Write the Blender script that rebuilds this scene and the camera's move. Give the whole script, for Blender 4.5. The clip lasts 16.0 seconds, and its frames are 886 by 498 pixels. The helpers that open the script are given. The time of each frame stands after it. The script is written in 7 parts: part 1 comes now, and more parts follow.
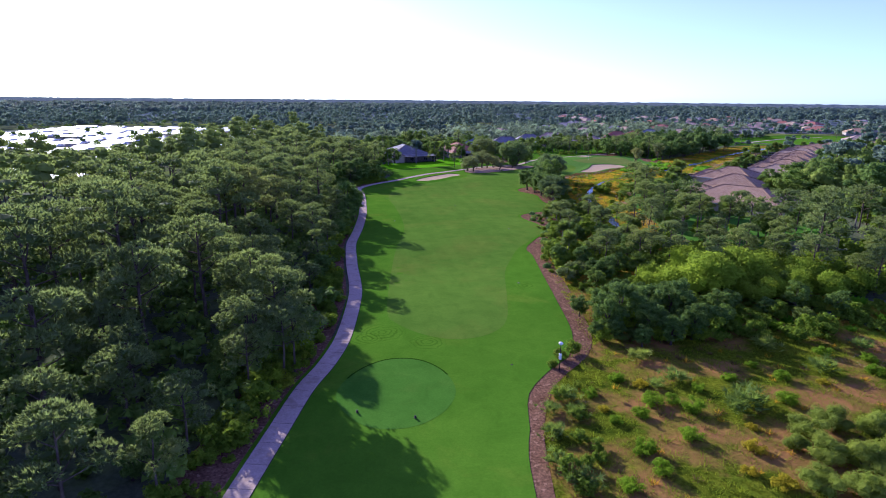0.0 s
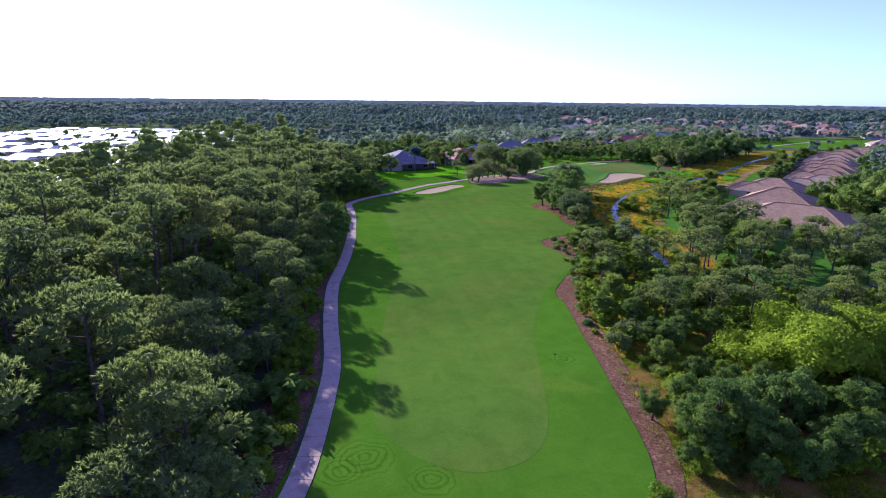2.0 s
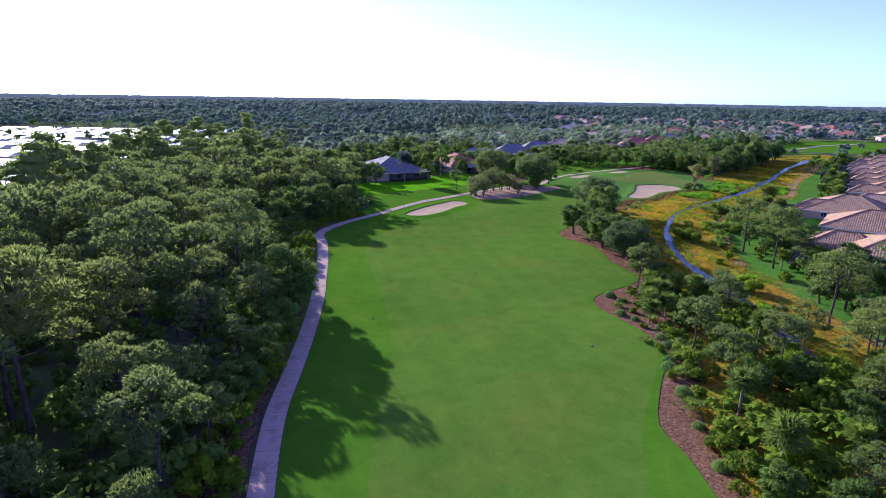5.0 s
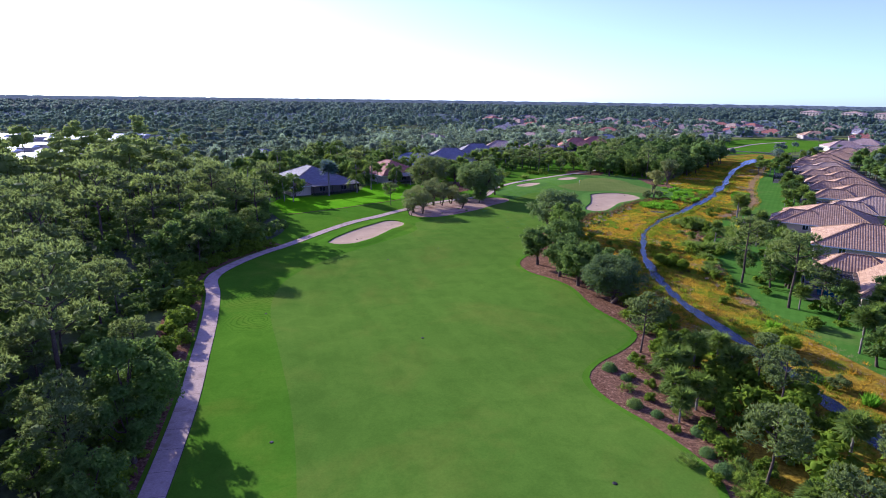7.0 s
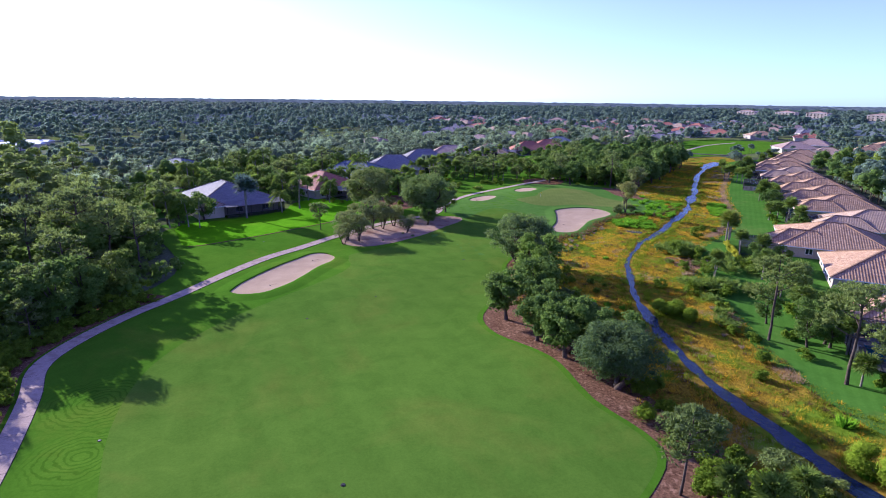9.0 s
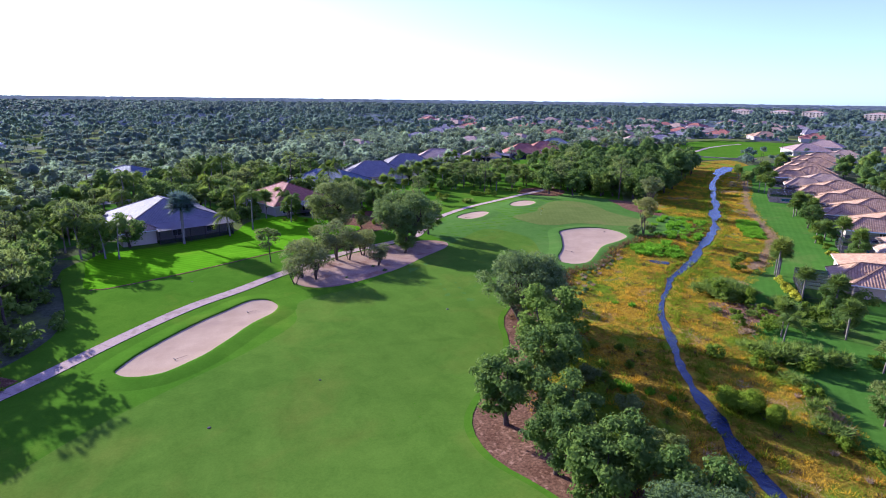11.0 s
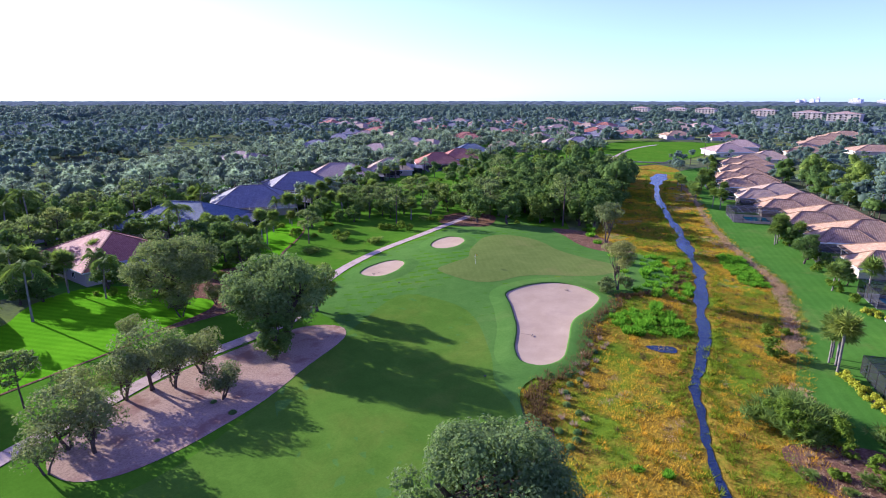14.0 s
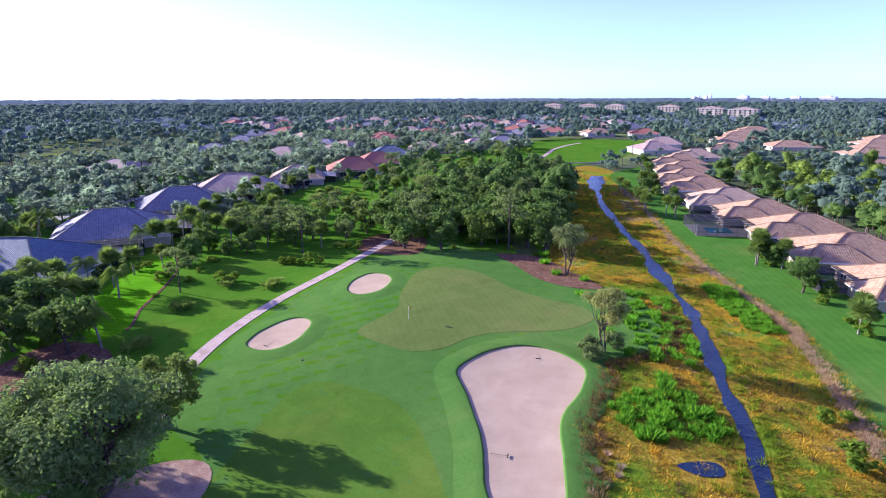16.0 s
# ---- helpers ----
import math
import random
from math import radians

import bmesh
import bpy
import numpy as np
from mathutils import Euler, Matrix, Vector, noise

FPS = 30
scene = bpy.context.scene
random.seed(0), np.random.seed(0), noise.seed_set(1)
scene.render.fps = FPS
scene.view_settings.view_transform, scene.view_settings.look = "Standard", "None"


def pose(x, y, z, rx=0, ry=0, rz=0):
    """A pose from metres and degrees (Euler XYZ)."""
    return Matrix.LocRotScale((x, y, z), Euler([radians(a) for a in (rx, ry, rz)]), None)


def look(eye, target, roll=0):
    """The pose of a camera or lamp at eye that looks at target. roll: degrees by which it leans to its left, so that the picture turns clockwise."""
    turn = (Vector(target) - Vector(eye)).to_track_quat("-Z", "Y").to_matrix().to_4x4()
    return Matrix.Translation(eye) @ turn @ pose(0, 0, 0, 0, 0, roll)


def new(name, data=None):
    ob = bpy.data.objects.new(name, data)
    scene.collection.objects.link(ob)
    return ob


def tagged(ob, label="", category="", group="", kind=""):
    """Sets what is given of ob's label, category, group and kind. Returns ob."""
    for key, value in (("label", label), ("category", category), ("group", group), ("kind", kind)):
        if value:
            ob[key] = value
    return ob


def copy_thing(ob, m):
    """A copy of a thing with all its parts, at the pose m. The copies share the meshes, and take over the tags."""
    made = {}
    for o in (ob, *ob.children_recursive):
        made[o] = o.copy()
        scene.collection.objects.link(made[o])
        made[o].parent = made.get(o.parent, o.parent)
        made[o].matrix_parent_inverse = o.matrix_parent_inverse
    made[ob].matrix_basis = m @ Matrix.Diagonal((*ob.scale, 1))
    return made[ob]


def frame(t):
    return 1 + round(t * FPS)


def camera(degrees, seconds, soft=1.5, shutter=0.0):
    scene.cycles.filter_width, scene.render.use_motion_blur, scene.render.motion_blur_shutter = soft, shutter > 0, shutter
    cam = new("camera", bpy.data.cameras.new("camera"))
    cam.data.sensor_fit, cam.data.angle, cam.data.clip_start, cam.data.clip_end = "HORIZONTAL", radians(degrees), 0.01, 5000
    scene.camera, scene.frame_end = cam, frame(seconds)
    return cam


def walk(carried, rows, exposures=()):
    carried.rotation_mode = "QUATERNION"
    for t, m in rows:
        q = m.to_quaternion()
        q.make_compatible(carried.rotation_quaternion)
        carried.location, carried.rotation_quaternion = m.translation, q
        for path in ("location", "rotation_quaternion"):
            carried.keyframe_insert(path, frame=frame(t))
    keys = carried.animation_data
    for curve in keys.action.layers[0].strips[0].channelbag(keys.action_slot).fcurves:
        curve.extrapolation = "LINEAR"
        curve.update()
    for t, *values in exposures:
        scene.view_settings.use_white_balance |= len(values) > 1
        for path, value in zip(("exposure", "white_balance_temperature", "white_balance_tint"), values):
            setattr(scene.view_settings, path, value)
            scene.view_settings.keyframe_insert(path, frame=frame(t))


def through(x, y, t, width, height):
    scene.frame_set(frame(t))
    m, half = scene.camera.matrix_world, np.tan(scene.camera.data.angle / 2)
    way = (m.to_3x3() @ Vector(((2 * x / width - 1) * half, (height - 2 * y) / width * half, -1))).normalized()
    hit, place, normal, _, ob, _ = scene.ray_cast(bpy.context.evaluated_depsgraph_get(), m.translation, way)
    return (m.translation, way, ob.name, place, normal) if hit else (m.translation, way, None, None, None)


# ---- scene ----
cam = camera(75.73, 16.0, 1.0)
# t, x, y, z, yaw, pitch, roll
ROWS = [
    (0.0, 0.00, 0.00, 34.42, 0.45, -14.81, -0.54),
    (0.5, -0.28, 7.46, 34.65, 0.39, -14.77, -0.57),
    (1.0, -0.60, 14.97, 34.87, 0.39, -14.73, -0.59),
    (1.5, -1.09, 22.55, 35.01, 0.38, -14.71, -0.62),
    (2.0, -1.73, 30.04, 34.93, 0.31, -14.76, -0.63),
    (2.5, -2.53, 37.61, 34.83, 0.25, -14.78, -0.65),
    (3.0, -3.50, 45.39, 34.73, 0.18, -14.73, -0.69),
    (3.5, -4.57, 53.22, 34.55, 0.15, -14.77, -0.76),
    (6.0, -6.30, 92.86, 34.02, -3.84, -14.89, -0.90),
    (6.5, -5.94, 100.89, 34.06, -5.82, -14.84, -0.86),
    (7.0, -5.26, 108.87, 34.14, -8.03, -14.82, -0.78),
    (7.5, -4.14, 116.70, 34.21, -10.72, -14.85, -0.73),
    (8.0, -2.65, 124.39, 34.37, -12.14, -14.83, -0.70),
    (8.5, -0.84, 132.02, 34.59, -12.82, -14.79, -0.73),
    (9.0, 1.16, 139.59, 34.73, -13.28, -14.76, -0.72),
    (11.5, 13.23, 176.88, 34.92, -14.58, -14.87, -0.68),
    (12.0, 15.69, 184.50, 35.27, -15.34, -14.83, -0.62),
    (12.5, 18.08, 192.11, 35.68, -16.52, -14.79, -0.56),
    (13.0, 20.44, 199.79, 36.07, -18.14, -14.77, -0.45),
    (13.5, 23.02, 207.69, 36.31, -20.33, -14.80, -0.27),
    (14.0, 26.03, 215.85, 36.42, -23.26, -14.79, -0.07),
    (14.5, 29.28, 223.84, 36.37, -25.67, -14.86, 0.01),
    (15.0, 32.62, 231.55, 36.32, -27.55, -14.91, 0.05),
    (15.5, 36.00, 239.10, 36.26, -29.48, -15.00, 0.10),
    (16.0, 39.41, 246.60, 36.24, -31.61, -15.02, 0.13),
]
walk(cam, [(t, pose(x, y, z, 90 + pitch, roll, yaw)) for t, x, y, z, yaw, pitch, roll in ROWS],
     exposures=[(0.0, 1.08, 4850, 24), (8.0, 1.12, 4850, 24), (12.0, 1.38, 4850, 24), (14.5, 1.33, 4850, 24), (16.0, 1.45, 4850, 24)])

# ---- world and light ----
SUN_AZ, SUN_EL = -35.0, 18.5   # degrees from +y towards +x, and above the horizon
world = bpy.data.worlds.new("sky")
scene.world = world
world.use_nodes = True
wn, wl = world.node_tree.nodes, world.node_tree.links
sky = wn.new("ShaderNodeTexSky")
sky.sky_type = "NISHITA"
sky.sun_disc = False
sky.sun_elevation, sky.sun_rotation = radians(SUN_EL), radians(SUN_AZ)
sky.air_density, sky.dust_density, sky.ozone_density = 0.8, 0.4, 5.0
hue = wn.new("ShaderNodeHueSaturation")
hue.inputs["Hue"].default_value, hue.inputs["Saturation"].default_value = 0.54, 0.8
wl.new(sky.outputs[0], hue.inputs["Color"])
wl.new(hue.outputs[0], wn["Background"].inputs[0])
wn["Background"].inputs[1].default_value = 0.128
sun = new("sun", bpy.data.lights.new("sun", "SUN"))
sun.data.energy, sun.data.angle, sun.data.color = 5.0, radians(0.53), (1.0, 0.84, 0.57)
sun.matrix_world = look((0, 0, 0), (math.sin(radians(SUN_AZ)) * -1, -math.cos(radians(SUN_AZ)), -math.tan(radians(SUN_EL))))

# ---- materials ----
def material(name, rough=0.8, metal=0.0, spec=0.3):
    m = bpy.data.materials.new(name)
    m.use_nodes = True
    n, l = m.node_tree.nodes, m.node_tree.links
    b = n["Principled BSDF"]
    b.inputs["Roughness"].default_value = rough
    b.inputs["Metallic"].default_value = metal
    b.inputs["Specular IOR Level"].default_value = spec
    return m, n, l, b


def noise_node(n, l, scale, detail=4.0, rough=0.55, vector=None, distortion=0.0):
    t = n.new("ShaderNodeTexNoise")
    t.inputs["Scale"].default_value, t.inputs["Detail"].default_value = scale, detail
    t.inputs["Roughness"].default_value, t.inputs["Distortion"].default_value = rough, distortion
    if vector is not None:
        l.new(vector, t.inputs["Vector"])
    return t.outputs["Fac"]


def ramp(n, l, fac, stops):
    r = n.new("ShaderNodeValToRGB")
    while len(r.color_ramp.elements) < len(stops):
        r.color_ramp.elements.new(0.5)
    for e, (p, c) in zip(r.color_ramp.elements, stops):
        e.position, e.color = p, (*c, 1)
    l.new(fac, r.inputs[0])
    return r.outputs[0]


def mix(n, l, fac, a, b, mode="MIX"):
    x = n.new("ShaderNodeMix")
    x.data_type, x.blend_type = "RGBA", mode
    for sock, v in ((x.inputs[0], fac), (x.inputs[6], a), (x.inputs[7], b)):
        if isinstance(v, (int, float)):
            sock.default_value = v
        elif isinstance(v, tuple):
            sock.default_value = (*v, 1)
        else:
            l.new(v, sock)
    return x.outputs[2]


def bump(n, l, b, height, strength, distance):
    k = n.new("ShaderNodeBump")
    k.inputs["Strength"].default_value, k.inputs["Distance"].default_value = strength, distance
    l.new(height, k.inputs["Height"])
    l.new(k.outputs[0], b.inputs["Normal"])


def position(n):
    return n.new("ShaderNodeNewGeometry").outputs["Position"]


def surface(name, dark, light, coarse, fine, rough=1.0, spec=0.0, relief=0.05, spots=None, spot_scale=0.08, spot_at=(0.5, 0.62), grain=0.6):
    """A natural surface: broad patches, fine grain, and spots of another colour with soft edges."""
    m, n, l, b = material(name, rough, 0, spec)
    p = position(n)
    c = ramp(n, l, noise_node(n, l, coarse, 5, 0.6, p), [(0.3, dark), (0.7, light)])
    f = noise_node(n, l, fine, 4, 0.7, p)
    c = mix(n, l, grain, c, ramp(n, l, f, [(0.32, (0.3, 0.3, 0.3)), (0.68, (1.15, 1.15, 1.15))]), "MULTIPLY")
    if spots:
        s = ramp(n, l, noise_node(n, l, spot_scale, 6, 0.62, p), [(spot_at[0], (0, 0, 0)), (spot_at[1], (1, 1, 1))])
        c = mix(n, l, s, c, spots)
    l.new(c, b.inputs["Base Color"])
    bump(n, l, b, f, 0.5, relief)
    return m


def turf(name, dark, light, worn, stripe=0.0, angle=0.0, width=2.2, worn_at=(0.55, 0.75), rings=()):
    """Mown grass: broad tone patches, worn spots, a fine blade grain and, where it is striped, mower bands."""
    m, n, l, b = material(name, 1.0, 0, 0.0)
    p = position(n)
    c = ramp(n, l, noise_node(n, l, 0.035, 5, 0.6, p), [(0.3, dark), (0.7, light)])
    w = ramp(n, l, noise_node(n, l, 0.06, 6, 0.65, p, 0.4), [(worn_at[0], (0, 0, 0)), (worn_at[1], (1, 1, 1))])
    c = mix(n, l, w, c, worn)
    c = mix(n, l, 0.8, c, ramp(n, l, noise_node(n, l, 0.28, 6, 0.7, p, 0.8), [(0.3, (0.78, 0.82, 0.74)), (0.7, (1.1, 1.08, 1.05))]), "MULTIPLY")
    g = noise_node(n, l, 3.5, 6, 0.8, p)
    c = mix(n, l, 0.7, c, ramp(n, l, g, [(0.25, (0.55, 0.6, 0.5)), (0.75, (1, 1, 1))]), "MULTIPLY")
    if stripe:
        q = n.new("ShaderNodeMapping")
        q.inputs["Rotation"].default_value = (0, 0, radians(angle))
        l.new(p, q.inputs["Vector"])
        v = n.new("ShaderNodeTexWave")
        v.wave_profile = "SIN"
        v.inputs["Scale"].default_value = 0.314 / width
        v.inputs["Distortion"].default_value, v.inputs["Detail Scale"].default_value = 0.6, 0.2
        l.new(q.outputs[0], v.inputs["Vector"])
        c = mix(n, l, stripe, c, ramp(n, l, v.outputs["Fac"], [(0.35, (0.72, 0.76, 0.7)), (0.65, (1, 1, 1))]), "MULTIPLY")
    for cx, cy, reach in rings:
        d = n.new("ShaderNodeVectorMath"); d.operation = "DISTANCE"
        l.new(p, d.inputs[0]); d.inputs[1].default_value = (cx, cy, 0)
        s = n.new("ShaderNodeMath"); s.operation = "MULTIPLY"; s.inputs[1].default_value = 8.5
        j = n.new("ShaderNodeMath"); j.operation = "MULTIPLY_ADD"
        l.new(noise_node(n, l, 0.5, 3, 0.5, p), j.inputs[0]); j.inputs[1].default_value = 1.9
        l.new(d.outputs["Value"], j.inputs[2])
        l.new(j.outputs[0], s.inputs[0])
        w = n.new("ShaderNodeMath"); w.operation = "SINE"
        l.new(s.outputs[0], w.inputs[0])
        k = n.new("ShaderNodeMapRange")
        k.inputs["From Min"].default_value, k.inputs["From Max"].default_value = reach * 0.6, reach
        k.inputs["To Min"].default_value, k.inputs["To Max"].default_value = 0.58, 0.0
        l.new(d.outputs["Value"], k.inputs["Value"])
        c = mix(n, l, k.outputs[0], c, mix(n, l, 1.0, c, ramp(n, l, w.outputs[0], [(0.3, (1.15, 1.1, 1.1)), (0.7, (0.62, 0.68, 0.6))]), "MULTIPLY"))
    l.new(c, b.inputs["Base Color"])
    bump(n, l, b, g, 0.6, 0.04)
    return m


def leaf(name, dark, light, through=0.4, tint=(0.25, 0.4, 0.04), gloss=0.12):
    """Foliage: every leaf clump a little different, every plant too; light passes through."""
    m, n, l, b = material(name, 0.8, 0, gloss)
    r = n.new("ShaderNodeNewGeometry").outputs["Random Per Island"]
    o = n.new("ShaderNodeObjectInfo").outputs["Random"]
    c = ramp(n, l, r, [(0.0, dark), (1.0, light)])
    c = mix(n, l, 0.55, c, ramp(n, l, o, [(0.0, (0.5, 0.56, 0.6)), (0.5, (0.95, 0.95, 0.88)), (0.82, (1.2, 1.12, 0.85)), (0.93, (1.55, 1.45, 0.7)), (1.0, (1.7, 1.15, 0.8))]), "MULTIPLY")
    c = mix(n, l, 0.5, c, ramp(n, l, noise_node(n, l, 0.05, 3, 0.6, position(n)), [(0.3, (0.65, 0.7, 0.75)), (0.7, (1.2, 1.15, 0.95))]), "MULTIPLY")
    l.new(c, b.inputs["Base Color"])
    t = n.new("ShaderNodeBsdfTranslucent")
    l.new(mix(n, l, 0.45, c, tint), t.inputs["Color"])
    s = n.new("ShaderNodeMixShader")
    s.inputs[0].default_value = through
    l.new(b.outputs[0], s.inputs[1])
    l.new(t.outputs[0], s.inputs[2])
    l.new(s.outputs[0], n["Material Output"].inputs["Surface"])
    return m


def plain(name, colour, rough=0.6, metal=0.0, grain=6.0, spread=0.25, spec=0.3):
    """A made surface with a light mottle at two scales."""
    m, n, l, b = material(name, rough, metal, spec)
    p = position(n)
    lo = tuple(v * (1 - spread) for v in colour)
    c = ramp(n, l, noise_node(n, l, grain, 5, 0.65, p), [(0.3, lo), (0.7, colour)])
    c = mix(n, l, 0.5, c, ramp(n, l, noise_node(n, l, grain * 0.07, 4, 0.6, p), [(0.3, (0.8, 0.8, 0.8)), (0.7, (1.05, 1.05, 1.05))]), "MULTIPLY")
    l.new(c, b.inputs["Base Color"])
    return m


def tiles(name, low, high, pitch=0.36, course=0.4):
    """Barrel roof tiles: ribs up the slope, a step at each course, uneven firing."""
    m, n, l, b = material(name, 0.75, 0, 0.25)
    uv = n.new("ShaderNodeUVMap").outputs[0]
    s = n.new("ShaderNodeSeparateXYZ")
    l.new(uv, s.inputs[0])
    def saw(sock, size, op):
        d = n.new("ShaderNodeMath"); d.operation = "DIVIDE"
        l.new(sock, d.inputs[0]); d.inputs[1].default_value = size
        f = n.new("ShaderNodeMath"); f.operation = op
        l.new(d.outputs[0], f.inputs[0])
        if op == "PINGPONG":
            f.inputs[1].default_value = 0.5
        return f.outputs[0]
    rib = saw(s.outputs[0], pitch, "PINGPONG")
    step = saw(s.outputs[1], course, "FRACT")
    h = n.new("ShaderNodeMath"); h.operation = "MULTIPLY_ADD"
    l.new(rib, h.inputs[0]); h.inputs[1].default_value = 2.0; l.new(step, h.inputs[2])
    v = n.new("ShaderNodeMapping"); v.inputs["Scale"].default_value = (1 / pitch, 1 / course, 1)
    l.new(uv, v.inputs[0])
    w = n.new("ShaderNodeTexWhiteNoise"); w.noise_dimensions = "2D"
    fl = n.new("ShaderNodeVectorMath"); fl.operation = "FLOOR"
    l.new(v.outputs[0], fl.inputs[0]); l.new(fl.outputs[0], w.inputs[0])
    c = ramp(n, l, w.outputs[0], [(0.0, low), (1.0, high)])
    c = mix(n, l, 0.6, c, ramp(n, l, noise_node(n, l, 0.35, 5, 0.65, position(n)), [(0.3, (0.7, 0.7, 0.72)), (0.7, (1.08, 1.05, 1.0))]), "MULTIPLY")
    # the colour is darker along the groove between two ribs
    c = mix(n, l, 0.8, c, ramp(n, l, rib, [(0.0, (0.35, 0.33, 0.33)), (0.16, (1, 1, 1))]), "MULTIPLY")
    l.new(c, b.inputs["Base Color"])
    bump(n, l, b, h.outputs[0], 1.0, 0.05)
    return m


M_GROUND = surface("forest_floor", (0.075, 0.1, 0.05), (0.14, 0.15, 0.085), 0.06, 1.6, spots=(0.16, 0.2, 0.045), spot_scale=0.02, spot_at=(0.5, 0.6))
M_TURF = turf("rough_turf", (0.078, 0.186, 0.012), (0.112, 0.228, 0.016), (0.155, 0.23, 0.022), rings=((-23.5, 206.5, 7.5), (-22, 195.5, 6.0), (-9.5, 79.6, 4.0), (-2.6, 76.3, 3.0), (-11.5, 77.5, 3.0), (15, 102.5, 2.5)))
M_FAIRWAY = turf("fairway_turf", (0.098, 0.188, 0.021), (0.132, 0.226, 0.027), (0.175, 0.214, 0.033), 0.15, -12, 5.0, (0.5, 0.8))
M_SURROUND = turf("green_surround_turf", (0.091, 0.191, 0.034), (0.124, 0.229, 0.042), (0.15, 0.215, 0.052))
M_TEE = turf("tee_turf", (0.074, 0.186, 0.02), (0.096, 0.214, 0.026), (0.115, 0.205, 0.028))
# dark turf colour that stands for shade on the back slope of the tee
M_TEE_SHADE = turf("tee_back_shade", (0.025, 0.075, 0.006), (0.04, 0.1, 0.008), (0.05, 0.1, 0.01))
M_GREEN = turf("green_turf", (0.155, 0.2, 0.045), (0.185, 0.225, 0.055), (0.225, 0.222, 0.07), 0.15, 20, 1.2)
M_LAWN = turf("lawn_turf", (0.125, 0.34, 0.003), (0.175, 0.42, 0.004), (0.2, 0.38, 0.01), 0.5, -52, 1.3)
M_LAWN2 = turf("villa_lawn_turf", (0.075, 0.185, 0.024), (0.11, 0.235, 0.032), (0.17, 0.22, 0.05), 0.25, 40, 1.5)
M_MULCH = surface("pine_straw_mulch", (0.15, 0.078, 0.046), (0.26, 0.148, 0.09), 0.5, 3.2, spots=(0.33, 0.2, 0.13), spot_scale=1.6, spot_at=(0.56, 0.7), grain=0.95)
M_SAND = surface("bunker_sand", (0.4, 0.29, 0.185), (0.49, 0.365, 0.24), 0.25, 9.0, 1.0, 0.0, 0.03, spots=(0.34, 0.245, 0.17), spot_scale=0.18, spot_at=(0.55, 0.75), grain=0.25)
M_WASTE = surface("waste_sand", (0.365, 0.248, 0.172), (0.465, 0.33, 0.236), 0.2, 4.0, 1.0, 0.0, 0.04, spots=(0.24, 0.14, 0.1), spot_scale=0.22, spot_at=(0.52, 0.66), grain=0.55)
M_PATH = surface("cart_path_concrete", (0.45, 0.335, 0.27), (0.58, 0.45, 0.37), 0.5, 5.0, 1.0, 0.0, 0.01, spots=(0.35, 0.26, 0.205), spot_scale=0.5, grain=0.35)
M_MARSH = surface("marsh_ground", (0.24, 0.14, 0.016), (0.48, 0.34, 0.035), 0.5, 2.4, relief=0.4, spots=(0.15, 0.23, 0.012), spot_scale=0.1, spot_at=(0.5, 0.6), grain=0.9)
M_FIELD = surface("wild_grass_ground", (0.068, 0.11, 0.006), (0.18, 0.2, 0.011), 0.3, 2.6, relief=0.35, spots=(0.27, 0.14, 0.045), spot_scale=0.09, spot_at=(0.47, 0.6), grain=0.9)
M_SCRUB = surface("dry_bank", (0.3, 0.2, 0.12), (0.46, 0.33, 0.22), 0.3, 3.0, relief=0.25, spots=(0.2, 0.16, 0.05), spot_scale=0.2, grain=0.9)
M_PARK = surface("park_verge", (0.1, 0.13, 0.06), (0.2, 0.22, 0.13), 0.05, 3.0, spots=(0.32, 0.31, 0.27), spot_scale=0.04)
M_DRIVE = surface("concrete_drive", (0.45, 0.43, 0.4), (0.58, 0.55, 0.52), 0.3, 6.0)
M_EDGE = plain("dark_cut_edge", (0.05, 0.04, 0.025), 0.95)
M_BARK = surface("bark", (0.07, 0.055, 0.045), (0.16, 0.12, 0.095), 1.2, 9.0)
M_PALMBARK = surface("palm_trunk", (0.17, 0.145, 0.12), (0.32, 0.28, 0.235), 0.8, 10.0)
M_PINE = leaf("pine_needles", (0.09, 0.13, 0.046), (0.22, 0.275, 0.098), 0.47, (0.38, 0.47, 0.1), 0.05)
M_OAK = leaf("oak_leaves", (0.068, 0.128, 0.026), (0.165, 0.245, 0.05), 0.42, (0.28, 0.4, 0.07), 0.07)
M_OAKGREY = leaf("grey_oak_leaves", (0.085, 0.14, 0.055), (0.185, 0.25, 0.095), 0.46, (0.26, 0.36, 0.07), 0.08)
M_SMALLOAK = leaf("small_oak_leaves", (0.12, 0.15, 0.055), (0.24, 0.275, 0.1), 0.42, (0.36, 0.42, 0.1))
M_SHRUB = leaf("shrub_leaves", (0.085, 0.15, 0.014), (0.2, 0.28, 0.025), 0.42, (0.34, 0.46, 0.03), 0.03)
M_GRASSBLUE = leaf("blue_grass_blades", (0.1, 0.18, 0.05), (0.2, 0.31, 0.095), 0.42, (0.3, 0.45, 0.1), 0.03)
M_WILLOW = leaf("willow_leaves", (0.17, 0.26, 0.016), (0.28, 0.38, 0.028), 0.45, (0.45, 0.55, 0.04), 0.03)
M_SILVER = leaf("grey_leaves", (0.12, 0.165, 0.05), (0.2, 0.25, 0.08), 0.38, (0.3, 0.36, 0.08), 0.04)
M_FRESH = leaf("fresh_green_leaves", (0.13, 0.24, 0.008), (0.22, 0.33, 0.014), 0.45, (0.36, 0.55, 0.02), 0.02)
M_YELLOWBUSH = leaf("yellow_bush_leaves", (0.26, 0.24, 0.01), (0.42, 0.36, 0.015), 0.42, (0.55, 0.48, 0.02), 0.02)
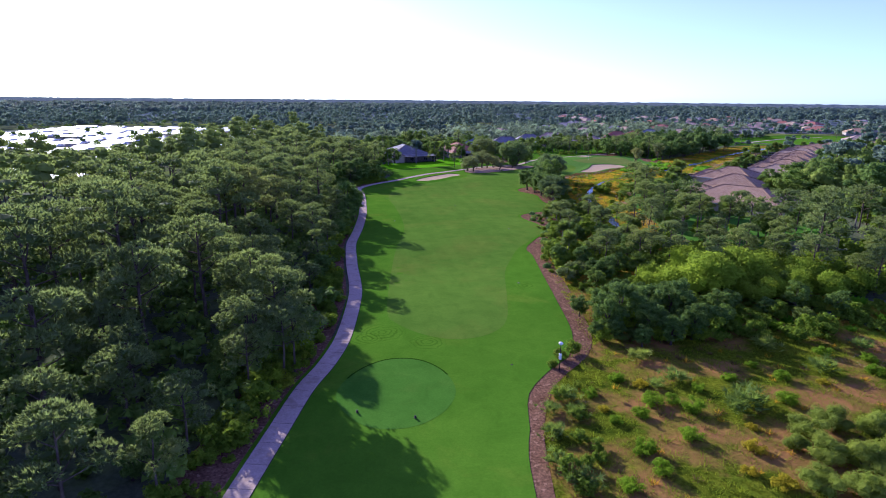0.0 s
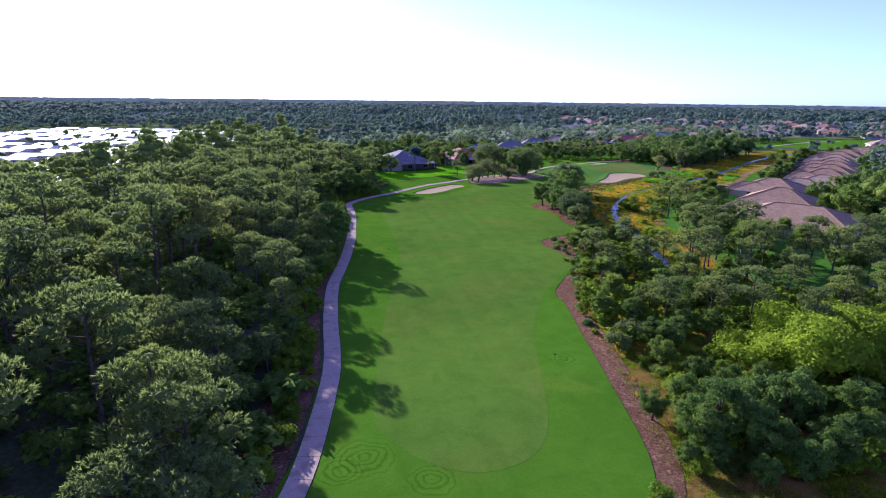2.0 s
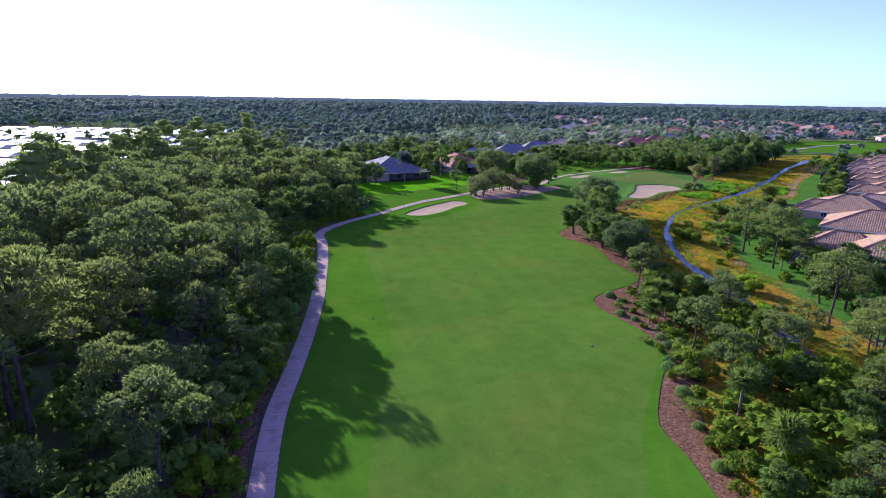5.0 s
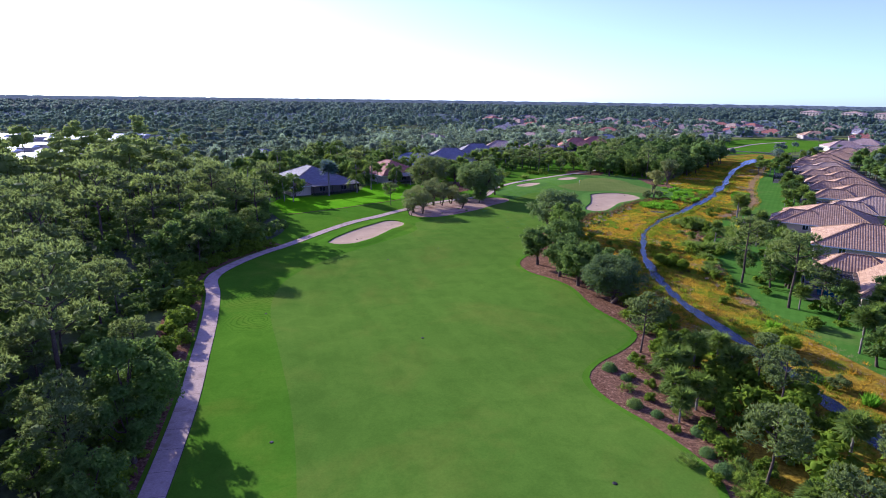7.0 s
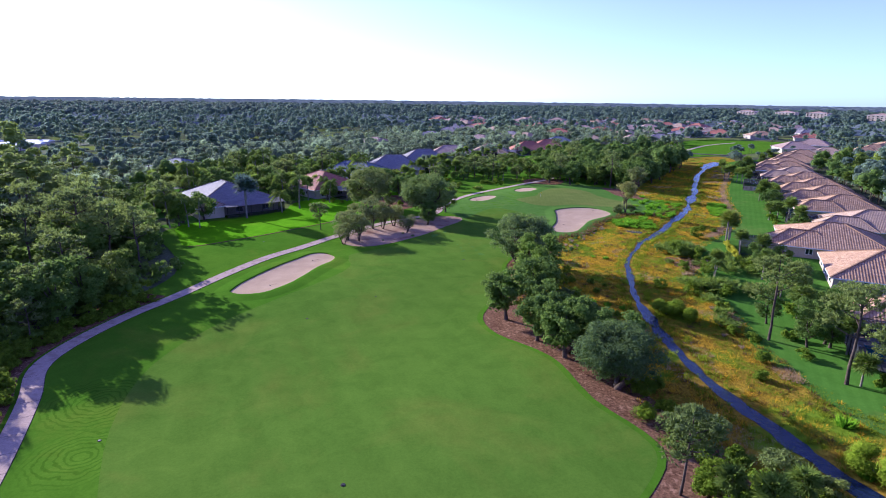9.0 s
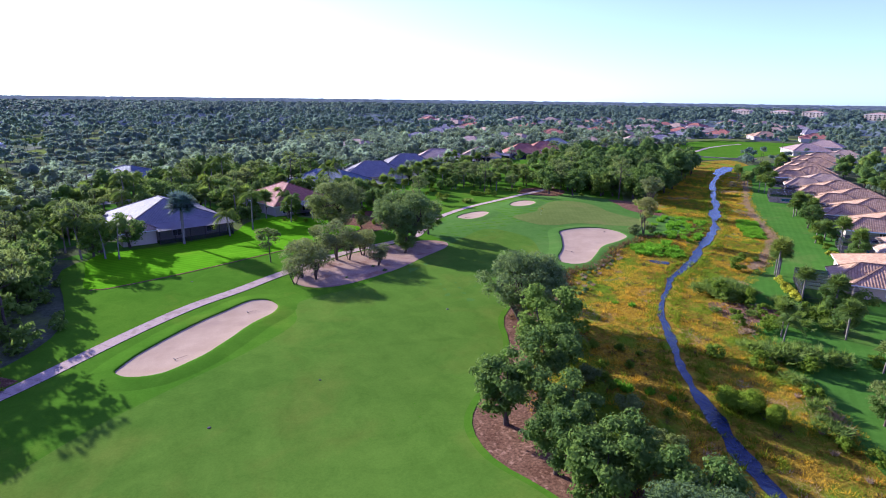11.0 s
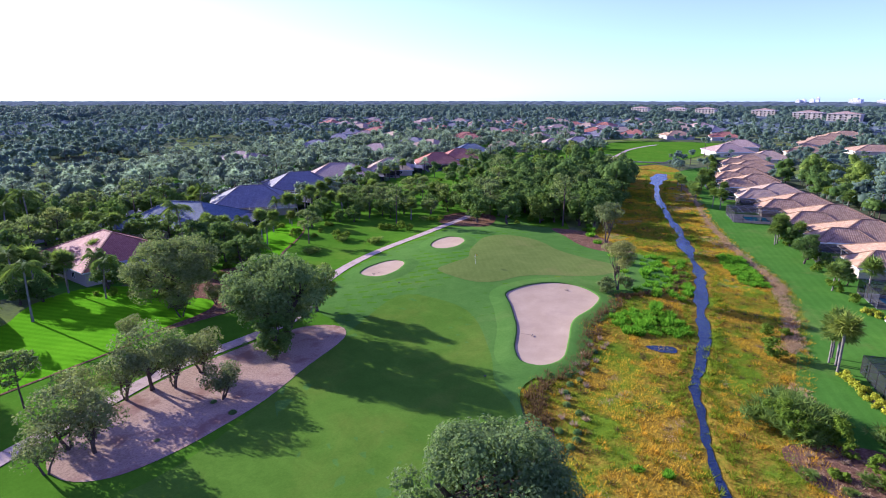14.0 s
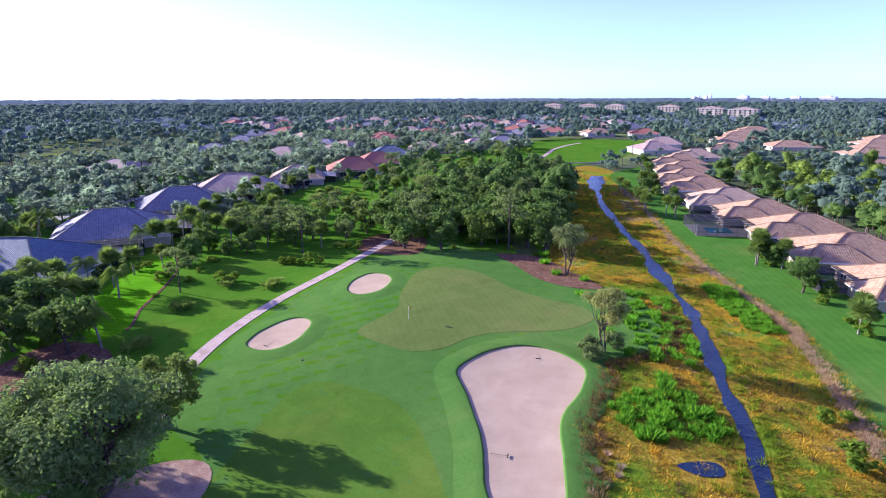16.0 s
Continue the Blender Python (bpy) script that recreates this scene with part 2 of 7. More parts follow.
M_GREYWILLOW = leaf("grey_willow_leaves", (0.17, 0.23, 0.03), (0.28, 0.34, 0.05), 0.45, (0.42, 0.5, 0.05), 0.03)
M_LIME = leaf("lime_leaves", (0.10, 0.26, 0.01), (0.17, 0.38, 0.015), 0.45, (0.3, 0.55, 0.02), 0.03)
M_GOLD = leaf("golden_hedge_leaves", (0.33, 0.36, 0.02), (0.5, 0.5, 0.03), 0.4, (0.6, 0.55, 0.02))
M_PALM = leaf("palm_fronds", (0.09, 0.15, 0.03), (0.21, 0.285, 0.055), 0.4, (0.33, 0.45, 0.04), 0.08)
M_BLUEPALM = leaf("silver_palm_fronds", (0.075, 0.125, 0.11), (0.14, 0.2, 0.17), 0.25, (0.2, 0.28, 0.2))
M_REED = leaf("marsh_reeds", (0.3, 0.19, 0.012), (0.62, 0.43, 0.03), 0.42, (0.62, 0.47, 0.02), 0.03)
M_REEDGREEN = leaf("marsh_green", (0.11, 0.18, 0.008), (0.27, 0.33, 0.015), 0.45, (0.45, 0.52, 0.015), 0.03)
M_STRAW = leaf("dry_grass", (0.32, 0.21, 0.13), (0.5, 0.37, 0.25), 0.35, (0.5, 0.4, 0.25), 0.03)
M_DEADREED = leaf("dead_reeds", (0.1, 0.06, 0.025), (0.22, 0.14, 0.055), 0.35, (0.3, 0.2, 0.07), 0.03)
# distance haze is painted into these leaves: paler and bluer than the near ones
M_FAR_HAZE = leaf("far_leaves_hazed", (0.13, 0.19, 0.15), (0.19, 0.262, 0.19), 0.6, (0.27, 0.36, 0.22), 0.3)
# tree canopy with horizon haze mixed into its base colour, hence the grey-blue
M_CANOPY_HAZE = surface("distant_canopy_hazed", (0.115, 0.145, 0.145), (0.18, 0.21, 0.21), 0.012, 0.15, 1.0, 0.0, 0.5)
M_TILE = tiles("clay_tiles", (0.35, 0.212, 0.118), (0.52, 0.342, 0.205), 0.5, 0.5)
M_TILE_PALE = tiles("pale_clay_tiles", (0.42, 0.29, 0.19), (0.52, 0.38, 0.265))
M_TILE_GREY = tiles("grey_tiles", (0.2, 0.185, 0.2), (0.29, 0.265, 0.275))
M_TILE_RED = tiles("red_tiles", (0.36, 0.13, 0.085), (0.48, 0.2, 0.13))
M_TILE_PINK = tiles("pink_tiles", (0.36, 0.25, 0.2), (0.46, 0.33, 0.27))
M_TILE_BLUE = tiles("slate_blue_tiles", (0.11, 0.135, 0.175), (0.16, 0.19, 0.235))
M_TILE_FLAT = plain("grey_sheet_roof", (0.4, 0.36, 0.37), 0.6, 0, 3.0, 0.2)
M_WHITEROOF = plain("white_metal_roof", (0.64, 0.64, 0.65), 0.6, 0, 3.0, 0.08)
M_STUCCO = plain("tan_stucco", (0.52, 0.43, 0.33), 0.85, 0, 4.0, 0.12)
M_STUCCO_W = plain("pale_stucco", (0.46, 0.41, 0.35), 0.85, 0, 4.0, 0.1)
M_TRIM = plain("white_trim", (0.8, 0.8, 0.78), 0.5, 0, 5.0, 0.08)
M_FRAME = plain("bronze_aluminium", (0.045, 0.04, 0.036), 0.45, 0.6, 8.0, 0.2)
M_PIN = plain("white_painted_rod", (0.85, 0.84, 0.8), 0.4)
M_FLAG = plain("yellow_flag_cloth", (0.8, 0.6, 0.05), 0.8)
M_WOOD = plain("weathered_wood", (0.22, 0.15, 0.1), 0.8)
M_TOWER = plain("pale_concrete", (0.6, 0.58, 0.6), 0.8, 0, 0.4, 0.1)


def water():
    m, n, l, b = material("creek_water", 0.08, 0, 0.6)
    # base colour holds some blue of the reflected sky, on top of the gloss
    b.inputs["Base Color"].default_value = (0.011, 0.02, 0.05, 1)
    b.inputs["IOR"].default_value = 1.33
    bump(n, l, b, noise_node(n, l, 1.6, 4, 0.65, position(n)), 0.8, 0.22)
    return m


def glass():
    m, n, l, b = material("window_glass", 0.06, 0, 0.6)
    b.inputs["Base Color"].default_value = (0.02, 0.025, 0.03, 1)
    return m


def screen():
    """Insect screen: a dark mesh that lets half of the light through."""
    m, n, l, b = material("insect_screen", 0.7, 0, 0.1)
    b.inputs["Base Color"].default_value = (0.03, 0.03, 0.033, 1)
    t = n.new("ShaderNodeBsdfTransparent")
    s = n.new("ShaderNodeMixShader")
    s.inputs[0].default_value = 0.4
    l.new(b.outputs[0], s.inputs[1]); l.new(t.outputs[0], s.inputs[2])
    l.new(s.outputs[0], n["Material Output"].inputs["Surface"])
    return m


M_WATER, M_GLASS, M_SCREEN = water(), glass(), screen()
M_POOL, _n, _l, _b = material("pool_water", 0.05, 0, 0.5)
_b.inputs["Base Color"].default_value = (0.03, 0.28, 0.4, 1)

# ---- mesh helpers ----
def mesh_of(name, verts, faces, mat=None, uv=None, smooth=False):
    """A mesh from arrays: faces (n, 3) or (n, 4)."""
    verts, faces = np.asarray(verts, dtype=np.float32), np.asarray(faces, dtype=np.int32)
    k = faces.shape[1]
    me = bpy.data.meshes.new(name)
    me.vertices.add(len(verts)); me.vertices.foreach_set("co", verts.ravel())
    me.loops.add(faces.size); me.loops.foreach_set("vertex_index", faces.ravel())
    me.polygons.add(len(faces)); me.polygons.foreach_set("loop_start", np.arange(0, faces.size, k, dtype=np.int32))
    me.polygons.foreach_set("use_smooth", np.full(len(faces), smooth, dtype=bool))
    if uv is not None:
        me.uv_layers.new(name="UVMap").data.foreach_set("uv", np.asarray(uv, dtype=np.float32).ravel())
    me.update(calc_edges=True)
    if mat:
        me.materials.append(mat)
    return me


def part(name, me, parent, label="", m=None):
    """Links a mesh as one object under a thing or a part."""
    ob = new(name, me)
    if parent:
        ob.parent = parent
    if m is not None:
        ob.matrix_basis = m
    return tagged(ob, label)


def thing(name, m, label, category, group=""):
    e = new(name)
    e.empty_display_size = 0.3
    e.matrix_basis = m
    return tagged(e, label, category, group)


def bm_mesh(name, bm, mat=None, smooth=False):
    me = bpy.data.meshes.new(name)
    bm.to_mesh(me)
    bm.free()
    if smooth:
        me.polygons.foreach_set("use_smooth", np.ones(len(me.polygons), dtype=bool))
    if mat:
        me.materials.append(mat)
    return me


def box_bm(bm, lo, hi):
    c = [(a + b) / 2 for a, b in zip(lo, hi)]
    s = [b - a for a, b in zip(lo, hi)]
    bmesh.ops.create_cube(bm, size=1, matrix=Matrix.Translation(c) @ Matrix.Diagonal((*s, 1)))
    return bm


def box_mesh(name, lo, hi, mat, bevel=0.0):
    bm = box_bm(bmesh.new(), lo, hi)
    if bevel:
        bmesh.ops.bevel(bm, geom=bm.edges[:], offset=bevel, segments=1, affect="EDGES")
    return bm_mesh(name, bm, mat)


def smooth_loop(pts, n=6, closed=True):
    """Points of a Catmull-Rom curve through the corners given."""
    p = np.array(pts, dtype=float)
    k = len(p)
    out = []
    for i in range(k if closed else k - 1):
        a, b, c, d = (p[(i + j) % k] if closed else p[min(max(i + j, 0), k - 1)] for j in (-1, 0, 1, 2))
        for t in np.arange(n) / n:
            out.append(0.5 * (2 * b + (c - a) * t + (2 * a - 5 * b + 4 * c - d) * t * t + (3 * b - a - 3 * c + d) * t ** 3))
    if not closed:
        out.append(p[-1])
    return np.array(out)


def inside(poly, x, y):
    x, y = np.atleast_1d(x).astype(float), np.atleast_1d(y).astype(float)
    r = np.zeros(x.shape, bool)
    px, py = poly[:, 0], poly[:, 1]
    j = len(poly) - 1
    for i in range(len(poly)):
        if py[i] != py[j]:
            r ^= ((py[i] > y) != (py[j] > y)) & (x < (px[j] - px[i]) * (y - py[i]) / (py[j] - py[i]) + px[i])
        j = i
    return r


def distance(poly, x, y, closed=True):
    """Distance of points from an outline or line."""
    a = poly
    b = np.roll(poly, -1, axis=0)
    if not closed:
        a, b = a[:-1], b[:-1]
    best = np.full(np.shape(x), 1e9)
    for (ax, ay), (bx, by) in zip(a, b):
        dx, dy = bx - ax, by - ay
        t = np.clip(((x - ax) * dx + (y - ay) * dy) / max(dx * dx + dy * dy, 1e-9), 0, 1)
        best = np.minimum(best, np.hypot(x - ax - t * dx, y - ay - t * dy))
    return best


def height(x, y):
    """The lie of the land: long swells on the course, a rise under the green."""
    x, y = np.asarray(x, dtype=float), np.asarray(y, dtype=float)
    on = np.clip((y - 20) / 30, 0, 1) * np.clip((420 - y) / 40, 0, 1) * np.clip((x + 60) / 40, 0, 1) * np.clip((150 - x) / 40, 0, 1)
    h = 0.22 * np.sin(x * 0.11 + 0.7) * np.sin(y * 0.083 + 0.3) + 0.16 * np.sin(x * 0.07 - y * 0.125)
    h = h * on
    return h + 1.75 * np.exp(-((x - 87) ** 2 + (y - 327) ** 2) / 800.0)


def sheet(name, outline, lift, mat, step=3.0, label="", parent=None, rise=None):
    """A ground surface inside an outline, laid on the land."""
    o = np.asarray(outline)
    (x0, y0), (x1, y1) = o.min(0), o.max(0)
    gx, gy = np.meshgrid(np.arange(x0 + step / 2, x1, step), np.arange(y0 + step / 2, y1, step))
    gx, gy = gx.ravel(), gy.ravel()
    keep = inside(o, gx, gy)
    gx, gy = gx[keep], gy[keep]
    keep = distance(o, gx, gy) > step * 0.35
    pts = [Vector(p) for p in o] + [Vector(p) for p in zip(gx[keep], gy[keep])]
    k = len(o)
    v, _, f, *_ = delaunay_2d_cdt(pts, [], [list(range(k))], 1, 1e-4)
    v = np.array([tuple(p) for p in v])
    z = height(v[:, 0], v[:, 1]) + lift
    if rise is not None:
        z = z + rise(v[:, 0], v[:, 1])
    tri = np.array([t for t in f if len(t) == 3])
    ab, ac = v[tri[:, 1]] - v[tri[:, 0]], v[tri[:, 2]] - v[tri[:, 0]]
    flip = (ab[:, 0] * ac[:, 1] - ab[:, 1] * ac[:, 0]) < 0
    tri[flip] = tri[flip][:, ::-1]
    me = mesh_of(name, np.column_stack([v, z]), tri, mat, smooth=True)
    ob = new(name, me)
    if parent:
        ob.parent = parent
    return tagged(ob, label, kind="" if parent else "structure")


def ribbon(name, line, width, lift, thick, mat, label=""):
    """A strip along a line with a flat top and sides."""
    p = np.asarray(line)
    d = np.gradient(p, axis=0)
    d /= np.linalg.norm(d, axis=1)[:, None]
    nrm = np.column_stack([d[:, 1], -d[:, 0]])
    w = np.broadcast_to(np.asarray(width, dtype=float), (len(p),))[:, None] / 2
    l, r = p - nrm * w, p + nrm * w
    zl, zr = height(l[:, 0], l[:, 1]) + lift, height(r[:, 0], r[:, 1]) + lift
    k = len(p)
    v = np.vstack([np.column_stack([l, zl - thick]), np.column_stack([l, zl]), np.column_stack([r, zr]), np.column_stack([r, zr - thick])])
    i = np.arange(k - 1)
    f = np.vstack([np.column_stack([a * k + i, b * k + i, b * k + i + 1, a * k + i + 1]) for a, b in ((0, 1), (1, 2), (2, 3))])
    ob = new(name, mesh_of(name, v, f[:, ::-1], mat))
    return tagged(ob, label, kind="structure")

# ---- the plan ----
PATH_LINE = smooth_loop([(-18.1, -74.9), (-19.5, -11.4), (-19.6, 15.0), (-18.4, 40.0), (-17.6, 52.7), (-16.9, 62.2), (-15.6, 69.2), (-15.0, 78.6), (-16.1, 95.6), (-17.5, 104.6), (-19.9, 115.7), (-22.6, 131.4), (-23.4, 143.2), (-24.2, 155.8),
                         (-25.5, 170.6), (-27.3, 183.1), (-29.2, 195.8), (-31.6, 208.5), (-33.9, 217.0), (-32.8, 224.5), (-28.3, 235.3), (-23.1, 244.1), (-16.8, 255.0), (-8.5, 267.0), (-1.1, 275.1),
                         (5.3, 282.8), (12.8, 290.0), (20.5, 297.0), (31.3, 303.7), (38.9, 309.5), (43.0, 317.7), (47.5, 326.5), (55.2, 336.0), (66.6, 346.7), (82.8, 358.8), (102.0, 374.9), (112.1, 384.2)], 5, False)
TURF_RIGHT = [(8.5, -73.9), (8.2, 10.8), (8.3, 43.6), (8.6, 50.6), (9.3, 54.7), (10.3, 62.5), (14.3, 69.2), (17.3, 73.1), (19.4, 81.1), (19.5, 94.3), (19.6, 110.2), (19.8, 125.3), (19.1, 131.5), (22.3, 139.5), (27.0, 149.7), (26.0, 157.9),
              (22.9, 166.2), (22.9, 171.6), (26.2, 175.7), (30.9, 179.0), (35.1, 183.2), (35.5, 187.6), (33.2, 195.0), (33.1, 204.4), (31.4, 209.7), (28.1, 216.1), (27.9, 222.7), (30.9, 228.4), (35.1, 233.5), (39.7, 242.4),
              (42.3, 251.9), (49.7, 260.7), (57.1, 264.9), (59.4, 269.4), (62.7, 273.9), (71.5, 277.7), (78.0, 283.7), (82.3, 289.0), (88.8, 292.3), (95.3, 296.1), (105.1, 295.5), (112.6, 299.8), (118.0, 306.2), (120.2, 313.8)]
TURF_FAR = [(119.1, 320.3), (113.6, 329.0), (119.0, 341.0), (127.8, 357.6), (161.5, 414.2), (202.0, 455.2), (248.7, 467.7), (292.4, 477.9), (363.5, 515.5), (430.6, 569.4), (381.9, 619.3), (331.4, 598.6), (263.1, 552.9), (185.5, 514.6),
            (116.2, 471.7), (71.5, 436.3), (39.2, 390.6), (20.4, 357.3), (12.4, 332.4), (-7.8, 324.1), (-29.4, 308.5), (-36.9, 295.5), (-30.7, 277.8), (-25.8, 262.6), (-27.7, 250.6), (-35.0, 238.6), (-39.9, 227.7)]
TURF_LEFT = [(-36.2, 215.9), (-31.3, 195.8), (-28.8, 176.9), (-26.5, 157.9), (-24.9, 143.2), (-23.7, 131.4), (-20.9, 115.7), (-18.2, 102.6), (-17.0, 88.6), (-16.4, 78.5), (-18.9, 62.4), (-19.9, 48.5), (-22.9, 9.7), (-20.3, -75.0)]
TURF = smooth_loop(TURF_RIGHT + TURF_FAR + TURF_LEFT, 3)
MULCH = smooth_loop([(6.3, -74.0), (6.0, 10.7), (6.8, 43.7), (7.8, 55.7), (9.3, 63.5), (13.4, 70.3), (17.4, 77.3), (18.0, 94.3), (18.1, 110.2), (18.1, 125.4), (17.8, 131.5), (20.2, 139.5), (24.9, 149.7), (24.3, 157.9), (21.5, 166.2), (21.5, 172.6),
                     (25.7, 177.3), (33.0, 183.2), (33.4, 188.6), (31.6, 196.0), (31.5, 204.4), (29.3, 209.7), (26.5, 216.0), (26.3, 222.7), (29.3, 229.4), (34.0, 235.0), (38.6, 243.4), (40.6, 252.9), (48.6, 261.7), (56.1, 266.0), (60.3, 263.8),
                     (54.0, 254.1), (48.7, 243.4), (42.5, 235.0), (38.4, 226.3), (39.9, 210.8), (40.1, 195.0), (41.4, 183.4), (39.3, 172.6), (35.1, 164.1), (32.1, 155.9), (30.5, 145.5), (26.1, 137.3), (23.3, 127.2), (23.1, 110.0), (22.9, 94.2),
                     (22.3, 81.0), (19.8, 73.0), (14.3, 65.3), (11.1, 56.0), (10.0, 43.5), (9.2, 10.9), (9.2, -73.8)], 3)
CREEK = smooth_loop([(104.0, 4.0), (71.0, 79.0), (53.0, 104.0), (43.3, 126.3), (46.6, 147.7), (48.5, 163.1), (49.8, 179.1), (50.6, 198.2), (53.5, 213.3), (57.5, 224.7), (63.6, 237.1), (72.1, 251.9), (81.8, 263.4), (89.7, 270.2), (101.9, 281.1),
                     (111.6, 290.6), (124.6, 304.0), (138.8, 321.3), (151.0, 336.1), (170.1, 361.1), (189.5, 384.8), (212.6, 410.0), (239.6, 434.6)], 14, False)
MARSH = smooth_loop([(10.6, -52.7), (10.4, 21.4), (11.3, 57.6), (17.3, 71.1), (21.4, 87.2), (21.8, 127.3), (30.1, 152.8), (37.2, 173.6), (37.9, 200.2), (35.2, 224.2), (45.5, 246.6), (56.1, 260.7), (63.0, 276.0), (79.0, 291.0), (97.0, 299.0), (111.0, 304.0),
                     (121.3, 312.7), (119.0, 332.3), (136.6, 352.1), (161.3, 380.1), (189.8, 411.0), (219.2, 449.6), (266.2, 467.9), (255.9, 438.3), (223.9, 402.1), (194.9, 367.9), (168.8, 338.9), (147.6, 310.5), (135.5, 292.2), (126.8, 282.0),
                     (112.4, 269.7), (103.5, 263.2), (92.4, 254.4), (81.6, 241.2), (74.2, 223.5), (66.4, 204.5), (63.3, 193.0), (62.4, 179.3), (59.9, 145.6), (70.1, 104.5), (97.8, 66.8), (120.4, -48.9)], 3)
LAWN_RIGHT = smooth_loop([(65.5, 135.2), (60.8, 163.1), (60.3, 181.4), (61.7, 194.0), (64.8, 205.6), (72.6, 224.6), (79.5, 242.3), (90.8, 256.0), (102.5, 264.8), (111.3, 271.9), (125.7, 284.2), (133.9, 293.2), (145.9, 311.6), (167.1, 340.0),
                          (192.6, 369.0), (221.6, 404.4), (251.3, 437.1), (290.9, 438.7), (205.0, 308.2), (119.2, 192.4), (115.1, 161.2), (93.2, 143.3)], 3)
LAWN_LEFT = smooth_loop([(-31.0, 290.0), (-27.0, 279.5), (-18.0, 283.0), (-10.0, 289.0), (-2.0, 295.5), (8.0, 303.0), (13.0, 307.0), (18.0, 312.5), (25.5, 319.5), (26.0, 326.0), (19.0, 334.0), (12.0, 339.0), (3.0, 341.0), (-4.0, 334.0), (-7.0, 322.0), (-20.0, 312.9), (-33.8, 305.3)], 3)
LAWN_FAR = smooth_loop([(32.5, 343.0), (40.5, 345.0), (43.0, 353.0), (47.5, 363.0), (52.0, 376.0), (53.0, 390.0), (45.0, 384.0), (37.0, 368.0), (30.0, 356.0)], 3)
FAIRWAY = smooth_loop([(-9.6, 88.5), (-7.6, 83.2), (-3.2, 79.0), (1.8, 77.5), (6.8, 79.6), (9.8, 85.0), (11.0, 97.0), (12.2, 112.0), (14.4, 122.0), (17.0, 131.0)] + [(x - 0.9, y + 0.2) for x, y in TURF_RIGHT[13:34]] + [(59.4, 276.0), (63.0, 284.0), (67.0, 298.0), (64.9, 306.3), (58.3, 311.7), (47.7, 302.0), (34.7, 286.9), (21.7, 273.6), (9.9, 267.0), (9.0, 256.2), (2.9, 246.7), (-5.5, 237.9), (-13.9, 228.0), (-20.0, 214.9), (-20.6, 200.0),
                       (-17.0, 183.1), (-13.4, 166.3), (-11.2, 148.2), (-11.6, 128.8), (-11.0, 108.4)], 4)
TEE = smooth_loop([(-12.8, 60.2), (-11.8, 66.2), (-8.2, 70.5), (-3.7, 70.9), (-0.1, 67.8), (1.4, 62.8), (-0.1, 57.9), (-3.7, 54.6), (-8.7, 54.7)], 5)
GREEN = smooth_loop([(70.3, 321.4), (74.8, 324.6), (79.9, 327.1), (82.9, 332.1), (87.2, 337.6), (92.9, 343.7), (99.0, 344.9), (103.3, 340.0), (104.4, 333.3), (103.8, 326.9), (105.8, 318.8), (108.3, 312.9), (106.4, 308.2), (100.8, 306.9), (95.7, 308.2), (90.7, 310.8), (84.8, 312.0), (78.5, 311.0), (73.7, 313.2)], 5)
BUNKERS = {
    "bunker_near_path": [(-13.6, 244.8), (-12.2, 249.1), (-9.9, 253.4), (-6.8, 258.6), (-3.0, 263.5), (1.2, 268.7), (4.3, 268.7), (6.2, 265.4), (5.5, 261.6), (2.6, 257.3), (-0.5, 251.1), (-3.5, 245.9), (-6.8, 242.6), (-9.9, 241.8), (-12.4, 242.7)],
    "bunker_small_front": [(55.3, 327.6), (57.5, 330.7), (61.4, 333.0), (64.8, 333.1), (65.9, 329.9), (63.3, 325.9), (59.8, 323.5), (56.8, 323.9)],
    "bunker_small_back": [(76.6, 340.7), (79.4, 345.6), (84.4, 348.8), (86.9, 345.9), (85.6, 340.8), (80.9, 336.6), (77.4, 337.0)],
    "bunker_large": [(77.0, 304.3), (80.9, 306.1), (85.1, 306.7), (89.6, 305.6), (92.3, 301.2), (91.7, 295.7), (87.2, 291.8), (80.8, 288.4), (75.8, 282.7), (71.4, 277.9), (67.5, 277.3), (65.6, 280.0), (67.0, 283.8), (70.8, 289.8), (74.3, 297.5)],
}
WASTE = smooth_loop([(8.6, 279.5), (10.8, 286.3), (15.0, 289.8), (20.5, 294.7), (27.1, 298.8), (33.5, 302.5), (40.1, 304.7), (45.0, 302.5), (44.4, 297.7), (37.3, 290.1), (31.3, 283.4), (26.0, 279.2), (20.5, 275.7), (15.2, 273.9), (10.9, 275.2)], 4)

# ---- ground ----
from mathutils.geometry import delaunay_2d_cdt

ax = np.concatenate([[-4800, -3200, -2000, -1300, -800, -500, -300, -200, -140, -100], np.arange(-80, 241, 4), [270, 320, 400, 550, 800, 1300, 2000, 3200, 4800]])
ay = np.concatenate([[-1500, -700, -300, -120, -60, -20], np.arange(0, 441, 4), [480, 540, 640, 800, 1100, 1600, 2400, 3500, 4900]])
gx, gy = np.meshgrid(ax, ay)
gi = np.arange(len(ay) * len(ax)).reshape(len(ay), len(ax))
gq = np.stack([gi[:-1, :-1], gi[:-1, 1:], gi[1:, 1:], gi[1:, :-1]], -1).reshape(-1, 4)
ground = new("ground", mesh_of("ground", np.column_stack([gx.ravel(), gy.ravel(), height(gx, gy).ravel()]), gq, M_GROUND, smooth=True))
tagged(ground, "sandy flatwoods ground with leaf litter and low weeds", kind="structure")

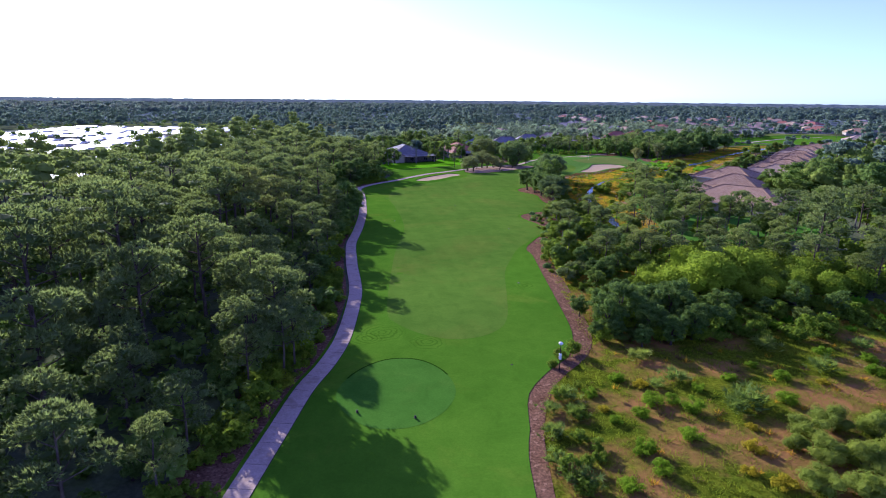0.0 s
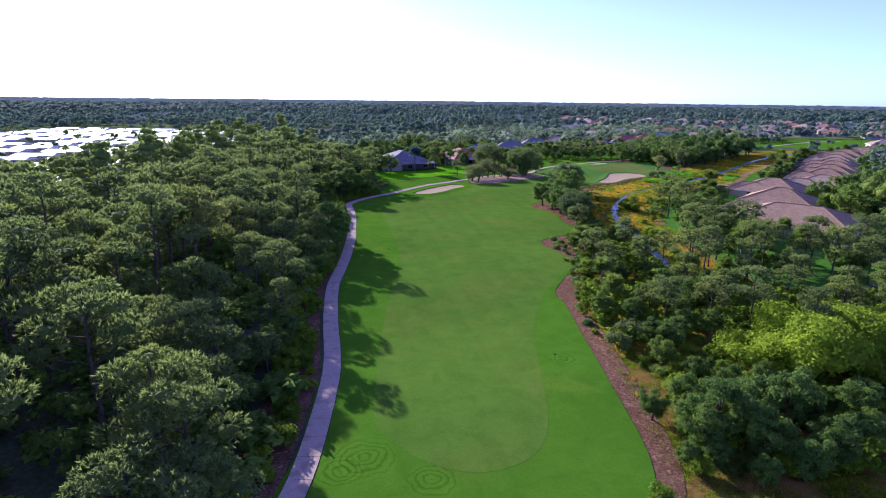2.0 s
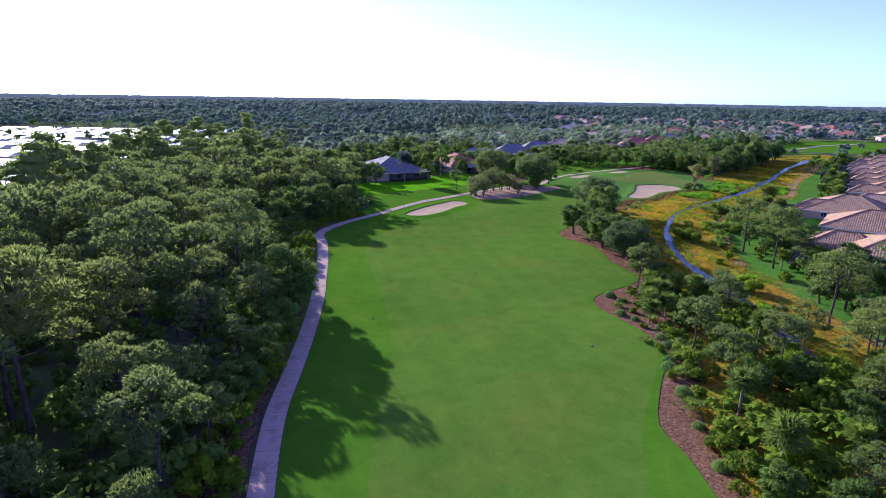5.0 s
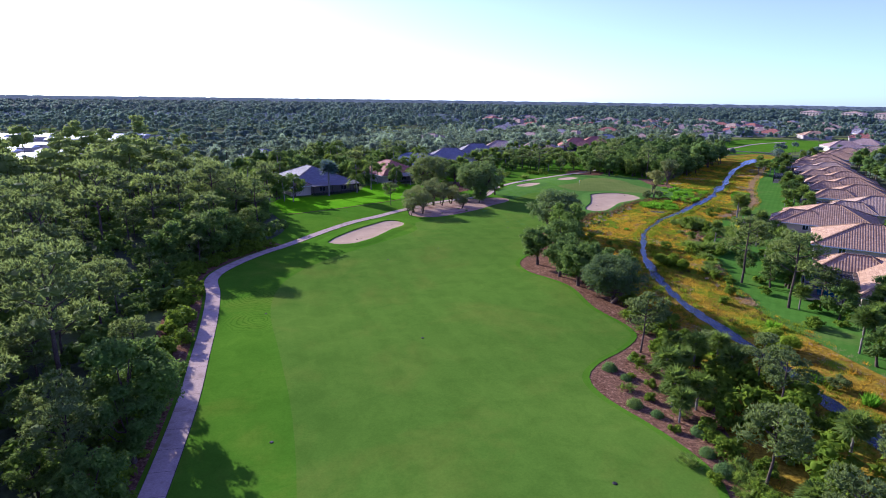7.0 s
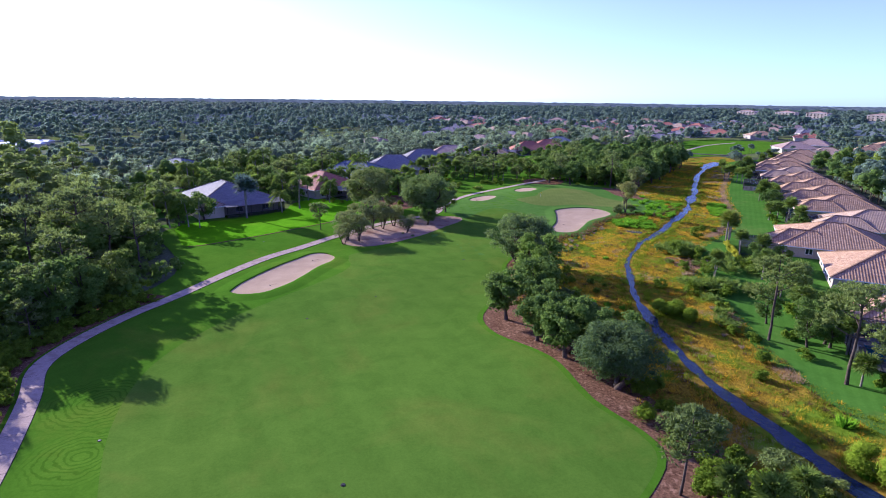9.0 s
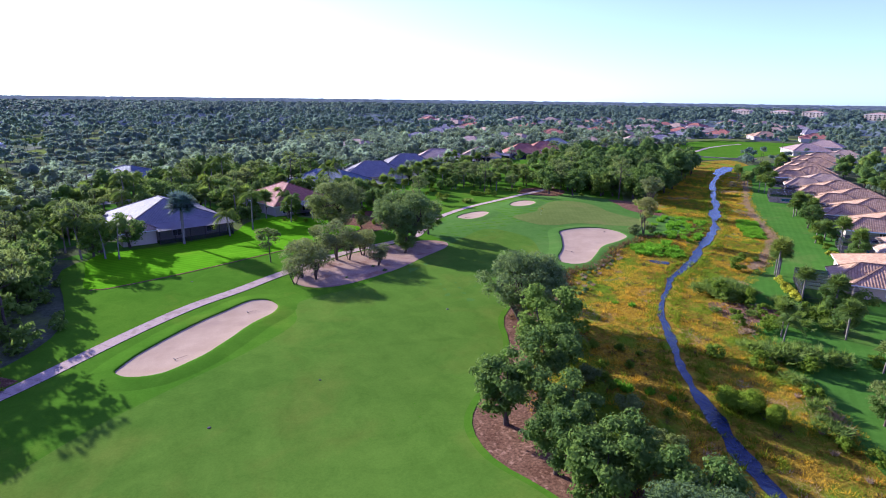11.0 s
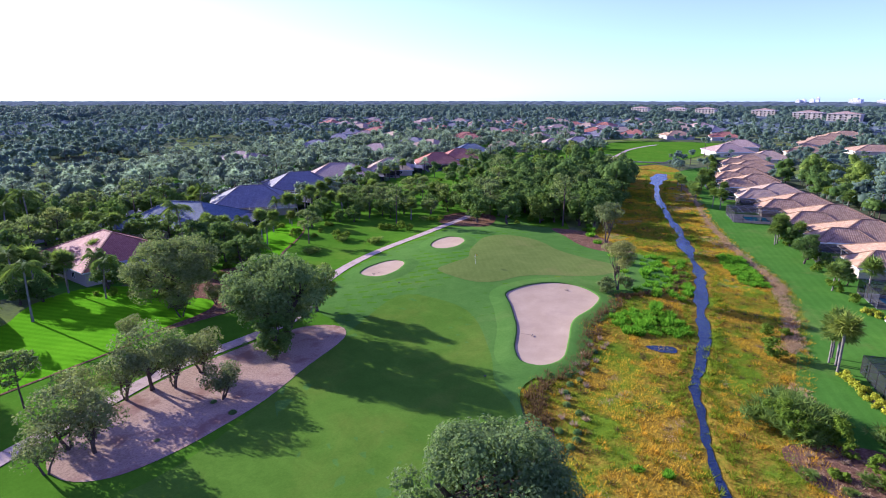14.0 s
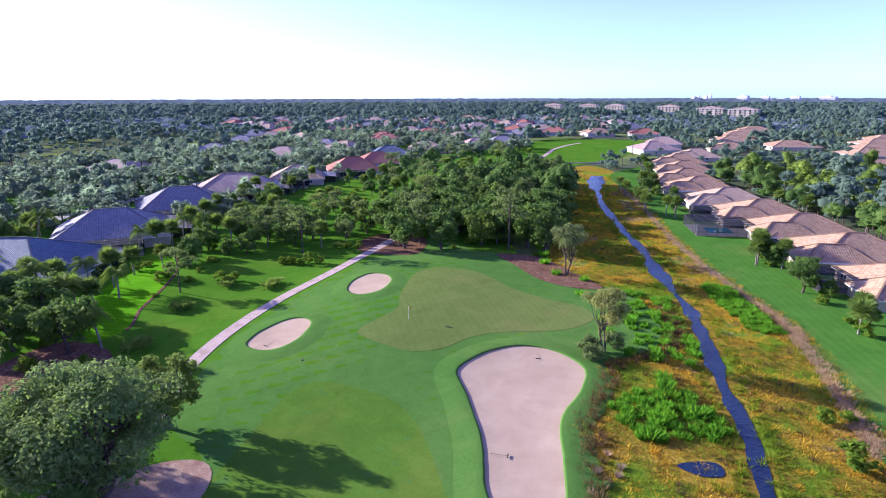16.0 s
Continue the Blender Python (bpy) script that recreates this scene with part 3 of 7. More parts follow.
GARDENS = np.array([(-85, 300), (-50, 306), (-36, 303), (-18, 318), (8, 338), (22, 362), (45, 395), (75, 425), (120, 475), (220, 545), (300, 550), (340, 640), (250, 760), (60, 640), (-60, 480), (-85, 400)], dtype=float)
sheet("garden_ground", GARDENS, 0.03, M_LAWN2, 12, "garden lawns and beds between the houses")
sheet("marsh", MARSH, 0.05, M_MARSH, 4, "golden and green wet marsh along a creek")
FIELD = smooth_loop([(8.4, -60), (8.5, 20), (9.4, 43), (10.6, 57), (14.0, 66.5), (19.4, 74), (21.8, 88), (22.2, 103), (44, 103), (62, 83), (75, 58), (84, 28), (92, -60)], 3)
sheet("field", FIELD, 0.075, M_FIELD, 4, "wild field of green grass and bare brown earth")
sheet("villa_lawn", LAWN_RIGHT, 0.09, M_LAWN2, 4, "mown green lawn between marsh and villas")
bank_line = LAWN_RIGHT[26:46]
bank_width = 1.0 + 0.5 * np.sin(np.arange(len(bank_line)) * 1.7) + 0.4 * np.sin(np.arange(len(bank_line)) * 3.9)
ribbon("dry_bank", bank_line, bank_width, 0.13, 0.05, M_SCRUB, "strip of dry grass between marsh and lawn")
sheet("mulch_bed", MULCH, 0.12, M_MULCH, 3, "reddish pine-straw bed beside the fairway")
sheet("rough", TURF, 0.17, M_TURF, 3, "bright green mown rough of a golf hole")
SURROUND = smooth_loop(TURF_RIGHT[31:44] + TURF_FAR[0:3] + [(112, 372), (96, 366), (80, 354), (66, 343), (55, 333), (47, 321), (43, 311), (45, 303), (38, 290), (32, 283), (34, 262)], 3)
sheet("green_surround", SURROUND, 0.174, M_SURROUND, 3, "mown turf round the putting green")
sheet("fairway", FAIRWAY, 0.177, M_FAIRWAY, 3, "closely mown green golf fairway")
sheet("tee", TEE, 0.188, M_TEE, 2, "oval closely mown teeing ground")
# painted shade line in place of a raised tee's back slope
ribbon("tee_edge", TEE[(TEE[:, 1] > 65) & (TEE[:, 0] < 0.6)][::1], 0.22, 0.2, 0.03, M_TEE_SHADE, "dark turf strip painted as shade along the back edge of the tee")
sheet("lawn", LAWN_LEFT, 0.19, M_LAWN, 3, "vivid green striped back lawn behind houses")
sheet("lawn_far", LAWN_FAR, 0.19, M_LAWN, 3, "vivid green garden lawn under scattered trees")
ribbon("lawn_far_edge", LAWN_FAR[3:16], 0.5, 0.23, 0.05, M_MULCH, "brown edging strip beside a garden lawn")
OAK_BED = smooth_loop([(18.5, 312.0), (24, 314.5), (30, 318), (37, 326), (38, 338), (32, 345), (24, 340), (19, 331), (26, 325.5), (25, 319)], 3)
sheet("mulch_bed_under_oak", OAK_BED, 0.215, M_MULCH, 2, "brown mulch bed under a spreading oak")
ribbon("lawn_edge", LAWN_LEFT[3:26], 0.42, 0.23, 0.05, M_MULCH, "brown edging strip between lawn and rough")
sheet("putting_green", GREEN, 0.2, M_GREEN, 2, "pale olive putting green with a soft rise")
sheet("waste_area", WASTE, 0.22, M_WASTE, 2, "sandy waste area with shell and straw")
BED_BACK = smooth_loop([(117.8, 349.9), (124.4, 342.2), (122.1, 328.8), (119.5, 318.7), (114.6, 321.2), (112.4, 328.7), (114.8, 339.1)], 4)
sheet("mulch_bed_by_green", BED_BACK, 0.24, M_MULCH, 2, "reddish mulch bed beside the green")
BED_PATH = smooth_loop([(94.9, 378.7), (105.9, 382.9), (111.9, 373.7), (102.3, 359.6), (96.3, 361.5), (91.6, 369.1)], 4)
sheet("mulch_bed_by_path", BED_PATH, 0.225, M_MULCH, 2, "reddish mulch beside the path under the trees")
cw = np.interp(CREEK[:, 1], [40, 180, 200, 225, 250, 262, 268, 274, 286, 302, 308, 321, 335, 352, 385, 405, 428], [3.0, 2.4, 2.2, 1.9, 1.4, 1.2, 2.0, 1.6, 2.7, 2.7, 1.9, 3.6, 3.2, 2.0, 3.0, 4.6, 8.0])
crng = np.random.RandomState(5)
ragged = np.convolve(crng.uniform(-1, 1, len(CREEK)), np.ones(3) / 2, "same") + np.convolve(crng.uniform(-1, 1, len(CREEK)), np.ones(9) / 5, "same")
drift = np.convolve(crng.uniform(-1, 1, len(CREEK)), np.ones(7) / 4, "same")
creek_line = CREEK + np.column_stack([drift * 0.5, -drift * 0.2])
ribbon("creek", creek_line, cw * 0.8 * np.clip(1.0 + 0.4 * ragged, 0.45, 1.7), 0.1, 0.02, M_WATER, "narrow dark creek reflecting the blue sky")
POOL = smooth_loop([(85.4, 276.6), (86.0, 274.4), (88.0, 273.2), (89.2, 274.6), (87.6, 276.0)], 5)
sheet("marsh_pool", POOL, 0.1, M_WATER, 1.5, "small dark pool of standing water in the marsh")
BARE = smooth_loop([(81, 251), (86, 249.5), (90, 246), (87, 241.5), (80, 241), (78, 246)], 5)
sheet("bare_patch", BARE, 0.1, M_MULCH, 2, "patch of bare sandy soil and dead grass")
path_ob = ribbon("cart_path", PATH_LINE, 2.3, 0.225, 0.12, M_EDGE, "pale concrete golf cart path of cast slabs")
run = np.concatenate([[0], np.cumsum(np.hypot(*np.diff(PATH_LINE, axis=0).T))])
for k in range(int(run[-1] / 3.6)):
    s = np.linspace(3.6 * k + 0.02, 3.6 * k + 3.58, 4)
    seg = np.column_stack([np.interp(s, run, PATH_LINE[:, 0]), np.interp(s, run, PATH_LINE[:, 1])])
    slab = ribbon("slab", seg, 2.35, 0.24, 0.03, M_PATH)
    slab.parent = path_ob
    del slab["kind"]
side = PATH_LINE[(PATH_LINE[:, 1] > 15) & (PATH_LINE[:, 1] < 245) & (PATH_LINE[:, 0] < -14)]
side_n = np.gradient(side, axis=0)
side_n /= np.linalg.norm(side_n, axis=1)[:, None]
ribbon("straw_strip", side + np.column_stack([-side_n[:, 1], side_n[:, 0]]) * 4.4, 5.4, 0.19, 0.1, M_MULCH, "reddish pine straw between path and wood")
ribbon("cart_path_joint_edge", PATH_LINE, 2.46, 0.2, 0.04, M_EDGE, "dark cut turf edge under the path")


FAR_WALL = smooth_loop([(252, 497), (258, 489), (267, 479), (279, 470.5), (288, 468)], 6, False)
ribbon("bulkhead_wall", FAR_WALL, 0.6, 0.75, 0.9, M_PATH, "low pale stone bulkhead at the head of the marsh")
FAR_PATH = smooth_loop([(258, 494), (263, 501), (272, 511), (285, 522), (300, 535), (318, 550), (347, 568), (372, 579)], 5, False)
ribbon("far_cart_path", FAR_PATH, 2.6, 0.26, 0.1, M_PATH, "pale cart path beside a far green")
STREET = smooth_loop([(-60, 372), (-32, 384), (-14, 392), (-4, 405), (2, 422), (12, 438), (34, 462), (60, 492), (100, 530), (150, 566)], 5, False)
ribbon("street", STREET, 6.0, 0.12, 0.08, M_DRIVE, "pale concrete street behind the houses")


def bunker(name, corners, lip):
    """A sand hollow: raked floor that climbs to the edge, and a raised turf lip round it."""
    o = smooth_loop(corners, 5)
    if np.sum(o[:, 0] * np.roll(o[:, 1], -1) - np.roll(o[:, 0], -1) * o[:, 1]) < 0:
        o = o[::-1]
    sheet(name, o, 0.2, M_SAND, 1.2, "pale sand bunker with a turf lip", rise=lambda x, y: 0.1 * np.exp(-(distance(o, x, y) / 1.1) ** 2) * lip)
    d = np.roll(o, -1, axis=0) - np.roll(o, 1, axis=0)
    d /= np.linalg.norm(d, axis=1)[:, None]
    nrm = np.column_stack([d[:, 1], -d[:, 0]])
    rng = np.random.RandomState(len(corners))
    wob = np.convolve(np.tile(rng.uniform(-0.14, 0.14, len(o)), 3), np.ones(3) / 3, "same")[len(o):2 * len(o)]
    rows = [(-0.06 + wob * 0.5, 0.1), (-0.04 + wob, 0.24 * lip + 0.2), (0.2 + wob, 0.27 * lip + 0.2), (1.1, 0.2 * lip + 0.2), (2.2, 0.09 * lip + 0.19), (3.6, 0.12)]
    v = []
    for off, z in rows:
        p = o + nrm * np.reshape(off, (-1, 1))
        v.append(np.column_stack([p, height(p[:, 0], p[:, 1]) + z]))
    k = len(o)
    i = np.arange(k)
    f = np.vstack([np.column_stack([a * k + i, (a + 1) * k + i, (a + 1) * k + (i + 1) % k, a * k + (i + 1) % k]) for a in range(len(rows) - 1)])
    tagged(new(name + "_lip", mesh_of(name + "_lip", np.vstack(v), f, M_TURF if "path" in name else M_SURROUND, smooth=True)), "raised turf lip round the sand", kind="structure")


for bname, corners in BUNKERS.items():
    bunker(bname, corners, 1.0 if "small" not in bname else 0.75)

# ---- buildings ----
def turn_of(az):
    """The turn about z that lays local +y along a compass direction, degrees from +y towards +x."""
    return Matrix.Rotation(radians(-az), 4, "Z")


def roof_mesh(name, w, d, eave, rise, hip, over, mat):
    """A hip roof over x -w/2..w/2, y 0..d: slopes with fascia and soffit, and flat ridge ends; uv runs along eaves and up slopes."""
    x, y0, y1, t = w / 2 + over, -over, d + over, 0.22
    drop = rise * over / (w / 2)
    e = eave - drop
    top = eave + rise
    v = [(-x, y0, e), (x, y0, e), (x, y1, e), (-x, y1, e), (0, y0 + hip, top), (0, y1 - hip, top)]
    v += [(-x, y0, e - t), (x, y0, e - t), (x, y1, e - t), (-x, y1, e - t)]
    f = [(0, 1, 4), (1, 2, 5, 4), (2, 3, 5), (3, 0, 4, 5), (0, 6, 7, 1), (1, 7, 8, 2), (2, 8, 9, 3), (3, 9, 6, 0), (9, 8, 7, 6)]
    me = bpy.data.meshes.new(name)
    me.from_pydata(v, [], f)
    uv = me.uv_layers.new(name="UVMap")
    for p in me.polygons:
        a, b = Vector(v[p.vertices[0]]), Vector(v[p.vertices[1]])
        u = (b - a).normalized()
        s = p.normal.cross(u)
        for li in p.loop_indices:
            q = Vector(v[me.loops[li].vertex_index]) - a
            uv.data[li].uv = (q.dot(u), q.dot(s))
    me.materials.append(mat)
    me.materials.append(M_TRIM)
    for p in me.polygons:
        p.material_index = 0 if p.index < 4 else 1
    caps = bmesh.new()
    for i, j in ((0, 4), (1, 4), (2, 5), (3, 5), (4, 5)):
        a, b = Vector(v[i]), Vector(v[j])
        m = Matrix.Translation((a + b) / 2 + Vector((0, 0, 0.05))) @ (b - a).to_track_quat("Y", "Z").to_matrix().to_4x4() @ Matrix.Diagonal((0.34, (b - a).length, 0.16, 1))
        bmesh.ops.create_cube(caps, size=1, matrix=m)
    return me, caps


def window_part(parent, x, y, z, w, h, face):
    """A framed window set in a wall that faces local -y (0), +x (1) or -x (2)."""
    m = pose(x, y, z, 0, 0, (0, 90, -90)[face])
    fr = bmesh.new()
    for lo, hi in (((-w / 2, -0.05, 0), (w / 2, 0.03, 0.09)), ((-w / 2, -0.05, h - 0.09), (w / 2, 0.03, h)), ((-w / 2, -0.05, 0.09), (-w / 2 + 0.09, 0.03, h - 0.09)), ((w / 2 - 0.09, -0.05, 0.09), (w / 2, 0.03, h - 0.09)), ((-0.04, -0.045, 0.09), (0.04, 0.025, h - 0.09))):
        box_bm(fr, lo, hi)
    win = part("window", bm_mesh("window_frame", fr, M_TRIM), parent, "white framed window", m)
    part("pane", box_mesh("pane", (-w / 2 + 0.08, -0.02, 0.08), (w / 2 - 0.08, 0.01, h - 0.08), M_GLASS), win)


def screen_cage(parent, x0, x1, y0, y1, h, label="dark screened pool cage"):
    """A bronze aluminium frame with dark insect screen on walls and roof."""
    bars = bmesh.new()
    nx, ny = max(2, int((x1 - x0) / 2.4)), max(2, int((y1 - y0) / 2.4))
    xs, ys, zs = np.linspace(x0, x1, nx + 1), np.linspace(y0, y1, ny + 1), (0.0, 1.2, h)
    for axis in (0, 1, 2):
        for i in range(ny if axis else nx):
            for j in range(nx if axis == 2 else 2):
                for fixed in ((y0,) if axis == 0 else (x0, x1) if axis == 1 else (h,)):
                    if axis == 0:
                        q = [(xs[i + a], fixed, zs[j + b]) for a, b in ((0, 0), (1, 0), (1, 1), (0, 1))]
                    elif axis == 1:
                        q = [(fixed, ys[i + a], zs[j + b]) for a, b in ((0, 0), (1, 0), (1, 1), (0, 1))]
                    else:
                        q = [(xs[j + a], ys[i + b], fixed) for a, b in ((0, 0), (1, 0), (1, 1), (0, 1))]
                    bars.faces.new([bars.verts.new(p) for p in q])
    bmesh.ops.remove_doubles(bars, verts=bars.verts[:], dist=0.01)
    bmesh.ops.recalc_face_normals(bars, faces=bars.faces[:])
    bmesh.ops.wireframe(bars, faces=bars.faces[:], thickness=0.11, use_replace=True, use_boundary=True, use_even_offset=False)
    cage = part("screen_cage", bm_mesh("screen_cage", bars, M_FRAME), parent, label)
    v = [(x0, y0, 0), (x1, y0, 0), (x1, y1, 0), (x0, y1, 0), (x0, y0, h), (x1, y0, h), (x1, y1, h), (x0, y1, h)]
    part("screen", mesh_of("screen", v, [(0, 1, 5, 4), (1, 2, 6, 5), (3, 0, 4, 7), (4, 5, 6, 7)], M_SCREEN), cage)
    part("pool_deck", box_mesh("pool_deck", (x0, y0, 0.02), (x1, y1, 0.12), M_DRIVE), cage)
    px, py = (x1 - x0) * 0.28, (y1 - y0) * 0.28
    part("pool", box_mesh("pool", (x0 + px, y0 + py, 0.1), (x1 - px, y1 - py, 0.15), M_POOL), cage, "turquoise swimming pool")


def lanai(parent, x0, x1, depth, eave):
    """A roofed back porch: a low sloping slab on posts, dark screens between them."""
    bm = bmesh.new()
    v = [bm.verts.new(p) for p in ((x0 - 0.4, 0.3, eave + 0.28), (x1 + 0.4, 0.3, eave + 0.28), (x1 + 0.4, -depth - 0.5, eave - 0.45), (x0 - 0.4, -depth - 0.5, eave - 0.45))]
    bm.faces.new(v)
    bmesh.ops.solidify(bm, geom=bm.faces[:], thickness=0.15)
    la = part("lanai_roof", bm_mesh("lanai_roof", bm, M_TILE_FLAT), parent, "low porch roof of grey sheet")
    bars = bmesh.new()
    n = max(3, int((x1 - x0) / 3))
    for x in np.linspace(x0, x1, n + 1):
        box_bm(bars, (x - 0.06, -depth - 0.06, 0), (x + 0.06, -depth + 0.06, eave - 0.5))
    box_bm(bars, (x0, -depth - 0.05, 1.0), (x1, -depth + 0.05, 1.08))
    part("porch_frame", bm_mesh("porch_frame", bars, M_FRAME), la)
    h = eave - 0.55
    part("screen", mesh_of("screen", [(x0, -depth, 0), (x1, -depth, 0), (x1, -depth, h), (x0, -depth, h), (x0, 0, 0), (x0, 0, h), (x1, 0, 0), (x1, 0, h)], [(0, 1, 2, 3), (4, 0, 3, 5), (1, 6, 7, 2)], M_SCREEN), la)


FOOTPRINTS = []


def house(name, x, y, az, w, d, eave, rise, hip, tile, wall, label, group, cage=None, wing=None, over=0.7, porch=None, side_cage=None, wing_tile=None):
    FOOTPRINTS.append((x, y, az, w, d))
    e = thing(name, Matrix.Translation((x, y, float(height(x, y)))) @ turn_of(az), label, "house", group)
    part("wall", box_mesh("wall", (-w / 2, 0, -0.3), (w / 2, d, eave - 0.1), wall), e)
    me, caps = roof_mesh("roof", w, d, eave, rise, hip, over, tile)
    r = part("roof", me, e, "hip roof of barrel tiles")
    part("ridge_cap", bm_mesh("ridge_cap", caps, tile), r)
    if wing:
        wx, wy, ww, wd, wr = wing
        part("wall", box_mesh("wing_wall", (wx - ww / 2, wy, -0.3), (wx + ww / 2, wy + wd, eave - 0.12), wall), e)
        me, caps = roof_mesh("wing_roof", ww, wd, eave - 0.05, wr, ww / 2, over, wing_tile or tile)
        for vv in me.vertices:
            vv.co += Vector((wx, wy, 0))
        r = part("roof", me, e)
        bmesh.ops.translate(caps, verts=caps.verts[:], vec=(wx, wy, 0))
        part("ridge_cap", bm_mesh("ridge_cap", caps, wing_tile or tile), r)
    for k in range(3):
        window_part(e, -w / 2 + w * (k + 0.5) / 3, -0.02, 0.7, 2.2, 1.6, 0)
    for k in range(2):
        window_part(e, -w / 2 - 0.02, d * (k + 0.6) / 2.4, 0.9, 1.5, 1.4, 2)
        window_part(e, w / 2 + 0.02, d * (k + 0.6) / 2.4, 0.9, 1.5, 1.4, 1)
    if cage:
        screen_cage(e, *cage)
    if side_cage:
        screen_cage(e, *side_cage)
    if porch:
        lanai(e, *porch, eave)
    return e


VILLA_U = Vector((0.645, 0.764))
VILLA_V = Vector((0.764, -0.645))
villa_peaks = [Vector(p) for p in ((94.6, 193.9), (112.6, 225.7), (123, 249.5), (150, 262), (166, 285.5), (180, 304), (193.5, 321.5), (205, 339), (217.5, 357.5), (234, 379.5), (250, 397), (276, 417), (303, 440), (337, 454), (398, 473))]
for k, p in enumerate(villa_peaks):
    o = p - VILLA_V * 9.5
    wide = 30.0 if k == 0 else 20.0 if k == 1 else 23.0 if k == 2 else 19.0
    house("villa", o.x, o.y, 130.2, wide, 30.0 if k == 0 else 22.0, 2.9, 4.0, 9.8, M_TILE if k % 5 != 3 else M_TILE_PALE, M_STUCCO, "cream stucco villa with brown clay-tile hip roof", "villas along the creek",
          cage={0: (0.0, 13.0, -8.5, -0.1, 3.0), 1: (-21.5, -6.7, -16.2, -7.2, 2.8), 2: None, 3: (-8.5, 1.0, -9.0, -0.1, 2.9), 6: (-14.0, 0.5, -15.0, -0.1, 3.1)}.get(k, (-9.0, 0.0, -7.0, -0.1, 2.9)),
          wing=None if k == 1 else (-5.5, -6.5, 10.0, 13.0, 2.5) if k == 0 else (5.0, -2.5, 9.0, 13.0, 2.5))
for x, y in ((455, 520), (500, 545), (545, 565), (600, 590), (440, 470), (354.3, 380.2), (418.9, 412.3), (460.3, 426.4), (510.1, 443.9), (560.4, 459.4)):
    house("villa", x, y, 130.2, 24.0, 30.0, 2.9, 3.6, 11.5, M_TILE, M_STUCCO, "cream stucco villa with brown clay-tile hip roof", "villas of the far street")

LEFT_HOUSES = [(-19.6, 320.8, 334, 25, 24, 4.9, M_TILE_GREY), (12.2, 347.6, 330, 20, 23, 4.6, M_TILE_RED), (34, 386, 300, 26, 28, 5.2, M_TILE_BLUE), (55, 414, 275, 26, 26, 5.4, M_TILE_GREY), (76, 445.5, 273, 24, 26, 5.4, M_TILE_GREY),
               (99, 468, 285, 28, 28, 5.4, M_TILE_PINK), (126, 488, 290, 22, 22, 4.6, M_TILE_PALE), (159, 502, 285, 22, 24, 5.2, M_TILE_RED), (181, 521, 285, 22, 24, 5.0, M_TILE_RED), (207, 559, 290, 24, 24, 4.4, M_TILE_BLUE),
               (243, 576, 300, 24, 24, 4.2, M_TILE_PALE), (289, 580, 290, 26, 26, 4.6, M_TILE_PINK), (316, 588, 300, 26, 24, 4.6, M_TILE_GREY), (265, 690, 312, 26, 24, 4.0, M_TILE_RED), (195, 640, 312, 26, 24, 3.8, M_TILE_GREY), (150, 590, 312, 26, 24, 3.8, M_TILE_PINK),
               (-48, 424, 300, 20, 22, 3.5, M_TILE_BLUE), (330, 760, 300, 26, 24, 4, M_TILE_PINK), (230, 830, 310, 26, 24, 4, M_TILE_RED), (380, 700, 300, 26, 24, 4, M_TILE_PINK),
               (120, 640, 300, 26, 24, 4, M_TILE_GREY), (60, 560, 310, 26, 24, 4, M_TILE_PINK), (420, 850, 300, 28, 26, 4, M_TILE_RED), (300, 900, 300, 28, 26, 4, M_TILE_PINK), (480, 760, 300, 28, 26, 4, M_TILE_PINK)]
for k, (x, y, az, w, d, rise, tile) in enumerate(LEFT_HOUSES):
    house("house", x, y, az, w, d, (3.9, 3.5)[k] if k < 2 else 3.0, rise, 10.0, tile, M_STUCCO_W if k % 2 else M_STUCCO, {M_TILE_GREY: "white stucco house with a grey tile hip roof", M_TILE_PINK: "cream stucco house with a pink tile hip roof", M_TILE_RED: "stucco house with a red tile hip roof", M_TILE_BLUE: "stucco house with a slate-blue tile roof", M_TILE_PALE: "cream stucco house with a pale clay-tile roof"}[tile],
          "houses beside the golf hole", porch=(-w / 2 + 7.2, w / 2 - (0.2 if k == 0 else 1), 5.0) if k < 12 else None, wing=(-w / 2 + 3.4, -2.5, 7.4, 12, 2.0) if k == 0 else (-w / 2 + 4, -5.5, 8.5, 14, 2.3) if k in (2, 10) else None,
          side_cage=(-w / 2 - 7.5, -w / 2 - 0.1, 6.0, d - 4.0, 3.1) if 3 <= k < 10 else None, wing_tile=M_TILE_PINK if k == 0 else None)


def mobile_home(x, y, az, w, d, label):
    """A long low home with a shallow white metal roof and a carport."""
    e = thing("mobile_home", Matrix.Translation((x, y, 0)) @ turn_of(az), label, "mobile home", "homes of the park")
    part("wall", box_mesh("wall", (-w / 2, 0, -0.2), (w / 2, d, 2.6), M_STUCCO_W), e)
    me, caps = roof_mesh("roof", w, d, 2.75, 0.9, 0.8, 0.5, M_WHITEROOF)
    caps.free()
    part("roof", me, e)
    part("carport", box_mesh("carport", (w / 2 + 0.1, 1, 2.4), (w / 2 + 4, d * 0.7, 2.55), M_WHITEROOF), e)
    for k in range(2):
        window_part(e, w / 2 + 0.02, d * (k + 0.5) / 2, 1.0, 1.6, 1.1, 1)
    part("post", box_mesh("post", (w / 2 + 3.7, 1.2, 0), (w / 2 + 3.85, 1.35, 2.4), M_TRIM), e)


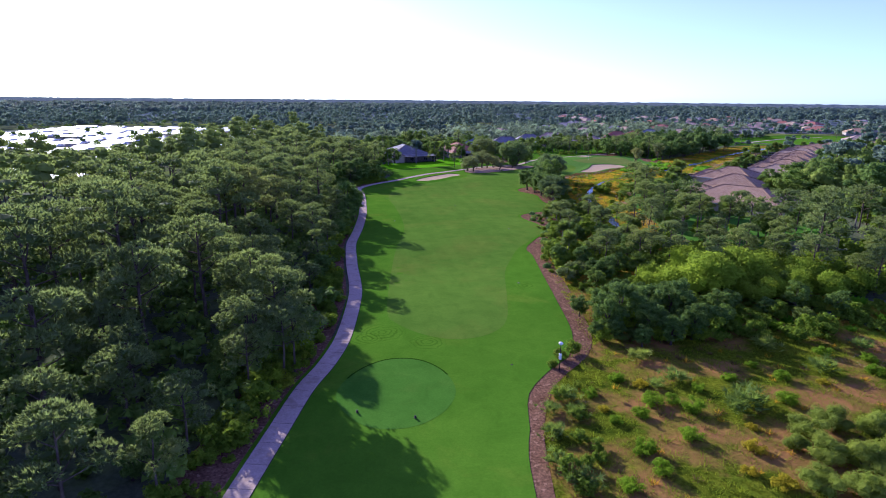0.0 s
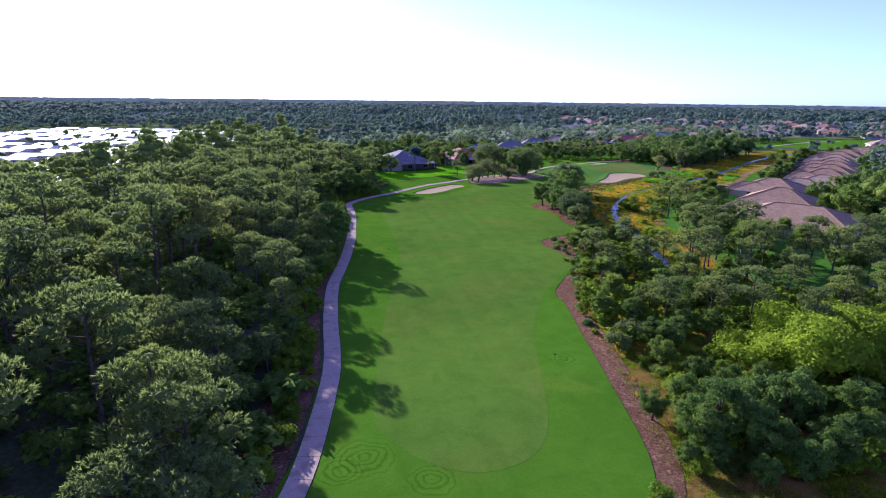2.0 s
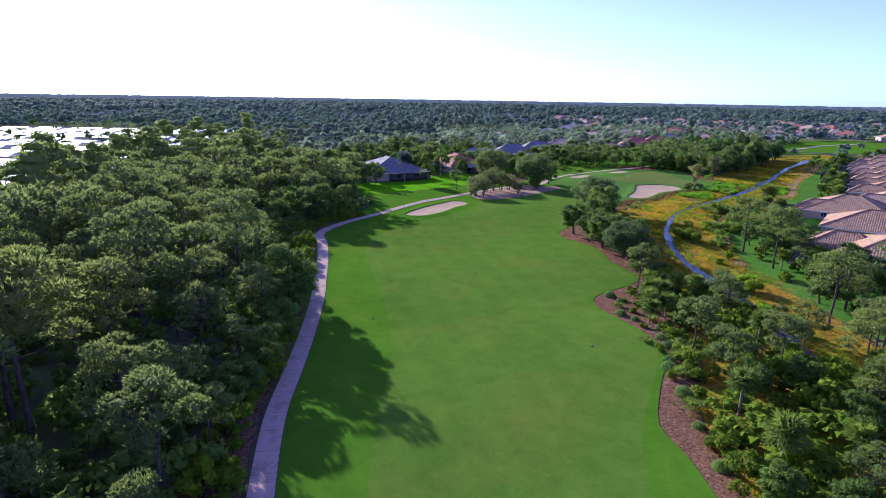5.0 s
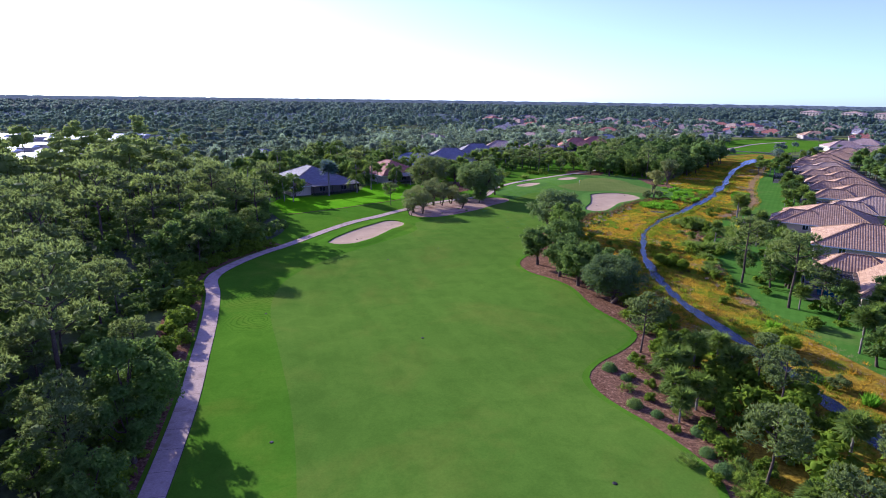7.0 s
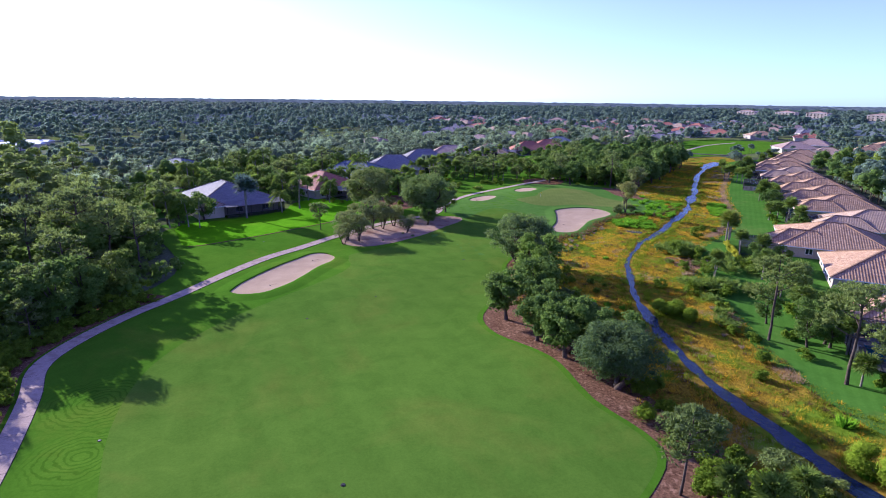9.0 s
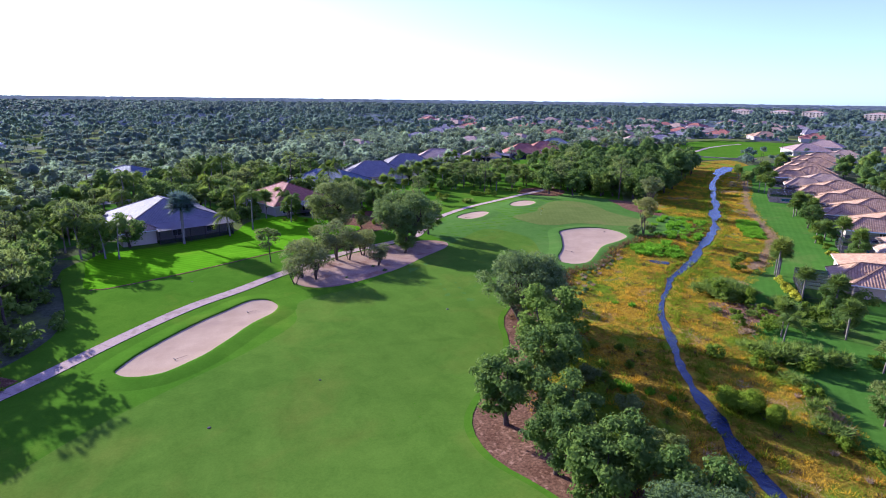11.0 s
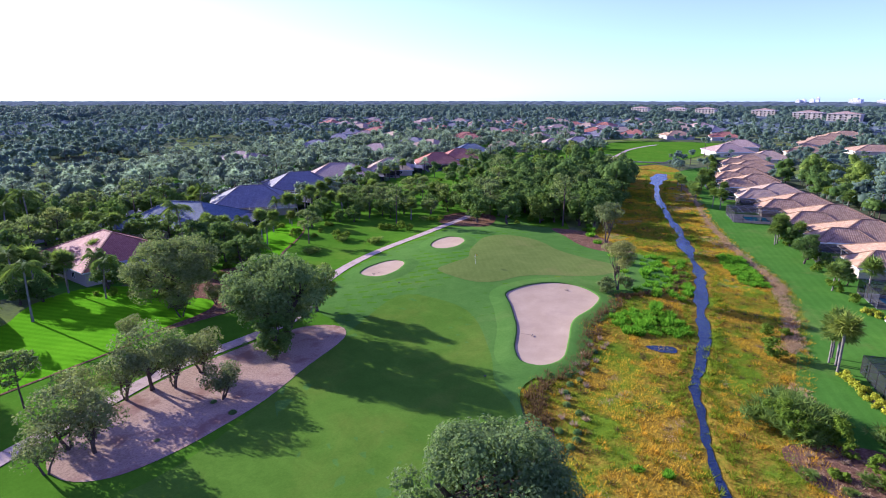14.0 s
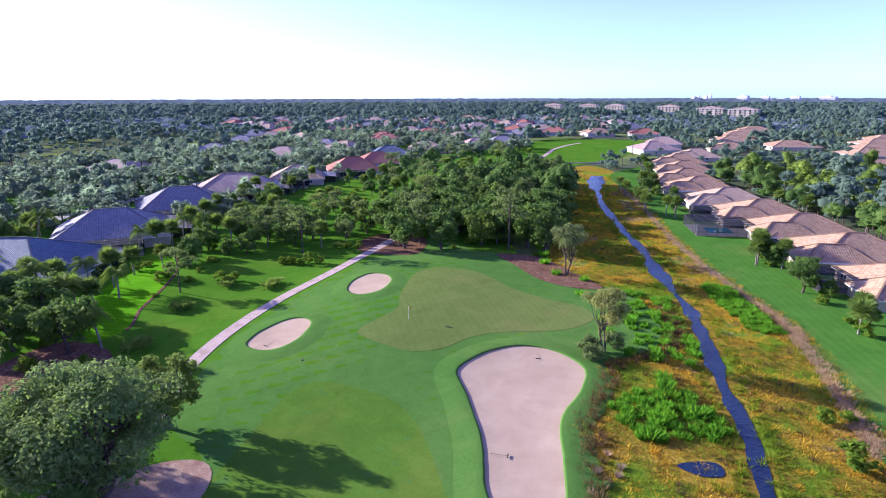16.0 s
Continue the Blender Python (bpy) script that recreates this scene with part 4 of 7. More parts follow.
prng = random.Random(4)
for r in range(17):
    for c in range(7):
        px, py = -166 - c * 31 - r * 2, 232 + r * 23
        if px > -0.85 * py - 45 and prng.random() < 0.95:
            mobile_home(px + prng.uniform(-2, 2), py + prng.uniform(-1.5, 1.5), prng.choice((91, 91, 88, 94)), prng.uniform(8, 10.5), prng.uniform(21, 27), "white mobile home with a low metal roof")
park = np.array([(-150, 215), (-150, 640), (-400, 660), (-480, 420), (-330, 215)])
sheet("park_road", park, 0.04, M_PARK, 40, "pale roads and verges of a home park")


def apartment(x, y, az):
    e = thing("apartment_building", Matrix.Translation((x, y, 0)) @ turn_of(az), "three-storey cream apartment block with a reddish tile roof", "apartment building", "apartment blocks on the horizon")
    part("wall", box_mesh("wall", (-22, 0, 0), (22, 18, 14.5), M_STUCCO), e)
    me, caps = roof_mesh("roof", 44, 18, 14.7, 4.0, 9, 1.2, M_TILE_PINK)
    part("ridge_cap", bm_mesh("ridge_cap", caps, M_TILE), part("roof", me, e))
    pane = box_mesh("pane", (-1.3, -0.15, 0), (1.3, 0.1, 1.9), M_GLASS)
    slab = box_mesh("balcony", (-2.6, -1.6, -0.2), (2.6, 0, 0.1), M_STUCCO_W)
    for s in range(4):
        for k in range(6):
            part("window", pane, e, "", Matrix.Translation((-18.3 + 7.3 * k, 0, 1.2 + 3.4 * s)))
            if k % 2 == 0 and s:
                part("balcony", slab, e, "", Matrix.Translation((-18.3 + 7.3 * k, 0, 0.8 + 3.4 * s)))


APARTMENTS = [(1046, 1358), (1072, 1265), (1092, 1199), (1072, 1036), (968, 872), (936, 792)]
for x, y in APARTMENTS:
    apartment(x, y, 72)


def tower(x, y, w, h):
    e = thing("high_rise", Matrix.Translation((x, y, 0)) @ turn_of(82), "pale high-rise tower far off on the horizon", "tower", "skyline towers")
    body = part("body", box_mesh("body", (-w / 2, -w / 4, 0), (w / 2, w / 4, h), M_TOWER), e)
    band = box_mesh("window_band", (-w / 2 + 1, -w / 4 - 0.4, 0), (w / 2 - 1, -w / 4 + 0.2, 1.1), M_GLASS)
    for k in range(int(h / 7)):
        part("window_band", band, e, "", Matrix.Translation((0, 0, 4 + 7 * k)))
    part("roof", box_mesh("roof", (-w / 5, -w / 6, h), (w / 5, w / 6, h + 5), M_TOWER), e)


for az, dist, w, h in ((54.6, 4200, 24, 30), (55.0, 4200, 26, 33), (55.6, 4250, 26, 34), (56.0, 4200, 18, 46), (58.6, 4000, 62, 35), (60.3, 4000, 44, 30), (61.5, 4100, 110, 14), (62.5, 4000, 50, 30), (64.8, 3900, 78, 29)):
    tower(39 + dist * math.sin(radians(az)), 247 + dist * math.cos(radians(az)), w, h)

FAR_ROOFS = []
frng = random.Random(9)
for k in range(170):
    a, d = radians(frng.uniform(12, 46)), frng.uniform(430, 1050)
    x, y = 20 + d * math.sin(a), 130 + d * math.cos(a)
    if min(math.hypot(x - h[0], y - h[1]) for h in LEFT_HOUSES + FAR_ROOFS + [(v.x, v.y) for v in villa_peaks]) < 34 or inside(TURF, x, y)[0] or inside(MARSH, x, y)[0] or distance(TURF, np.array([x]), np.array([y]))[0] < 22 or distance(MARSH, np.array([x]), np.array([y]))[0] < 40:
        continue
    FAR_ROOFS.append((x, y))
    tile = frng.choice((M_TILE_PINK, M_TILE_RED, M_TILE, M_TILE_GREY, M_TILE_PALE))
    house("house", x, y, 312 + frng.uniform(-25, 25), 26, 24, 3.6, 4.2, 10.0, tile, M_STUCCO_W, "stucco house with a tile roof among far trees", "far houses among the woods")

# ---- plants: shapes ----
def tube(points, radii, sides=6):
    """Rings along a line, as vertices and quads."""
    p = np.asarray(points, dtype=float)
    d = np.gradient(p, axis=0)
    d /= np.linalg.norm(d, axis=1)[:, None] + 1e-9
    ref = np.where(np.abs(d[:, 2:3]) > 0.9, np.array([[1.0, 0, 0]]), np.array([[0, 0, 1.0]]))
    a = np.cross(d, ref); a /= np.linalg.norm(a, axis=1)[:, None] + 1e-9
    b = np.cross(d, a)
    ang = np.arange(sides) / sides * 2 * np.pi
    v = p[:, None] + np.asarray(radii)[:, None, None] * (np.cos(ang)[None, :, None] * a[:, None] + np.sin(ang)[None, :, None] * b[:, None])
    k = len(p)
    i, j = np.meshgrid(np.arange(k - 1), np.arange(sides), indexing="ij")
    i, j = i.ravel(), j.ravel()
    a, b, c, e = i * sides + j, i * sides + (j + 1) % sides, (i + 1) * sides + (j + 1) % sides, (i + 1) * sides + j
    return v.reshape(-1, 3), np.vstack([np.column_stack([a, b, c]), np.column_stack([a, c, e])])


def join(*pieces):
    """Joins (verts, quads) pieces."""
    vs, fs, n = [], [], 0
    for v, f in pieces:
        vs.append(v); fs.append(f + n); n += len(v)
    return np.vstack(vs), np.vstack(fs)


def cards(c, nrm, size, rng, aspect=0.62, along=None):
    """Pointed leaf clumps, one triangle each."""
    n = nrm / (np.linalg.norm(nrm, axis=1)[:, None] + 1e-9)
    t = rng.normal(size=c.shape) if along is None else along
    t = t - n * np.sum(t * n, 1)[:, None]
    t /= np.linalg.norm(t, axis=1)[:, None] + 1e-9
    b = np.cross(n, t)
    s = np.reshape(size, (-1, 1))
    v = np.stack([c - t * s * 0.8 + b * s * aspect, c + t * s, c - t * s * 0.8 - b * s * aspect], 1)
    k = len(c)
    return v.reshape(-1, 3), np.arange(3 * k).reshape(k, 3)


def unit(rng, n):
    v = rng.normal(size=(n, 3))
    return v / np.linalg.norm(v, axis=1)[:, None]


def clump_leaves(rng, centres, radii, n, size, up=0.35, flat=0.8, aspect=0.62):
    """Leaves on and in a set of rounded clumps."""
    w = radii ** 2
    k = rng.choice(len(centres), n, p=w / w.sum())
    d = unit(rng, n)
    d[:, 2] = np.where(rng.rand(n) < 0.6, np.abs(d[:, 2]), d[:, 2])
    r = radii[k] * rng.uniform(0.7, 1.08, n)
    c = centres[k] + d * r[:, None] * np.array([1, 1, flat])
    nrm = d + rng.normal(size=(n, 3)) * 0.55 + np.array([0, 0, up])
    return cards(c, nrm, size * rng.uniform(0.6, 1.3, n), rng, aspect)


ICO_V = np.array([(0, 0, 1)] + [(0.894 * math.cos(a), 0.894 * math.sin(a), 0.447) for a in np.arange(5) * 1.2566] + [(0.894 * math.cos(a), 0.894 * math.sin(a), -0.447) for a in np.arange(5) * 1.2566 + 0.6283] + [(0, 0, -1)])
ICO_F = np.array([(0, 1 + i, 1 + (i + 1) % 5) for i in range(5)] + [(1 + i, 6 + i, 1 + (i + 1) % 5) for i in range(5)] + [(6 + i, 6 + (i + 1) % 5, 1 + (i + 1) % 5) for i in range(5)] + [(11, 6 + (i + 1) % 5, 6 + i) for i in range(5)])


def clump_hull(rng, c, r, fine=False, flat=0.8):
    """One rounded, uneven mass of twigs, open underneath."""
    v, f = ICO_V, ICO_F
    if fine:
        e = {}
        new_f, vs = [], list(v)
        for t in f:
            m = []
            for i, j in ((0, 1), (1, 2), (2, 0)):
                key = tuple(sorted((t[i], t[j])))
                if key not in e:
                    q = vs[key[0]] + vs[key[1]]
                    e[key] = len(vs); vs.append(q / np.linalg.norm(q))
                m.append(e[key])
            new_f += [(t[0], m[0], m[2]), (t[1], m[1], m[0]), (t[2], m[2], m[1]), tuple(m)]
        v, f = np.array(vs), np.array(new_f)
    a = rng.uniform(0, 6.28)
    turn = np.array([[math.cos(a), -math.sin(a), 0], [math.sin(a), math.cos(a), 0], [0, 0, 1]])
    v = (v @ turn.T) * rng.uniform(0.78, 1.18, (len(v), 1)) * r * np.array([1, 1, flat]) + c
    mid = v[f].mean(1)
    return v, f[mid[:, 2] > c[2] - 0.55 * r * flat]


def broadleaf(seed, h, r, leaves, size, trunk=0.3, low=0.3, clumps=22, stems=1, limbs=7, lump=1.0, core=0.62):
    """A spreading tree: leaning forked limbs, crown of many rounded clumps. Returns (wood, leaves)."""
    rng = np.random.RandomState(seed)
    d = unit(rng, clumps)
    mid = np.array([0, 0, h * (low + 1) / 2])
    ext = np.array([r * 0.78, r * 0.78, h * (1 - low) / 2 * 0.8])
    c = mid + d * ext * rng.uniform(0.55, 1.0, (clumps, 1)) * np.array([1, 1, 1])
    rad = r * rng.uniform(0.26, 0.42, clumps) * lump * rng.uniform(lump, 1.0, clumps)
    wood = []
    for s in range(stems):
        a = rng.uniform(0, 6.28)
        lean = np.array([math.cos(a), math.sin(a), 0]) * r * (0.08 if stems == 1 else 0.25)
        base = np.array([math.cos(a), math.sin(a), 0]) * (0 if stems == 1 else trunk * 1.5)
        top = np.array([0, 0, h * 0.55]) + lean * 2
        z = np.linspace(0, 1, 5)[:, None]
        pts = base + (top - base) * z + rng.normal(size=(5, 3)) * 0.08 * h * 0.1
        wood.append(tube(pts, trunk * np.array([1.35, 0.95, 0.8, 0.62, 0.4]), 7))
        for k in rng.choice(clumps, min(clumps, limbs), replace=False):
            q = pts[2 + rng.randint(2)]
            m = (q + c[k]) / 2 + np.array([0, 0, -0.08 * h])
            wood.append(tube([q, m, c[k]], trunk * np.array([0.45, 0.3, 0.1]), 5))
    inner = [clump_hull(rng, c[k], rad[k] * core, False, 0.8) for k in range(clumps)] if core else []
    return join(*wood), join(*inner, clump_leaves(rng, c, rad, leaves, size))


def pine(seed, h, r, tufts, size, blades=4, limbs=True):
    """A slash pine: bare tall trunk, crooked limbs, crown of domed needle clumps in the upper half."""
    rng = np.random.RandomState(seed)
    z = np.linspace(0, 1, 6)
    pts = np.column_stack([np.cumsum(rng.normal(size=6) * 0.14), np.cumsum(rng.normal(size=6) * 0.14), z * h * 0.95])
    wood = [tube(pts, 0.22 * h / 15 * np.array([1.3, 1.0, 0.9, 0.75, 0.5, 0.2]), 6 if limbs else 4)]
    n = rng.randint(9, 13)
    zz = np.sort(rng.uniform(0.52, 0.97, n))
    a = rng.uniform(0, 6.28) + np.arange(n) * 2.4 + rng.normal(size=n) * 0.4
    reach = r * np.interp(zz, [0.5, 0.7, 0.9, 1.0], [0.75, 0.8, 0.5, 0.1]) * rng.uniform(0.65, 1.0, n)
    c = np.column_stack([np.cos(a) * reach, np.sin(a) * reach, zz * h])
    c[:, :2] += pts[4, :2]
    for k in range(n if limbs else 0):
        f = np.clip(zz[k] - 0.09, 0.3, 0.94)
        q = np.array([np.interp(f, z, pts[:, 0]), np.interp(f, z, pts[:, 1]), f * h * 0.95])
        wood.append(tube([q, (q + c[k]) / 2 + (0, 0, -0.2), c[k]], [0.1, 0.07, 0.03], 4))
    rad = r * rng.uniform(0.3, 0.46, n)
    k = rng.choice(n, tufts, p=rad ** 2 / (rad ** 2).sum())
    d = unit(rng, tufts)
    d[:, 2] = np.where(rng.rand(tufts) < 0.8, np.abs(d[:, 2]), d[:, 2])
    tc = c[k] + d * (rad[k] * rng.uniform(0.75, 1.0, tufts))[:, None] * np.array([1, 1, 0.62])
    tc = np.repeat(tc, blades, 0)
    dd = np.repeat(d, blades, 0) * 0.9 + unit(rng, tufts * blades) * 0.85 + np.array([0, 0, 0.35])
    dd /= np.linalg.norm(dd, axis=1)[:, None]
    s = size * rng.uniform(0.7, 1.25, len(tc))
    inner = [clump_hull(rng, c[k], rad[k] * 0.5, False, 0.55) for k in range(n)]
    return join(*wood), join(*inner, cards(tc + dd * s[:, None] * 0.6, np.cross(dd, unit(rng, len(dd))), s, rng, 0.34, dd))


def fan_palm(seed, h, fronds=26, span=1.5, trunk=0.2, curve=0.3):
    """A cabbage palm: ringed trunk, dead skirt, ball of folded fans on stalks."""
    rng = np.random.RandomState(seed)
    lean = rng.normal(size=2) * curve * 0.3
    z = np.linspace(0, 1, 7)
    pts = np.column_stack([lean[0] * z ** 2, lean[1] * z ** 2, z * h])
    wood = tube(pts, trunk * (1.15 + 0.12 * np.cos(np.arange(7) * 3.0)), 8)
    top = pts[-1]
    leaf_v = []
    for k in range(fronds):
        el = math.asin(np.clip(rng.uniform(-0.55, 1.0), -1, 1))
        az = k * 2.4 + rng.uniform(-0.3, 0.3)
        d = np.array([math.cos(el) * math.cos(az), math.cos(el) * math.sin(az), math.sin(el)])
        hub = top + d * span * rng.uniform(0.55, 0.8)
        side = np.cross(d, (0, 0, 1.0)); side /= np.linalg.norm(side) + 1e-9
        upv = np.cross(side, d)
        leaf_v.append(cards(((top + hub) / 2)[None], upv[None], [np.linalg.norm(hub - top) / 2], rng, 0.06, d[None]))
        ang = np.linspace(-1.9, 1.9, 13)
        dirs = np.cos(ang)[:, None] * d + np.sin(ang)[:, None] * side + np.array([0, 0, -0.34]) + upv * 0.1
        L = span * 0.5 * rng.uniform(0.85, 1.1)
        leaf_v.append(cards(hub + dirs * L, np.tile(upv, (13, 1)) + rng.normal(size=(13, 3)) * 0.25, np.full(13, L), rng, 0.2, dirs))
    return wood, join(*leaf_v)


def feather_palm(seed, h, fronds=17, span=3.0, trunk=0.17):
    """A queen or coconut palm: slim trunk and long arching fronds of hanging leaflets."""
    rng = np.random.RandomState(seed)
    lean = rng.normal(size=2) * 0.5
    z = np.linspace(0, 1, 7)
    pts = np.column_stack([lean[0] * z ** 2, lean[1] * z ** 2, z * h])
    wood = tube(pts, trunk * np.array([1.5, 1.1, 1, 0.95, 0.9, 0.9, 1.0]), 8)
    top = pts[-1]
    pieces = []
    for k in range(fronds):
        az = k * 2.4 + rng.uniform(-0.2, 0.2)
        el = rng.uniform(-0.1, 1.25)
        s = np.linspace(0, 1, 10)
        out = np.array([math.cos(az), math.sin(az), 0])
        L = span * rng.uniform(0.85, 1.1)
        r = top + np.outer(s * L * math.cos(el) * (1 - 0.15 * s), out) + np.outer(s * L * math.sin(el) - 0.75 * L * s ** 2.2 * (0.5 + 0.5 * math.cos(el)), (0, 0, 1.0))
        pieces.append(tube(r, 0.035 * (1.1 - s), 3))
        side = np.cross(out, (0, 0, 1.0))
        c, dr, nn = [], [], []
        for i in range(1, 10):
            for sg in (-1, 1):
                dv = side * sg * 0.8 + out * 0.45 + np.array([0, 0, -0.55])
                dv /= np.linalg.norm(dv)
                ll = 0.2 * L * (0.5 + math.sin(math.pi * min(s[i] * 0.9 + 0.1, 1)) * 0.6)
                c.append(r[i] + dv * ll); dr.append(dv * ll); nn.append(np.cross(dv, out))
        dr = np.array(dr)
        pieces.append(cards(np.array(c), np.array(nn), np.linalg.norm(dr, axis=1), rng, 0.2, dr))
    return wood, join(*pieces)


def palmetto(seed, n, r, size):
    """Low fans from the ground."""
    rng = np.random.RandomState(seed)
    pieces = []
    for k in range(n):
        a, q = rng.uniform(0, 6.28), r * math.sqrt(rng.rand()) * 0.7
        base = np.array([math.cos(a) * q, math.sin(a) * q, 0])
        az, el = rng.uniform(0, 6.28), rng.uniform(0.4, 1.4)
        d = np.array([math.cos(el) * math.cos(az), math.cos(el) * math.sin(az), math.sin(el)])
        hub = base + d * size * rng.uniform(0.8, 1.5)
        side = np.cross(d, (0, 0, 1.0)); side /= np.linalg.norm(side) + 1e-9
        up = np.cross(side, d)
        pieces.append(cards(((base + hub) / 2)[None], up[None], [np.linalg.norm(hub - base) / 2], rng, 0.05, d[None]))
        ang = np.linspace(-1.5, 1.5, 7)
        dirs = np.cos(ang)[:, None] * d + np.sin(ang)[:, None] * side
        L = size * 0.5
        pieces.append(cards(hub + dirs * L, np.tile(up, (7, 1)) + rng.normal(size=(7, 3)) * 0.2, np.full(7, L), rng, 0.2, dirs))
    return join(*pieces)


def grass_clump(seed, n, r, h, spread=0.6, width=0.09):
    """Arching blades from one root."""
    rng = np.random.RandomState(seed)
    a = rng.uniform(0, 6.28, n)
    out = np.column_stack([np.cos(a), np.sin(a), np.zeros(n)])
    b = out * (rng.rand(n) * r * 0.35)[:, None]
    hh = h * rng.uniform(0.6, 1.1, n)
    d = out * (spread * rng.uniform(0.2, 1.3, n))[:, None] + np.array([0, 0, 1.0])
    d /= np.linalg.norm(d, axis=1)[:, None]
    return cards(b + d * hh[:, None] / 2, np.cross(d, np.cross(d, (0, 0, 1.0)) + unit(rng, n) * 0.4), hh / 2, rng, width, d)

def mound(seed, n=650, r=0.85, h=0.95):
    """A rounded mound of fine arching blades that bend outwards all round."""
    rng = np.random.RandomState(seed)
    d = unit(rng, n)
    d[:, 2] = np.abs(d[:, 2]) * 0.9 + 0.05
    tip = d * np.array([r, r, h]) * rng.uniform(0.82, 1.1, (n, 1))
    root = tip * np.array([0.45, 0.45, 0.35])
    lean = tip - root
    reach = np.linalg.norm(lean, axis=1)
    lean /= reach[:, None]
    return cards((tip + root) / 2, d + unit(rng, n) * 0.5, reach / 2, rng, 0.11, lean)


def canopy(seed, h, r, clumps, leaves, size, low=0.1, fine=False, trunk=0.0, flat=0.8, spread_z=0.8):
    """A crown seen from far: overlapping twig masses with leaves standing out of them. Returns (wood or None, leaves)."""
    rng = np.random.RandomState(seed)
    d = unit(rng, clumps)
    d[:, 2] = np.abs(d[:, 2]) ** 0.8 * np.where(rng.rand(clumps) < 0.8, 1, -0.6)
    mid = h * (low + 1) / 2
    c = np.array([0, 0, mid]) + d * np.array([r * 0.68, r * 0.68, h * (1 - low) / 2 * spread_z]) * rng.uniform(0.45, 1.0, (clumps, 1))
    rad = r * rng.uniform(0.3, 0.5, clumps)
    pieces = [clump_hull(rng, c[k], rad[k] * 0.86, fine, flat) for k in range(clumps)]
    k = rng.choice(clumps, leaves, p=rad ** 2 / (rad ** 2).sum())
    dd = unit(rng, leaves)
    dd[:, 2] = np.where(rng.rand(leaves) < 0.75, np.abs(dd[:, 2]), dd[:, 2])
    q = c[k] + dd * (rad[k] * rng.uniform(0.8, 1.14, leaves))[:, None] * np.array([1, 1, flat])
    pieces.append(cards(q, dd + rng.normal(size=(leaves, 3)) * 0.32 + np.array([0, 0, 0.25]), size * rng.uniform(0.6, 1.3, leaves), rng, 0.6))
    wood = tube([(0, 0, 0), (0, 0, h * 0.4), (0, 0, h * 0.8)], [trunk, trunk * 0.8, trunk * 0.4], 4) if trunk else None
    return wood, join(*pieces)


# ---- plants: things ----
def place(x, y, turn=0.0, s=1.0, sz=None, dz=0.0):
    return Matrix.Translation((x, y, float(height(x, y)) + dz)) @ Matrix.Rotation(turn, 4, "Z") @ Matrix.Diagonal((s, s, sz or s, 1))


def in_villa(x, y):
    """Whether a place lies inside the walls or the cage of one of the villas."""
    for k, q in enumerate(villa_peaks):
        d = Vector((x, y)) - q
        half, back = (16.5, 22.0) if k == 0 else (12.0, 13.5)
        if abs(d.dot(VILLA_U)) < half and -12.5 - (5.5 if k < 3 else 8.5 if k in (6, 7) else 3.0) < d.dot(VILLA_V) < back:
            return True
    return False


class Kind:
    """A kind of plant in a few shapes: the first of each shape is built, the rest are copies."""
    def __init__(self, name, shapes, leaf_mat, label, category, group="", wood_mat=None, leaf_name="crown", wood_name="trunk", late=False):
        self.name, self.label, self.category, self.group = name, label, category, group
        self.shapes, self.first = shapes, {}
        self.meshes = []
        for wood, leaves in shapes:
            self.meshes.append((mesh_of(name + "_" + wood_name, *wood, wood_mat or M_BARK, smooth=True) if wood is not None else None, mesh_of(name + "_" + leaf_name, *leaves, leaf_mat)))
        self.leaf_name, self.wood_name = leaf_name, wood_name
        self.late, self.spots = late, []

    def put(self, x, y, s=1.0, k=None, turn=None, sz=None, label=""):
        if in_villa(x, y):
            return None
        if self.late:
            self.spots.append((x, y, s, -1 if k is None else k))
            return None
        rng = random.Random(int(x * 131 + y * 977))
        k = rng.randrange(len(self.shapes)) if k is None else k
        m = place(x, y, rng.uniform(0, 6.28) if turn is None else turn, s, sz)
        if k not in self.first:
            wood, leaves = self.meshes[k]
            if wood is None:
                e = tagged(new(self.name, leaves), self.label, self.category, self.group)
            else:
                e = thing(self.name, Matrix(), self.label, self.category, self.group)
                part(self.wood_name, wood, e)
                part(self.leaf_name, leaves, e)
            self.first[k] = e
            e.matrix_basis = m
        else:
            e = copy_thing(self.first[k], Matrix())
            e.matrix_basis = m
        return tagged(e, label)

    def finish(self, limit, name, label, mats, shapes):
        """For a kind with many plants: the gathered places nearest to the hole become things, the rest are joined."""
        self.late = False
        q = np.array(self.spots)
        near_hole = np.min(np.hypot(q[:, None, 0] - np.array([0, 20, 60]), (q[:, None, 1] - np.array([110, 220, 300])) * 0.8), 1)
        o = np.argsort(near_hole)
        for x, y, s, k in q[o[:limit]]:
            self.put(float(x), float(y), float(s), None if k < 0 else int(k))
        if len(o) > limit:
            spread(name, shapes, mats, q[o[limit:], :2], q[o[limit:], 2], label, limit)


def scatter(poly, step, seed, jitter=0.45):
    """Points about step apart inside an outline."""
    rng = np.random.RandomState(seed)
    (x0, y0), (x1, y1) = poly.min(0), poly.max(0)
    gx, gy = np.meshgrid(np.arange(x0, x1, step), np.arange(y0, y1, step))
    gx = gx + (np.arange(gx.shape[0])[:, None] % 2) * step * 0.5
    p = np.column_stack([gx.ravel(), gy.ravel()]) + rng.uniform(-jitter, jitter, (gx.size, 2)) * step
    return p[inside(poly, p[:, 0], p[:, 1])]


